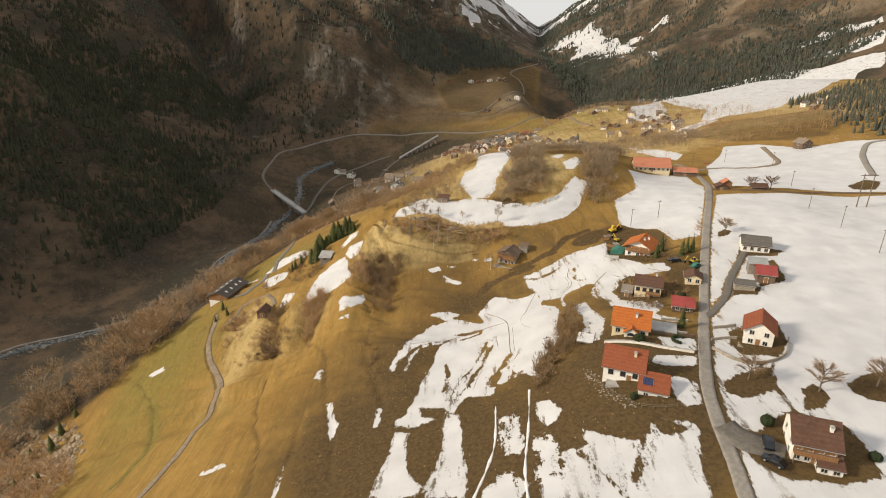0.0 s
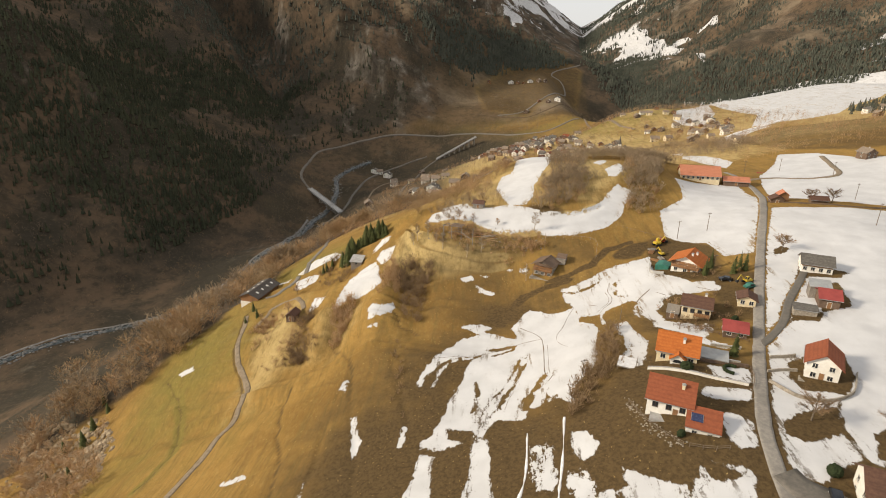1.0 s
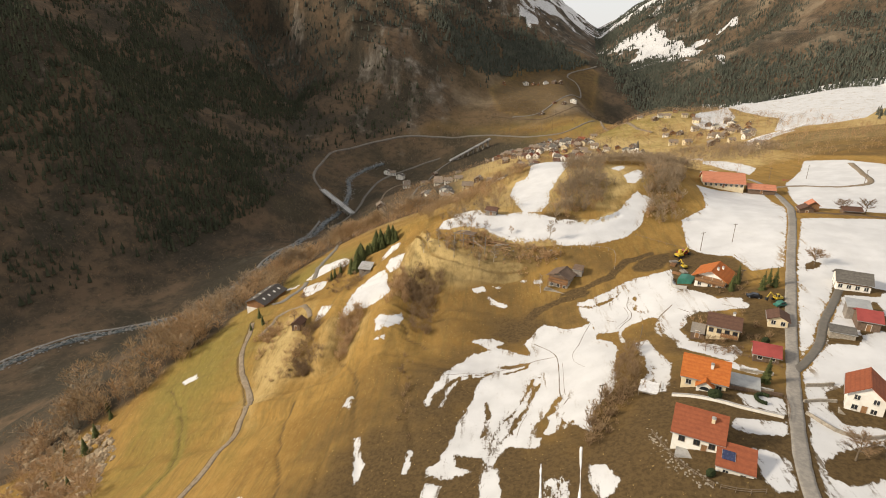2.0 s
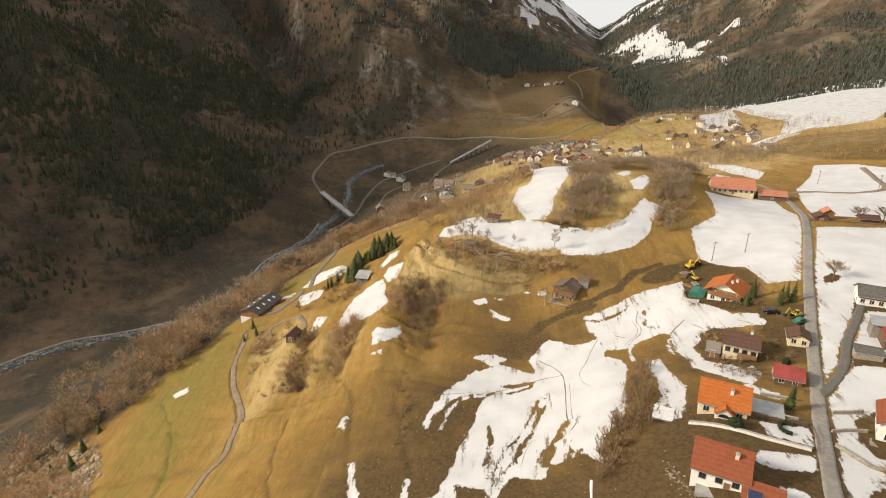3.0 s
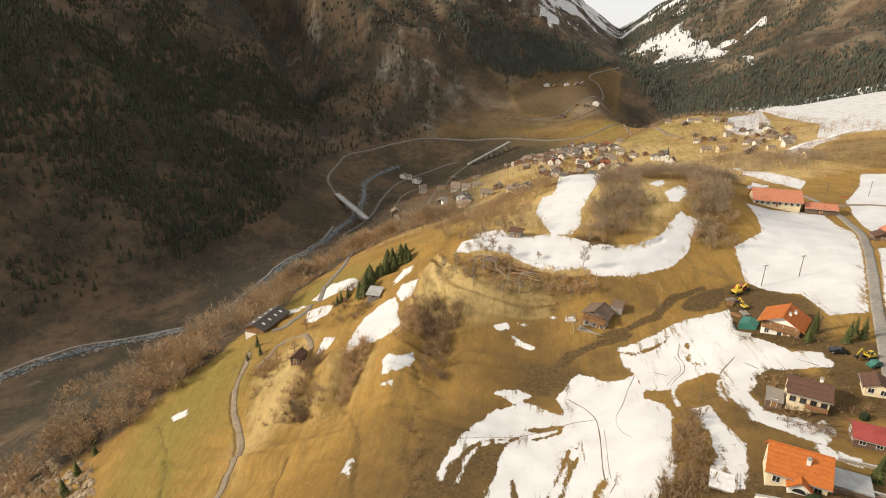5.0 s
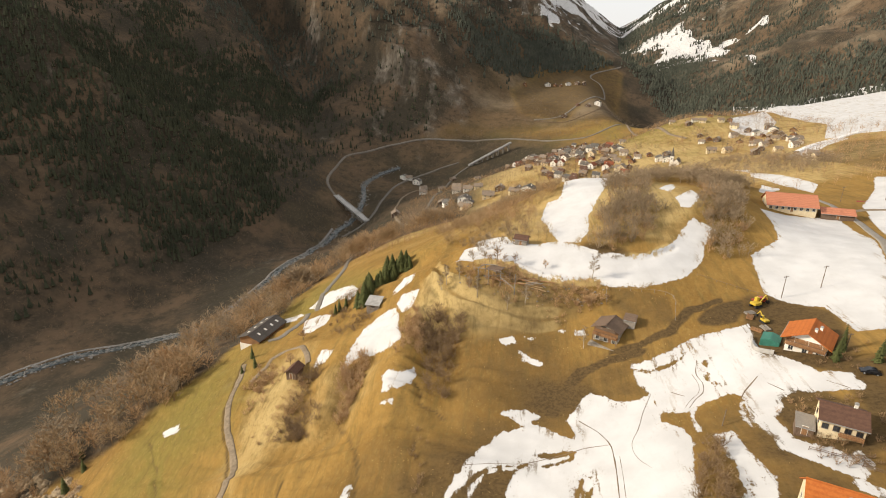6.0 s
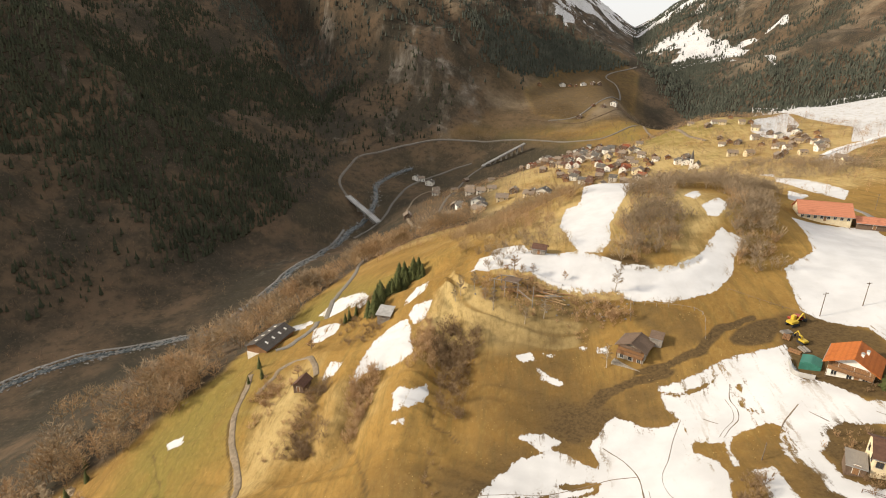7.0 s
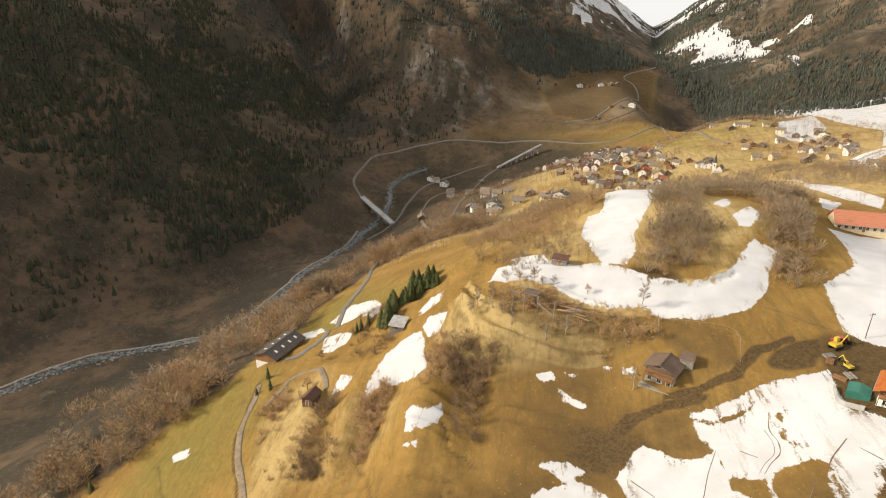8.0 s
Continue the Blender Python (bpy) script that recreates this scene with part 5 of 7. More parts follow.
def balcony(parent, u0, u1, z, deep=1.1, mat=None, rail=1.0, posts=True):
    mat = mat or LARCH
    bal = part("balcony", one_box(u0, -deep, z - 0.15, u1, 0.0, z), mat, parent)
    n = max(4, int((u1 - u0) / 0.4))
    for i in range(n):
        u = u0 + (u1 - u0) * i / n
        part("railing_board", one_box(u + 0.02, -deep, z + 0.05, u + (u1 - u0) / n - 0.03, -deep + 0.04, z + rail - 0.06), mat, bal)
    part("handrail", one_box(u0, -deep - 0.04, z + rail - 0.06, u1, -deep + 0.08, z + rail + 0.03), OLDWOOD, bal)
    if posts:
        for u in (u0 + 0.08, u1 - 0.08):
            part("post", one_box(u - 0.07, -deep, z - 2.6, u + 0.07, -deep + 0.14, z - 0.15), OLDWOOD, bal)
    return bal


def chimney(parent, u, v, top, mat=None):
    bm = bmesh.new()
    box(bm, u - 0.3, v - 0.3, top - 2.0, u + 0.3, v + 0.3, top)
    c = part("chimney", bm, mat or PLASTER, parent)
    bm = bmesh.new()
    box(bm, u - 0.4, v - 0.4, top + 0.0, u + 0.4, v + 0.4, top + 0.12)
    box(bm, u - 0.22, v - 0.22, top + 0.12, u + 0.22, v + 0.22, top + 0.35)
    part("chimney_cap", bm, CONCRETE, c)


def shell(parent, W, D, eave, ridge, wall, roof, axis="u", over=0.7, low=-2.5, thick=0.2, mono=False, rake=0.5):
    """Walls and roof. W along the front, D to the back; the ridge runs along u or v; mono: one slope that rises to the back."""
    bm = bmesh.new()
    if mono:
        extrude_outline(bm, [(0, low), (D, low), (D, ridge), (0, eave)], "x", 0, W)
    elif axis == "u":
        extrude_outline(bm, [(0, low), (D, low), (D, eave), (D / 2, ridge), (0, eave)], "x", 0, W)
    else:
        extrude_outline(bm, [(0, low), (W, low), (W, eave), (W / 2, ridge), (0, eave)], "y", 0, D)
    part("wall", bm, wall, parent)
    span, cross = (D, W) if axis == "u" or mono else (W, D)
    half = span if mono else span / 2
    k = (ridge - eave) / half
    slopes = [(-over, eave - k * over, half + (over if mono else 0.02), ridge + (k * over if mono else k * 0.02))]
    if not mono:
        slopes.append((span + over, eave - k * over, half - 0.02, ridge + k * 0.02))
    made = []
    for a, za, b, zb in slopes:
        bm = bmesh.new()
        lift = 0.02
        extrude_outline(bm, [(a, za + lift), (b, zb + lift), (b, zb + lift + thick), (a, za + lift + thick)], "x" if axis == "u" or mono else "y", -rake, cross + rake)
        made.append(part("roof_slope", bm, roof, parent))
    if not mono:
        bm = bmesh.new()
        h = span / 2
        top = ridge + thick
        extrude_outline(bm, [(h - 0.18, top - 0.08), (h + 0.18, top - 0.08), (h + 0.1, top + 0.1), (h - 0.1, top + 0.1)], "x" if axis == "u" else "y", -rake, cross + rake)
        part("ridge_cap", bm, roof, made[0])
    bm = bmesh.new()
    if axis == "u" or mono:
        box(bm, -rake, -over - 0.10, eave - k * over - 0.02, cross + rake, -over, eave - k * over + 0.12)
    else:
        box(bm, -over - 0.10, -rake, eave - k * over - 0.02, -over, cross + rake, eave - k * over + 0.12)
    part("gutter", bm, SHEET_GREY, made[0])
    return made


def roof_corner(x, y, turn, over, rake):
    """From the front left corner of a roof to that of the wall under it."""
    a = radians(turn)
    return x + rake * math.cos(a) - over * math.sin(a), y + rake * math.sin(a) + over * math.cos(a)


def door(parent, u, w=1.0, h=2.05, mat=None, z=0.0):
    d = part("door", one_box(u - w / 2, -0.06, z, u + w / 2, 0.03, z + h), mat or LARCH, parent)
    part("door_handle", one_box(u + w / 2 - 0.16, -0.12, z + 1.0, u + w / 2 - 0.06, -0.05, z + 1.06), SHEET_GREY, d)
    bm = bmesh.new()
    box(bm, u - w / 2 - 0.1, -0.08, z, u - w / 2, 0.03, z + h + 0.1)
    box(bm, u + w / 2, -0.08, z, u + w / 2 + 0.1, 0.03, z + h + 0.1)
    box(bm, u - w / 2, -0.08, z + h, u + w / 2, 0.03, z + h + 0.1)
    part("door_frame", bm, FRAME, d)
    return d

# ---- the houses by the road ----
def red_house():
    x, y = roof_corner(36.8, 109.4, -22, 0.8, 0.5)
    h = thing("house", x, y, 0.0, -22, "white plastered house with a large red tiled roof", "house", "houses along the road")
    W, D = 8.8, 7.6
    shell(h, W, D, 5.3, 8.3, PLASTER, TILE_RED, over=0.8)
    for u in (1.7, 4.4, 7.1):
        window(h, "front", u, 2.9, 1.0, 1.15, (W, D), DARKFRAME)
    for u in (2.0, 5.4):
        window(h, "left", u, 3.0, 0.9, 1.1, (W, D), DARKFRAME)
        window(h, "right", u, 3.0, 0.9, 1.1, (W, D), DARKFRAME)
    part("terrace", one_box(1.0, -2.4, -1.5, 6.2, 0, 1.3, bevel=0.04), CONCRETE, h, "low paved terrace in front")
    door(h, 5.8, z=1.3)
    chimney(h, 6.6, 2.4, 8.2, CREAM)
    # the annex, with a solar panel on its roof
    ax, ay = roof_corner(43.1, 102.6, -21, 0.4, 0.3)
    a = thing("garage_annex", ax, ay, 0.6, -21, "low white annex with red tiles and a solar panel", "annex", "houses along the road")
    shell(a, 6.2, 4.4, 2.6, 4.3, PLASTER, TILE_RED, mono=True, over=0.4, rake=0.3)
    k = (4.3 - 2.6) / 4.4
    bm = bmesh.new()
    extrude_outline(bm, [(1.2, 2.6 + k * 1.2 + 0.24), (3.0, 2.6 + k * 3.0 + 0.24), (3.0, 2.6 + k * 3.0 + 0.32), (1.2, 2.6 + k * 1.2 + 0.32)], "x", 0.7, 2.9)
    s = part("solar_panel", bm, PANEL, a, "dark blue solar panel")
    for u in (0.66, 2.9):
        bm = bmesh.new()
        extrude_outline(bm, [(1.2, 2.6 + k * 1.2 + 0.22), (3.0, 2.6 + k * 3.0 + 0.22), (3.0, 2.6 + k * 3.0 + 0.35), (1.2, 2.6 + k * 1.2 + 0.35)], "x", u, u + 0.05)
        part("panel_frame", bm, SHEET_GREY, s)
    window(a, "front", 1.6, 1.1, 0.9, 0.8, (6.2, 4.4))
    window(a, "front", 4.5, 1.1, 0.9, 0.8, (6.2, 4.4))


def orange_house():
    x, y = roof_corner(45.4, 131.5, -20.5, 0.7, 0.5)
    h = thing("house", x, y, -1.0, -20.5, "cream house with a bright orange roof and gabled porch", "house", "houses along the road")
    W, D = 9.3, 7.4
    shell(h, W, D, 4.9, 8.0, CREAM, TILE_ORANGE, over=0.7)
    # gabled porch with an arched window
    p = new("porch")
    p.parent = h
    p.matrix_local = pose(3.3, -1.5, 0)
    bm = bmesh.new()
    extrude_outline(bm, [(0, -2.5), (3.4, -2.5), (3.4, 3.6), (1.7, 5.0), (0, 3.6)], "y", 0, 1.6)
    part("porch_wall", bm, PLASTER, p)
    for s in (0, 1):
        bm = bmesh.new()
        a, b = ((-0.35, 3.32), (1.72, 5.03)) if s == 0 else ((3.75, 3.32), (1.68, 5.03))
        extrude_outline(bm, [a, b, (b[0], b[1] + 0.2), (a[0], a[1] + 0.2)], "y", -0.45, 4.2)
        part("porch_roof", bm, TILE_ORANGE, p)
    bm = bmesh.new()
    arc = [(1.7 + 1.1 * math.cos(t), 2.6 + 0.9 * math.sin(t)) for t in np.linspace(0, math.pi, 13)]
    extrude_outline(bm, arc, "y", -0.05, 0.0)
    part("arched_window", bm, GLASS, p)
    part("porch_opening", one_box(0.6, -0.05, 0.1, 2.8, 0.0, 2.3), GLASS, p)
    for u in (1.5, 7.9):
        window(h, "front", u, 2.4, 1.1, 1.2, (W, D))
        window(h, "front", u, 0.2, 1.0, 0.9, (W, D))
    for u in (2.0, 5.4):
        window(h, "left", u, 2.6, 0.9, 1.1, (W, D))
    chimney(h, 5.9, 2.0, 7.7, PLASTER)
    part("veranda", one_box(8.2, -1.6, -2.0, 9.6, -0.02, 1.2), PLASTER, h)
    bx, by = 56.4, 131.2
    g = thing("garage", bx, by, 0.0, -20, "low garage with a flat grey roof", "garage", "houses along the road")
    shell(g, 6.3, 4.2, 2.3, 2.7, CONCRETE, SHEET_GREY, mono=True, over=0.25, rake=0.25)
    part("garage_door", one_box(1.2, -0.06, 0.0, 4.0, 0.02, 2.0), GREYWOOD, g)


def simple_house(corner, turn, base, W, D, eave, ridge, wall, roof, label, category="house", axis="u", over=0.6, rake=0.5, rows=(), cols=2, chim=None, bal=None, clad=None, mono=False, doors=True, sides=True, group="houses along the road", frame_mat=None):
    x, y = roof_corner(*corner, turn, over, rake)
    if base is None:
        a = radians(turn)
        spots = [(x + u * W * math.cos(a) - v * D * math.sin(a), y + u * W * math.sin(a) + v * D * math.cos(a)) for u in (0, 0.5, 1) for v in (0, 0.5, 1)]
        base = sum(at(*p) for p in spots) / 9 + 0.3
    h = thing(category.replace(" ", "_"), x, y, base, turn, label, category, group)
    shell(h, W, D, eave, ridge, wall, roof, axis, over, low=-5.0, mono=mono, rake=rake)
    if clad:
        z0, mat = clad
        bm = bmesh.new()
        top = eave if axis == "u" or mono else eave
        n = int(W / 0.3)
        for i in range(n):
            box(bm, W * i / n, -0.06 - 0.012 * (i % 2), z0, W * (i + 1) / n - 0.01, -0.003, top - 0.02)
        part("cladding", bm, mat, h, "dark timber boarding")
    for z in rows:
        for i in range(cols):
            window(h, "front", W * (i + 0.5) / cols, z, 1.0, 1.1, (W, D), frame_mat)
        if sides:
            for i in range(2):
                window(h, "left", D * (i + 0.5) / 2, z, 0.9, 1.0, (W, D), frame_mat)
                window(h, "right", D * (i + 0.5) / 2, z, 0.9, 1.0, (W, D), frame_mat)
    if doors:
        door(h, W * 0.5 + (0.0 if cols % 2 == 0 else 1.4))
    if bal:
        balcony(h, bal[0], bal[1], bal[2])
    if chim:
        chimney(h, *chim)
    return h


red_house()
orange_house()
simple_house((66.5, 143.6), -19, 1.0, 5.6, 5.4, 2.4, 3.9, OLDWOOD, SHEET_RED, "timber shed with a bright red metal roof", "shed", rows=(0.9,), cols=2, doors=False)
simple_house((59.9, 157.2), -22, 0.2, 7.8, 7.2, 3.6, 5.3, CREAM, TILE_BROWN, "yellowish house with a dark brown roof", rows=(1.5,), cols=4, bal=(3.4, 7.6, 1.1), chim=(6.0, 4.8, 6.0), doors=False, frame_mat=DARKFRAME)
simple_house((77.0, 160.2), -21, 2.4, 4.6, 5.0, 2.4, 3.5, CREAM, TILE_BROWN, "small cream outbuilding with a dark roof", "outbuilding", axis="v", rows=(0.9,), cols=2, doors=False)
simple_house((56.6, 158.4), -22, -1.0, 3.2, 4.0, 1.7, 2.3, OLDWOOD, GREYWOOD, "dark weathered lean-to shed beside the brown-roofed house", "shed", rows=(), mono=True, over=0.3, rake=0.2)
big = simple_house((65.3, 82.9), -20, 0.9, 7.2, 8.2, 4.7, 7.4, PLASTER, TILE_BROWN, "large white chalet with brown roof and timber upper floor", rows=(0.6, 2.9), cols=4, over=0.9, rake=0.7, clad=(2.3, LARCH), bal=(0.1, 7.1, 2.25), chim=(6.0, 2.4, 7.3))
wing = simple_house((68.9, 79.9), -20, 0.5, 4.0, 2.8, 1.9, 2.9, PLASTER, TILE_BROWN, "low white wing with a brown lean-to roof", "wing", mono=True, rows=(0.7,), cols=2, doors=False, over=0.4, rake=0.3)
gab = simple_house((76.4, 123.6), -30, 2.4, 6.6, 8.0, 4.4, 6.9, PLASTER, TILE_RED, "white gabled house with a red tiled roof", axis="v", rows=(0.7, 3.1), cols=2, over=0.7, rake=0.7)
part("terrace", one_box(-1.0, -2.6, -1.5, 7.2, 0, 0.1, bevel=0.04), STONE, gab, "grey stone terrace before the gable")
dark = simple_house((103.3, 178.2), -21, 6.8, 8.6, 6.6, 3.0, 4.8, PLASTER, TILE_GREY, "farmhouse with a dark slate roof and cream front", over=0.8, rows=(0.6,), cols=4, clad=(1.9, LARCH), doors=False)
simple_house((96.9, 155.6), -19, 4.9, 5.0, 6.0, 3.2, 4.8, OLDWOOD, SHEET_RED, "brown timber barn with a faded red roof", "barn", rows=(), doors=True)
simple_house((97.4, 161.6), -19, 5.4, 5.2, 3.6, 3.6, 4.4, GREYWOOD, SHEET_GREY, "barn extension with a pale grey metal roof", "barn", mono=True, rows=(), doors=False, over=0.3, rake=0.3)
simple_house((88.9, 152.6), -20, 4.0, 5.6, 3.0, 1.9, 2.4, STONE, TILE_GREY, "low shed with a flat dark grey roof", "shed", mono=True, rows=(), doors=False, over=0.25, rake=0.3)
oc = simple_house((66.6, 191.6), -34, 0.4, 9.2, 8.6, 3.9, 6.3, PLASTER, TILE_ORANGE, "white chalet with an orange roof and timber balcony", axis="v", rows=(0.3, 2.5), cols=3, over=1.1, rake=1.3, bal=(0.1, 9.1, 2.1), clad=(2.1, LARCH))
chimney(oc, 5.8, 2.6, 6.6)
chimney(oc, 6.6, 5.6, 6.2)
farm = simple_house((106.5, 303.0), -10, None, 19.0, 11.0, 2.9, 6.6, CREAM, TILE_PINK, "large cream farmhouse with a faded red roof", rows=(0.9,), cols=8, over=0.9, rake=0.7)
simple_house((127.5, 299.5), -14, None, 12.0, 7.0, 2.2, 3.8, OLDWOOD, TILE_PINK, "long low barn with a faded red roof", "barn", rows=(), doors=True)
simple_house((160.0, 331.0), -10, 0.0, 7.0, 5.0, 2.4, 4.0, LARCH, SHEET_RED, "small red-brown barn standing in snow", "barn", rows=(), doors=True)
simple_house((126.6, 248.6), -12, 9.0, 5.0, 4.4, 2.4, 3.7, OLDWOOD, TILE_BROWN, "weathered log hay barn beside the road", "barn", rows=(), doors=True, axis="v")
simple_house((131.0, 251.4), -12, 9.4, 4.0, 4.0, 3.2, 4.6, LARCH, TILE_PINK, "small timber barn with a reddish roof", "barn", rows=(), doors=False, axis="v")
simple_house((142.0, 246.0), -10, 10.4, 6.4, 3.6, 1.9, 2.9, OLDWOOD, TILE_BROWN, "low timber sheep shed in the snow", "shed", rows=(), doors=False)

# ---- the houses on the slope ----
barn = simple_house((-121.0, 254.0), -12, None, 10.0, 19.0, 3.6, 5.6, LARCH, TILE_DARK, "long barn with brown boards and dark skylit roof", "barn", axis="v", over=0.9, rake=0.8, rows=(), doors=False)
part("plinth", one_box(-0.25, -0.25, -3.0, 10.25, 19.2, 0.9), PLASTER, barn, "whitewashed plinth")
k = 2.0 / 5.0
for side in (0, 1):
    for v in (3.0, 7.5, 12.0, 16.0):
        bm = bmesh.new()
        a = (1.6, 3.0)
        pts = [(a[0], 3.6 + k * a[0] + 0.25), (a[1], 3.6 + k * a[1] + 0.25), (a[1], 3.6 + k * a[1] + 0.34), (a[0], 3.6 + k * a[0] + 0.34)]
        if side:
            pts = [(10 - u, z) for u, z in pts]
        extrude_outline(bm, pts, "y", v, v + 0.9)
        part("skylight", bm, PLASTER, barn, "pale translucent roof light")
hut = simple_house((-83.4, 217.4), -8, None, 3.9, 5.6, 2.5, 3.9, OLDWOOD, TILE_BROWN, "dark weathered timber hut on the slope", "hut", axis="v", rows=(), doors=True, over=0.5)
simple_house((-60.5, 247.0), -6, None, 5.2, 5.0, 2.4, 3.5, GREYWOOD, CONCRETE, "small hut with a pale metal roof", "hut", rows=(0.9,), cols=1, doors=False, mono=True)
simple_house((-3.0, 256.4), -16, None, 4.6, 3.6, 2.3, 3.3, GREYWOOD, TILE_BROWN, "small grey log hut beside the snow", "hut", rows=(), doors=True)
ch = simple_house((21.2, 207.2), -30, -9.5, 7.4, 6.4, 4.6, 6.1, STONE, OLDWOOD, "old stone and timber chalet with balconies", "chalet", axis="v", rows=(0.5,), cols=3, over=0.8, rake=0.9, bal=(0.0, 7.4, 2.4), clad=(2.3, LARCH))
balcony(ch, 0.6, 6.8, 4.5, 0.9, OLDWOOD, 0.8, False)
part("forecourt", one_box(-0.6, -2.6, -3.0, 7.6, 0, -0.3), STONE, ch, "dry stone forecourt")
simple_house((30.8, 209.4), -22, None, 3.4, 2.8, 1.9, 2.6, GREYWOOD, OLDWOOD, "small ramshackle shed behind the chalet", "shed", rows=(), mono=True, doors=False, over=0.3, rake=0.2)

# ---- trees ----
def bare_tree(name, tall, reach, seed, twig_mat, label, group="", slim=1.0, fork=0.3, boughs=12, bark=None):
    """A leafless tree: a tapered leader with boughs all along it, and a crown of fine twigs on every bough."""
    rng = random.Random(seed)
    root = thing(name, 0, 0, 0, 0, label, "tree", group)
    wood, crown = bmesh.new(), bmesh.new()

    def twigs(a, b, n, length):
        d = (b - a).normalized()
        for _ in range(n):
            p = a + (b - a) * rng.uniform(0.15, 1.0)
            e = (d * 0.7 + Vector((rng.gauss(0, 0.6), rng.gauss(0, 0.6), rng.gauss(0.25, 0.45)))).normalized()
            q = p + e * length * rng.uniform(0.5, 1.2)
            w = e.orthogonal().normalized() * 0.022
            crown.faces.new([crown.verts.new(p - w), crown.verts.new(p + w), crown.verts.new(q)])

    pts = [Vector((0, 0, -0.5))]
    steps = 6
    for i in range(1, steps + 1):
        pts.append(Vector((rng.gauss(0, 0.025) * tall * i / steps, rng.gauss(0, 0.025) * tall * i / steps, tall * 0.86 * i / steps)))
    r0 = 0.026 * tall * slim
    for i in range(steps):
        tube(wood, pts[i], pts[i + 1], r0 * (1 - i / steps) + 0.03, r0 * (1 - (i + 1) / steps) + 0.03, 6)
    for k in range(boughs):
        f = fork + (0.98 - fork) * (k + rng.random()) / boughs
        i = min(steps - 1, int(f * steps))
        base = pts[i].lerp(pts[i + 1], f * steps - i)
        a = k * 2.4 + rng.uniform(-0.5, 0.5)
        length = reach * (1.0 - 0.65 * (f - fork) / (1 - fork)) * rng.uniform(0.75, 1.15)
        mid = base + Vector((math.cos(a), math.sin(a), rng.uniform(0.5, 1.1))) * length * 0.5
        tip = mid + Vector((math.cos(a + 0.3), math.sin(a + 0.3), rng.uniform(0.3, 0.9))) * length * 0.5
        tube(wood, base, mid, r0 * 0.35 + 0.02, r0 * 0.2 + 0.015, 4)
        tube(wood, mid, tip, r0 * 0.2 + 0.015, 0.012, 3)
        twigs(base, mid, 22, length * 0.4)
        twigs(mid, tip, 44, length * 0.42)
        for _ in range(3):
            s = base.lerp(mid, rng.uniform(0.5, 1.0))
            e = s + Vector((math.cos(a + rng.uniform(-1, 1)), math.sin(a + rng.uniform(-1, 1)), rng.uniform(0.2, 1.0))) * length * 0.42
            tube(wood, s, e, r0 * 0.15 + 0.015, 0.012, 3)
            twigs(s, e, 30, length * 0.34)
    part("trunk", wood, bark or BARK, root)
    part("crown", crown, twig_mat, root)
    return root


def spruce(name, tall, wide, seed, label, group="", mat=None):
    """A spruce: a trunk and layers of drooping boughs of uneven length."""
    rng = random.Random(seed)
    root = thing(name, 0, 0, 0, 0, label, "tree", group)
    bm = bmesh.new()
    tube(bm, (0, 0, -0.5), (0, 0, tall * 0.96), tall * 0.02, tall * 0.003, 6)
    part("trunk", bm, BARK, root)
    bm = bmesh.new()
    rings = int(tall * 2.2)
    for i in range(rings):
        f = i / rings
        z = tall * (0.06 + 0.92 * f)
        r = wide * (1 - f) ** 0.85
        for j in range(9):
            a = 2 * math.pi * (j + rng.random()) / 9
            length = max(0.12, r * rng.uniform(0.65, 1.1))
            c, s = math.cos(a), math.sin(a)
            w = length * rng.uniform(0.22, 0.36) + 0.05
            tip = Vector((c * length, s * length, z - length * rng.uniform(0.25, 0.55)))
            mid = Vector((c * length * 0.55, s * length * 0.55, z - length * 0.06))
            side = Vector((-s, c, 0)) * w
            v = [bm.verts.new(p) for p in (Vector((0, 0, z + 0.1)), mid - side - Vector((0, 0, 0.1 * length)), tip, mid + side - Vector((0, 0, 0.1 * length)), mid)]
            bm.faces.new((v[0], v[1], v[4]))
            bm.faces.new((v[4], v[1], v[2]))
            bm.faces.new((v[4], v[2], v[3]))
            bm.faces.new((v[0], v[4], v[3]))
    part("crown", bm, mat or NEEDLES, root)
    return root


def plant(template, places, lo, hi, seed):
    """Copies of a tree at places; the template itself takes the first one."""
    rng = random.Random(seed)
    for i, (x, y) in enumerate(places):
        s = rng.uniform(lo, hi)
        m = pose(x, y, at(x, y), rng.uniform(-3, 3), rng.uniform(-3, 3), rng.uniform(0, 360))
        ob = template if i == 0 else copy_thing(template, m)
        ob.matrix_world = m @ Matrix.Diagonal((s, s, s * rng.uniform(0.9, 1.1), 1))


plant(bare_tree("fruit_tree", 6.4, 4.4, 3, DARK_TWIGS, "leafless fruit tree in a thawed ring of brown grass", "fruit trees", 1.1, 0.3, 15), FRUIT_TREES, 0.85, 1.1, 1)
plant(bare_tree("birch", 9.0, 2.2, 5, PALE_TWIGS, "slender leafless birch on the dry slope", "birches", 0.6, 0.3, 16, BIRCH_BARK), KNOLL_TREES[:9], 0.6, 1.0, 2)
plant(bare_tree("bare_tree", 6.0, 2.6, 8, TWIGS, "leafless deciduous tree on the dry slope", "bare trees", 0.8, 0.25, 14), KNOLL_TREES[9:], 0.55, 0.95, 3)
SR = random.Random(21)
CLUMP = [(x + SR.gauss(0, 2.6), y + SR.gauss(0, 3.0)) for x, y in SPRUCES[:7] for _ in range(4)]
plant(spruce("spruce", 11.5, 4.4, 11, "dark green spruce at the edge of the snow", "spruces"), CLUMP, 0.5, 1.05, 4)
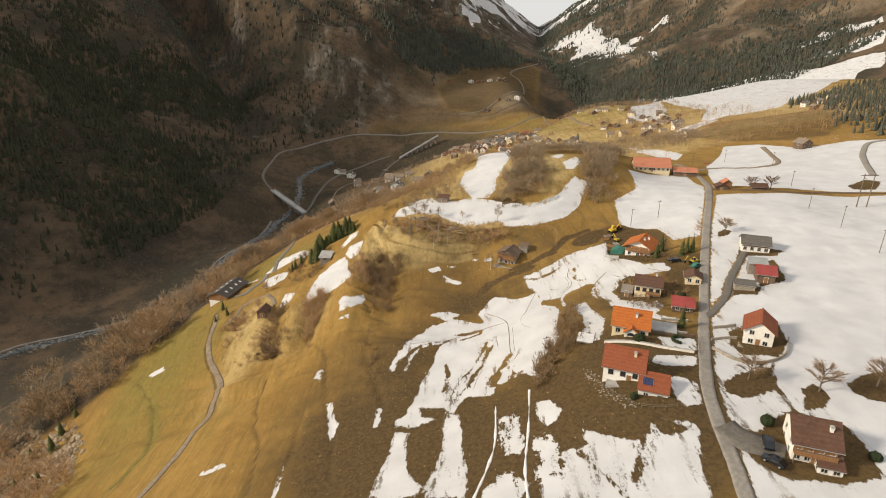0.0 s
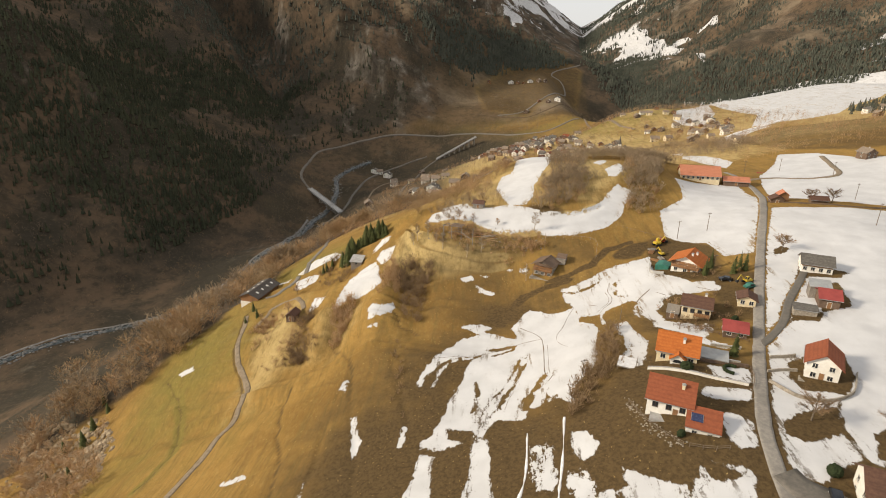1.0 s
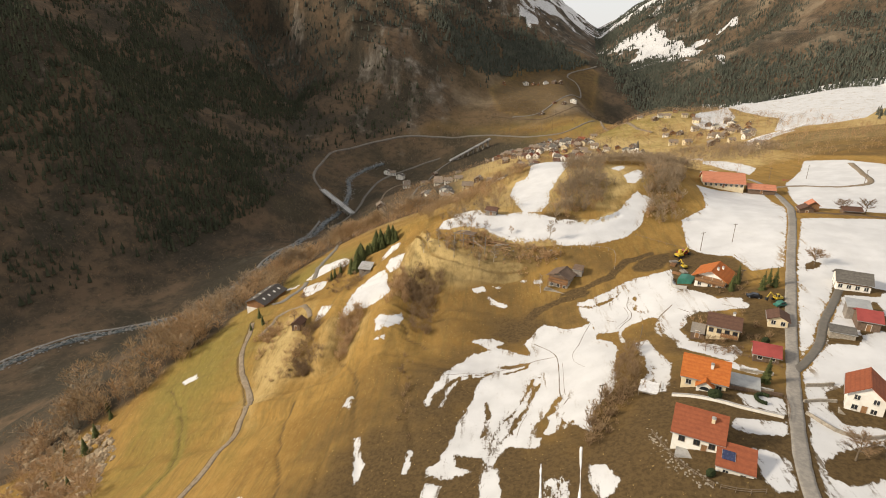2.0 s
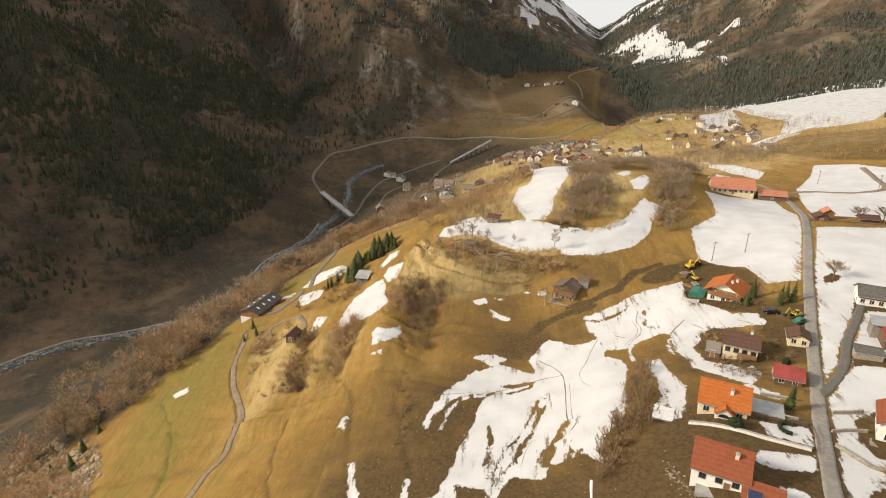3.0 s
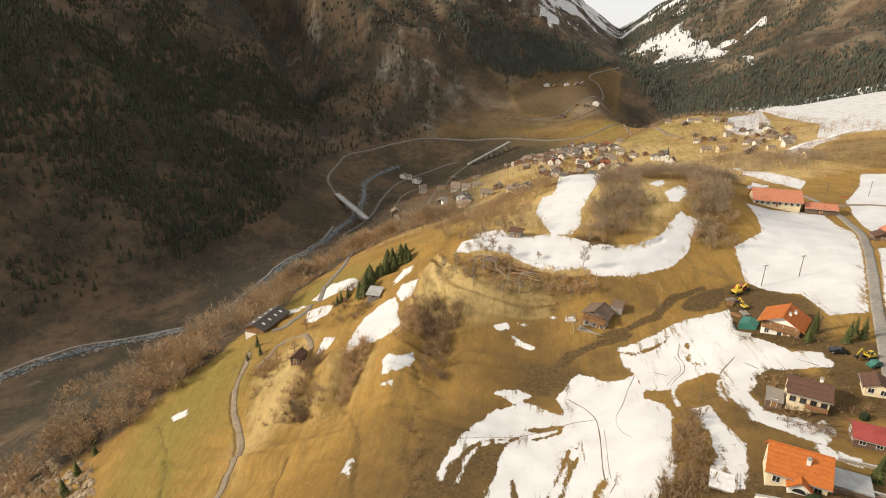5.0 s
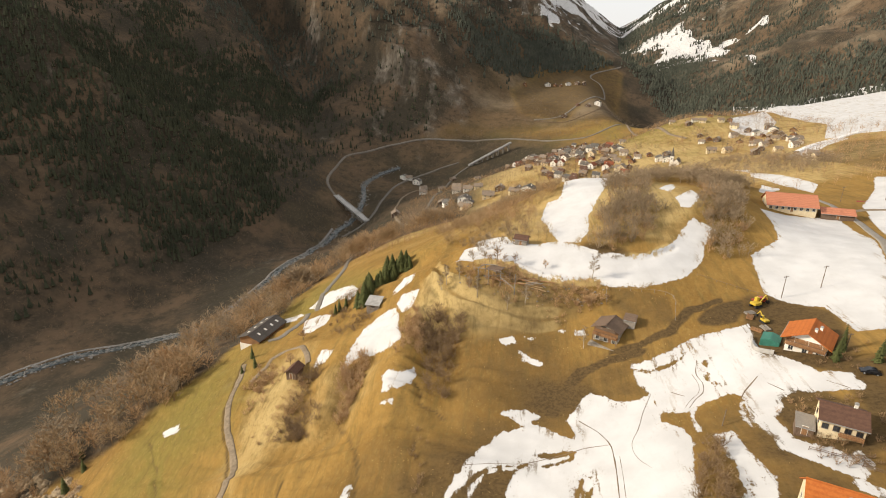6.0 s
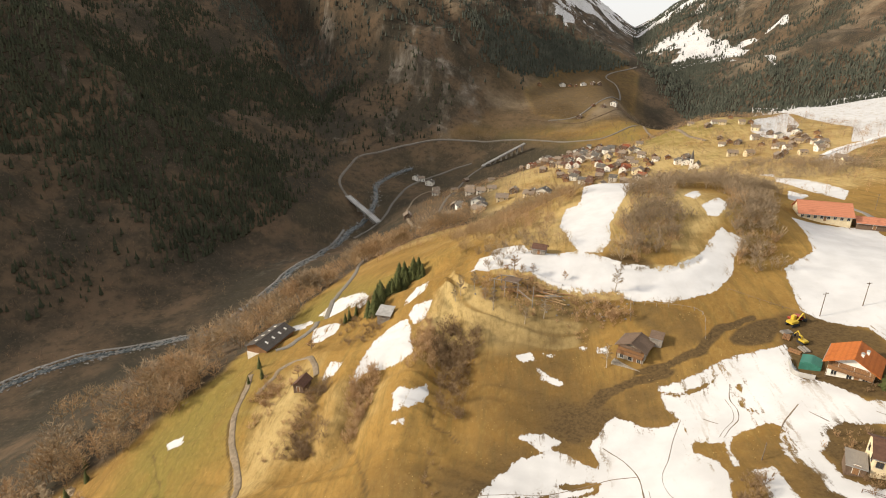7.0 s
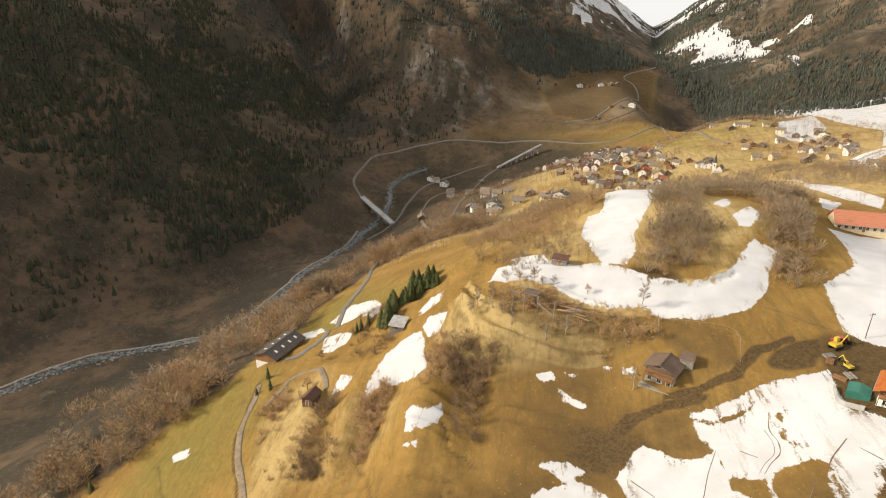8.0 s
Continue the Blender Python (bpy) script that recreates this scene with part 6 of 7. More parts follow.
plant(spruce("spruce", 7.0, 1.6, 12, "smaller dark green spruce on the slope", "small spruces"), SPRUCES[7:], 0.6, 0.95, 5)
plant(spruce("spruce", 8.0, 1.9, 14, "dark green spruce on the rocky edge of the meadow", "edge spruces"), EDGE_SPRUCES, 0.8, 1.35, 7)
plant(spruce("garden_spruce", 8.5, 1.7, 13, "slim dark spruce in a garden by the road", "garden spruces"), GARDEN_SPRUCES, 0.7, 1.0, 6)
hedge_bm = bmesh.new()
bmesh.ops.create_icosphere(hedge_bm, subdivisions=4, radius=1.0)
for v in hedge_bm.verts:
    v.co *= 1 + 0.16 * noise.noise(v.co * 3.1) + 0.08 * noise.noise(v.co * 9)
bush = part("evergreen_bush", hedge_bm, HEDGE)
tagged(bush, "round dark evergreen bush before the cream house", "bush")
bush.matrix_world = pose(51.6, 126.3, at(51.6, 126.3) + 1.0) @ Matrix.Diagonal((1.5, 1.3, 1.25, 1))
for x, y, wide, tall, words in ((66.6, 92.6, 1.5, 1.1, "spreading dark evergreen shrub beside the large chalet"), (81.5, 82.5, 1.3, 0.8, "low dark evergreen shrub behind the large chalet"),
                                (42.4, 102.0, 0.9, 0.9, "small round evergreen shrub before the annex"), (73.8, 152.6, 1.1, 1.0, "dark evergreen shrub between two sheds")):
    shrub = copy_thing(bush, pose(x, y, at(x, y) + 0.5 * tall))
    shrub.matrix_world = pose(x, y, at(x, y) + 0.55 * tall, 0, 0, 40 * wide) @ Matrix.Diagonal((wide, wide * 0.85, tall, 1))
    tagged(shrub, words, "bush")


# ---- scrub and woods, too many to count ----
def twiggy(rng, blades, wide):
    """Triangles of one leafless bush of height 1: stems from one root that fork into fine twigs at every height."""
    tri = []

    def blade(p, q, t):
        b = rng.uniform(0, 6.28)
        c, d = t * math.cos(b), t * math.sin(b)
        tri.append(((p[0] - c, p[1] - d, p[2]), (p[0] + c, p[1] + d, p[2]), q))

    stems = max(4, blades // 12)
    for k in range(stems):
        a = 2.4 * k + rng.uniform(-0.5, 0.5)
        lean = wide * math.sqrt((k + 0.5) / stems) * rng.uniform(0.7, 1.1)
        tip = (math.cos(a) * lean, math.sin(a) * lean, rng.uniform(0.5, 0.95) * (1.1 - 0.5 * lean))
        blade((0, 0, 0), tip, 0.014)
        for _ in range(11):
            g = rng.uniform(0.25, 1.0)
            p = (tip[0] * g, tip[1] * g, tip[2] * g ** 0.8)
            c, e, l = a + rng.uniform(-2.0, 2.0), rng.uniform(-0.1, 1.3), rng.uniform(0.10, 0.26)
            blade(p, (p[0] + math.cos(c) * math.cos(e) * l, p[1] + math.sin(c) * math.cos(e) * l, p[2] + math.sin(e) * l), rng.uniform(0.015, 0.028))
    return np.array(tri)


def tree_shape(rng, boughs, each, wide, thick=1.6):
    """Triangles of one leafless tree of height 1: a stem, boughs and fans of thin twigs on them."""
    w = 0.011
    tri = [((-w, 0, 0), (w, 0, 0), (0, 0, 0.9)), ((0, -w, 0), (0, w, 0), (0, 0, 0.9))]

    def blade(p, q, t):
        b = rng.uniform(0, 6.28)
        c, s = t * math.cos(b), t * math.sin(b)
        tri.append(((p[0] - c, p[1] - s, p[2]), (p[0] + c, p[1] + s, p[2]), q))

    for k in range(boughs):
        f = 0.18 + 0.68 * (k + rng.random()) / boughs
        a = 2.4 * k + rng.uniform(-0.5, 0.5)
        reach = wide * (1.1 - 0.75 * f) * rng.uniform(0.7, 1.1)
        up = reach * rng.uniform(0.5, 1.1)
        tip = (math.cos(a) * reach, math.sin(a) * reach, min(0.97, f + up))
        blade((0, 0, f), tip, 0.006 * thick)
        for _ in range(each):
            g = rng.uniform(0.3, 1.0)
            p = (tip[0] * g, tip[1] * g, f + (tip[2] - f) * g)
            c, l = a + rng.uniform(-1.5, 1.5), rng.uniform(0.10, 0.24)
            e = rng.uniform(0.0, 1.3)
            blade(p, (p[0] + math.cos(c) * math.cos(e) * l, p[1] + math.sin(c) * math.cos(e) * l, p[2] + math.sin(e) * l), thick * rng.uniform(0.005, 0.010))
    return np.array(tri)


def fir_shape(rng, layers, sides):
    """Triangles of one small conifer of height 1."""
    tri = []
    for k in range(layers):
        z0, z1 = 0.06 + 0.86 * k / layers, min(1.0, 0.06 + 0.86 * (k + 1.7) / layers)
        r = 0.21 * (1 - k / layers) ** 0.9 + 0.02
        turn = rng.uniform(0, 6)
        ring = [(math.cos(turn + 2 * math.pi * i / sides) * r * rng.uniform(0.7, 1.2), math.sin(turn + 2 * math.pi * i / sides) * r * rng.uniform(0.7, 1.2), z0 + rng.uniform(-0.03, 0.03)) for i in range(sides)]
        for i in range(sides):
            tri.append((ring[i], ring[(i + 1) % sides], (0, 0, z1)))
    return np.array(tri)


def scatter(name, places, sizes, shapes, mat, label, category, seed, sink=0.25):
    """One mesh of many small plants on the ground."""
    rng = np.random.RandomState(seed)
    places = np.asarray(places, float)
    z = on_sheet(places[:, 0], places[:, 1])
    a = rng.uniform(0, 2 * math.pi, len(places))
    pick = rng.randint(0, len(shapes), len(places))
    all_co = []
    for k, shape in enumerate(shapes):
        w = pick == k
        n = w.sum()
        if not n:
            continue
        c, s, h = np.cos(a[w])[:, None, None], np.sin(a[w])[:, None, None], np.asarray(sizes)[w][:, None, None]
        x = (shape[None, :, :, 0] * c - shape[None, :, :, 1] * s) * h + places[w, 0][:, None, None]
        y = (shape[None, :, :, 0] * s + shape[None, :, :, 1] * c) * h + places[w, 1][:, None, None]
        zz = shape[None, :, :, 2] * h + (z[w] - sink)[:, None, None]
        all_co.append(np.stack([x, y, zz], -1).reshape(-1, 3))
    co = np.concatenate(all_co)
    ob = np_mesh(name, co, np.arange(len(co)).reshape(-1, 3), mat)
    return tagged(ob, label, category, kind="stuff")


def fill(outline, per, seed, ragged=0.0):
    """Random places inside an outline, about per square metre."""
    p = np.asarray(outline, float)
    (x0, y0), (x1, y1) = p.min(0), p.max(0)
    rng = np.random.RandomState(seed)
    n = int((x1 - x0) * (y1 - y0) * per)
    x, y = rng.uniform(x0, x1, n), rng.uniform(y0, y1, n)
    keep = inside(outline, x, y, 8.0) + ragged * vnoise(x, y, 6.0, seed) > 0
    return np.column_stack([x[keep], y[keep]])


RNG = random.Random(7)
BUSHES = [twiggy(RNG, 110, 0.55) for _ in range(6)]
FAR_BUSHES = [twiggy(RNG, 48, 0.6) for _ in range(8)]
TREES = [tree_shape(RNG, 12, 8, 0.46) for _ in range(6)]
FAR_TREES = [tree_shape(RNG, 6, 3, 0.5) for _ in range(8)]
BELT_TREES = [tree_shape(RNG, 18, 13, w, 1.3) for w in (0.36, 0.42, 0.48, 0.52, 0.58, 0.64, 0.45, 0.5)]
FAR_SCRUB = [tree_shape(RNG, 5, 2, 0.6, 3.0) for _ in range(8)]
FIRS = [fir_shape(RNG, 3, 5) for _ in range(8)]
FAR_FIRS = [fir_shape(RNG, 2, 4) for _ in range(8)]
NR = np.random.RandomState(5)


def thicket(outline, per, lo, hi, mat, label, seed, shapes=None, ragged=7.0):
    p = fill(outline, per * 1.3, seed, ragged)
    p = p[NR.rand(len(p)) < 0.65 + 0.6 * vnoise(p[:, 0], p[:, 1], 7.0, seed + 1)]
    if len(p):
        scatter("thicket", p, NR.uniform(lo, hi, len(p)), shapes or BUSHES, mat, label, "scrub", seed)


thicket(SCRUB_KNOLL, 0.26, 2.5, 7.0, PALE_TWIGS, "leafless pale brown scrub on the knoll", 101, TREES + BUSHES[:2], 4.0)
thicket(SCRUB_KNOLL, 0.10, 2.0, 5.0, TWIGS, "brown bushes under the trees of the knoll", 141, BUSHES, 4.0)
thicket(SCRUB_KNOLL_B, 0.26, 2.5, 7.0, PALE_TWIGS, "leafless pale brown scrub on the knoll", 102, TREES + BUSHES[:2], 4.0)
thicket(SCRUB_KNOLL_B, 0.10, 2.0, 5.0, TWIGS, "brown bushes under the trees of the knoll", 142, BUSHES, 4.0)
thicket(SCRUB_KNOLL_D, 0.22, 3.0, 7.5, PALE_TWIGS, "leafless grey-brown trees along the back of the knoll", 125, TREES)
thicket(SCRUB_KNOLL_E, 0.16, 2.5, 6.0, TWIGS, "leafless brown trees on the brow of the knoll", 127, TREES)
thicket(FARM_TREES, 0.09, 3.5, 8.0, PALE_TWIGS, "leafless trees behind the large farmhouse", 128, TREES)
thicket(SCRUB_KNOLL_C, 0.05, 2.5, 6.0, PALE_TWIGS, "leafless pale brown scrub behind the knoll", 103, TREES)
thicket(SCRUB_SLOPE, 0.10, 2.5, 6.5, LICHEN, "leafless golden brown scrub on the sunny slope", 104, TREES)
thicket(SCRUB_RUIN, 0.45, 1.2, 4.5, TWIGS, "leafless brown bramble scrub round the ruin", 105, TREES + BUSHES, 3.0)
thicket(SCRUB_BROW, 0.16, 1.5, 4.5, PALE_TWIGS, "leafless pale scrub on the brow", 106, TREES + BUSHES, 3.0)
thicket(SCRUB_GULLY, 0.38, 2.0, 5.5, RUSSET, "dense leafless russet scrub in a gully", 107, TREES + BUSHES, 3.0)
thicket(SCRUB_GULLY_B, 0.55, 2.0, 5.5, TWIGS, "dense leafless brown scrub in a gully", 108, TREES + BUSHES, 3.0)
thicket(SCRUB_GULLY_C, 0.42, 2.0, 6.5, RUSSET, "dense leafless russet trees and scrub in a gully", 109, TREES + BUSHES, 3.0)
thicket(SCRUB_GULLY_D, 0.50, 1.8, 5.0, TWIGS, "dense leafless brown scrub beside the snow", 117, TREES + BUSHES, 3.0)
thicket(SCRUB_BANK_C, 0.45, 1.8, 4.5, RUSSET, "round clump of leafless russet bushes", 118, TREES + BUSHES, 2.0)
thicket(SCRUB_BANK_D, 0.5, 1.5, 3.5, TWIGS, "round clump of leafless brown bushes", 119, BUSHES, 2.0)
thicket(SCRUB_RUIN_B, 0.30, 0.5, 2.0, TWIGS, "low brown brambles on the rough slope", 123, None, 3.0)
thicket(SCRUB_BANK, 0.30, 1.2, 4.0, TWIGS, "leafless scrub on the bank above the lane", 110, TREES + BUSHES, 3.0)
thicket(SCRUB_BANK_B, 0.20, 1.2, 4.0, RUSSET, "leafless scrub under the spruces", 111, TREES + BUSHES, 3.0)
thicket(SCRUB_YARD_B, 0.35, 0.8, 2.4, DARK_TWIGS, "dark leafless garden shrubs round the brown-roofed house", 129, None, 2.0)
thicket(SCRUB_YARD_C, 0.25, 0.8, 2.6, DARK_TWIGS, "dark leafless garden shrubs beside the chalet", 130, None, 2.0)
thicket(SCRUB_RUNNEL, 0.30, 1.0, 3.0, RUSSET, "leafless bushes along a runnel", 131, None, 2.0)
thicket(SCRUB_HEDGE, 0.45, 1.6, 4.8, RUSSET, "leafless russet hedge scrub beside the snow", 112, TREES + BUSHES, 3.0)
thicket(OUTCROP, 0.09, 2.5, 7.0, TWIGS, "leafless brown trees on the rocky edge", 124, BELT_TREES)
thicket(SCRUB_YARD, 0.3, 0.8, 2.0, TWIGS, "leafless garden shrubs", 113)
thicket(SCRUB_LANE, 0.26, 1.2, 4.0, TWIGS, "leafless scrub beside the lane", 114)
thicket(SCRUB_VILLAGE_EDGE, 0.08, 3.0, 7.0, PALE_TWIGS, "leafless woodland below the village", 115, TREES)
thicket(SCRUB_VILLAGE_EDGE_B, 0.08, 3.0, 6.0, PALE_TWIGS, "leafless woodland beside the village", 116, TREES)

# the belt of leafless trees on the steep bank under the meadow
NR = np.random.RandomState(17)
x, y = NR.uniform(-400, -20, 42000), NR.uniform(60, 640, 42000)
e = beside(MEADOW_EDGE, x, y)
clump = 0.55 + 0.95 * vnoise(x, y, 17, 81) + 0.35 * vnoise(x, y, 7, 82)
keep = (e > -3 + 5 * vnoise(x, y, 12, 83)) & (e < 120) & (NR.rand(len(x)) < (0.08 * step(130, 90, e) * step(270, 330, y) + 0.20 * step(48 + 14 * step(230, 300, y), 16, e)) * clump) & (x < -40) & (np.abs(beside(RIVER, x, y)) > 9) & ((inside(CRAG, x, y) < 0) | (NR.rand(len(x)) < 0.25))
belt = np.column_stack([x, y])[keep]
tall = (1.05 + 0.55 * vnoise(x, y, 25, 84) + NR.uniform(-0.3, 0.45, len(x)))[keep].clip(0.3, 1.6)
tone = (vnoise(x, y, 30, 85) * 0.5 + NR.uniform(-0.5, 0.5, len(x)))[keep]
for mat, size, word, some in ((LICHEN, 10.0, "golden brown", tone < -0.12), (TWIGS, 9.5, "reddish brown", (tone >= -0.12) & (tone < 0.28)), (PALE_TWIGS, 11.5, "pale grey-brown", tone >= 0.28)):
    scatter("bank_woodland", belt[some], size * tall[some], BELT_TREES, mat, "belt of leafless " + word + " trees below the meadow", "woodland", 120 + some.sum() % 7)
low = (e > -4) & (e < 70) & (x < -50) & (NR.rand(len(x)) < 0.22)
under = np.column_stack([x, y])[low]
scatter("underwood", under, NR.uniform(1.0, 2.8, len(under)), FAR_BUSHES, DARK_TWIGS, "dark leafless underwood on the steep bank", "scrub", 126)

# the mountain woods
def woods(n, x0, x1, y0, y1, seed, where):
    rng = np.random.RandomState(seed)
    x, y = rng.uniform(x0, x1, n), rng.uniform(y0, y1, n)
    keep = rng.rand(n) < where(x, y)
    return np.column_stack([x, y])[keep], rng


def shady_firs(x, y):
    d = foot_line(SHADY, x, y)[0]
    m = 0.10 + 0.90 * step(-0.30, 0.30, fbm(x, y, 150, 4, 91) - 0.35 * step(150, 40, d) + 0.55 * step(100, 260, d) - 0.5 * blob(x, y, -190, 1180, 150, 160) + 0.5 * step(1150, 1500, y) + 1.0 * blob(x, y, -400, 600, 130, 190) - 0.5 * blob(x, y, -620, 420, 150, 170))
    return (d > 12) * m * step(2100, 1900, y) * (inside(HILL_MEADOW, x, y) < -4)


def shady_bare(x, y):
    d = foot_line(SHADY, x, y)[0]
    return (d > -6) * (0.35 + 0.3 * vnoise(x, y, 50, 95)) * step(1700, 1500, y) * (inside(HILL_MEADOW, x, y) < -2)


def sunny_firs(x, y):
    d = foot_line(SUNNY, x, y)[0]
    low = step(-60, -10, d) * step(210, 110, d + 60 * vnoise(x, y, 150, 97))
    return np.maximum(low, 0.42 * step(-0.5, 0.2, fbm(x, y, 140, 4, 98) - 0.45 * blob(x, y, 650, 1570, 170, 110)) * (d > 0)) * step(1020, 1250, y + x * 0.1)


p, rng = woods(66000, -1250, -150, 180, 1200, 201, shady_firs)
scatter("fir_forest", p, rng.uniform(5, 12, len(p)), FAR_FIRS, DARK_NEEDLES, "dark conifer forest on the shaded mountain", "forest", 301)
p, rng = woods(6500, -900, 260, 1200, 1900, 202, shady_firs)
scatter("fir_forest", p, rng.uniform(8, 15, len(p)), FAR_FIRS, HAZY_NEEDLES, "dark conifer forest on the far spur", "forest", 302)
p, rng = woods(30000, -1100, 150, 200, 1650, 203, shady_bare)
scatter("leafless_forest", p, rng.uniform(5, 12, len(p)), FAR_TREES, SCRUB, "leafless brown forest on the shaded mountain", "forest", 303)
p, rng = woods(46000, 240, 1200, 1150, 2150, 204, sunny_firs)
scatter("fir_forest", p, rng.uniform(5, 12, len(p)), FAR_FIRS, HAZY_NEEDLES, "dark conifer forest on the slope of the gorge", "forest", 304)
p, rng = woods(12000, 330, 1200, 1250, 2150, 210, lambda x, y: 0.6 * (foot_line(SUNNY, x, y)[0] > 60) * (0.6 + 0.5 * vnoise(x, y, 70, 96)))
scatter("leafless_forest", p, rng.uniform(6, 12, len(p)), FAR_TREES, SUNLIT_WOOD, "leafless brown forest above the gorge", "forest", 310)
p, rng = woods(16000, 235, 570, 300, 760, 205, lambda x, y: 0.6 * step(-8, 8, inside(SLOPE_WOOD, x, y, 20) + 7 * vnoise(x, y, 20, 99)))
scatter("fir_forest", p[::3], rng.uniform(4, 10, len(p[::3])), FIRS, HAZY_NEEDLES, "dark conifers in the wood beside the snow slope", "forest", 305)
scatter("leafless_woodland", p[1::3], rng.uniform(3, 8, len(p[1::3])), FAR_TREES, DARK_TWIGS, "leafless wood beside the snow slope", "woodland", 312)
p, rng = woods(9000, -170, 250, 1290, 1700, 212, lambda x, y: 0.9 * step(-10, 10, inside(SPUR_FOREST, x, y, 20) + 8 * vnoise(x, y, 30, 93)))
scatter("fir_forest", p, rng.uniform(8, 15, len(p)), FAR_FIRS, HAZY_NEEDLES, "dense dark spruce forest on the spur", "forest", 313)
p, rng = woods(24000, -760, -130, 120, 1000, 213, lambda x, y: 0.75 * step(-75, -30, foot_line(SHADY, x, y)[0]) * step(230, 120, foot_line(SHADY, x, y)[0]) * (0.6 + 0.7 * vnoise(x, y, 35, 94)) * (np.abs(beside(RIVER, x, y)) > 10))
scatter("leafless_scrub", p[::2], rng.uniform(2.5, 6.5, len(p[::2])), FAR_SCRUB, SCRUB, "leafless brown scrub at the foot of the mountain", "scrub", 314)
scatter("leafless_scrub", p[1::2], rng.uniform(2, 5, len(p[1::2])), FAR_SCRUB, DARK_TWIGS, "dark leafless scrub along the river", "scrub", 315)
p, rng = woods(34000, 250, 1900, 2100, 4200, 211, lambda x, y: 0.8 * step(-0.25, 0.25, fbm(x, y, 260, 4, 99) + 0.2) * (1 - blob(x, y, 560, 2290, 85, 340)) * (foot_line(SUNNY, x, y)[0] > -40))
scatter("fir_forest", p, rng.uniform(10, 20, len(p)), FAR_FIRS, HAZY_NEEDLES, "far conifer forest on the slopes beyond the gorge", "forest", 311)


# scattered leafless trees round the village and on the terrace edge
def village_trees(x, y):
    edge = np.abs(fbm(x, y, 45, 3, 111)) < 0.28
    return (0.45 * edge + 0.10) * (foot_line(SHADY, x, y)[0] < -10)


p, rng = woods(20000, -130, 330, 380, 860, 206, village_trees)
scatter("leafless_woodland", p, rng.uniform(3.5, 8.5, len(p)), FAR_TREES, TWIGS, "leafless trees scattered round the village", "woodland", 306)
p, rng = woods(15000, -280, 330, 620, 1250, 207, village_trees)
scatter("leafless_woodland", p, rng.uniform(4, 9, len(p)), FAR_TREES, SUNLIT_WOOD, "leafless trees along the valley floor", "woodland", 307)
p, rng = woods(3200, 180, 420, 330, 700, 208, lambda x, y: (np.abs(vnoise(x, y, 60, 117)) < 0.12) * 0.8)
scatter("leafless_woodland", p, rng.uniform(3, 6, len(p)), FAR_TREES, TWIGS, "leafless trees on the snowy slope", "woodland", 308)

# dead grass tufts and stones on the near meadows
def tuft(rng):
    out = np.zeros((7, 3, 3))
    for i in range(7):
        a = rng.uniform(0, 2 * math.pi)
        c, t = math.cos(a), math.sin(a)
        out[i] = (-t * 0.16, c * 0.16, 0), (t * 0.16, -c * 0.16, 0), (c * rng.uniform(0.3, 0.8), t * rng.uniform(0.3, 0.8), rng.uniform(0.4, 1.0))
    return out


def meadow(x, y):
    e = beside(MEADOW_EDGE, x, y)
    s = np.max([inside(o, x, y, 8.0) for o in SNOW], axis=0)
    return (e < 2) * (s < -1.0) * (0.35 + 0.65 * vnoise(x, y, 11, 131)) * (np.abs(beside(ROAD, x, y)) > 4) * (np.abs(beside(LANE, x, y)) > 3)


TUFTS = [tuft(RNG) for _ in range(6)]
p, rng = woods(14000, -170, 70, 85, 330, 209, meadow)
scatter("dry_tufts", p, rng.uniform(0.15, 0.42, len(p)), TUFTS, DRY_GRASS, "tufts of dead yellow grass on the meadow", "grass", 309, 0.05)

# ---- the village, the hamlets and the church ----
def far_window(parent, u, z, side):
    """A plain window on the front (0) or left (1) wall."""
    a = one_box(u - 0.6, -0.05, z - 0.1, u + 0.6, 0.01, z + 1.4) if side == 0 else one_box(-0.05, u - 0.6, z - 0.1, 0.01, u + 0.6, z + 1.4)
    b = one_box(u - 0.45, -0.08, z, u + 0.45, 0.01, z + 1.3) if side == 0 else one_box(-0.08, u - 0.45, z, 0.01, u + 0.45, z + 1.3)
    part("pane", b, GLASS, part("window", a, FRAME, parent))


def cottage(W, D, eave, ridge, wall, roof, label, group, axis="u"):
    h = thing("cottage", 0, 0, 0, 0, label, "house", group)
    shell(h, W, D, eave, ridge, wall, roof, axis, 0.7, low=-5, rake=0.6)
    for z in (0.9, 3.3)[: 2 if eave > 4.5 else 1]:
        for i in range(2):
            far_window(h, W * (i + 0.5) / 2, z, 0)
        far_window(h, D / 2, z, 1)
    chimney(h, W * 0.7, D * 0.6, ridge + 0.3)
    return h


TYPES = [
    cottage(9, 8, 5.0, 7.6, PLASTER, TILE_HAZY, "white village house with a brown roof paled for haze", "village houses"),
    cottage(8, 9, 4.8, 7.4, OLDWOOD, TILE_HAZY, "old timber village house with a slate roof", "village houses", "v"),
    cottage(10, 8, 5.2, 7.8, CREAM, TILE_HAZY, "cream village house with a brown roof paled for haze", "village houses"),
    cottage(7, 7, 3.6, 6.0, LARCH, TILE_BROWN, "small timber village barn with a brown roof", "village houses", "v"),
    cottage(9, 8, 5.0, 7.8, PLASTER, TILE_RED, "white village house with a red roof", "village houses"),
    cottage(11, 9, 5.4, 8.0, PLASTER, TILE_GREY, "large white village house with a slate roof", "village houses", "v"),
]
VR = random.Random(31)
used = set()


def settle(kind, x, y, turn, s=1.0):
    m = pose(x, y, at(x, y), 0, 0, turn)
    ob = TYPES[kind] if kind not in used else copy_thing(TYPES[kind], m)
    used.add(kind)
    ob.matrix_world = m @ Matrix.Scale(s, 4)


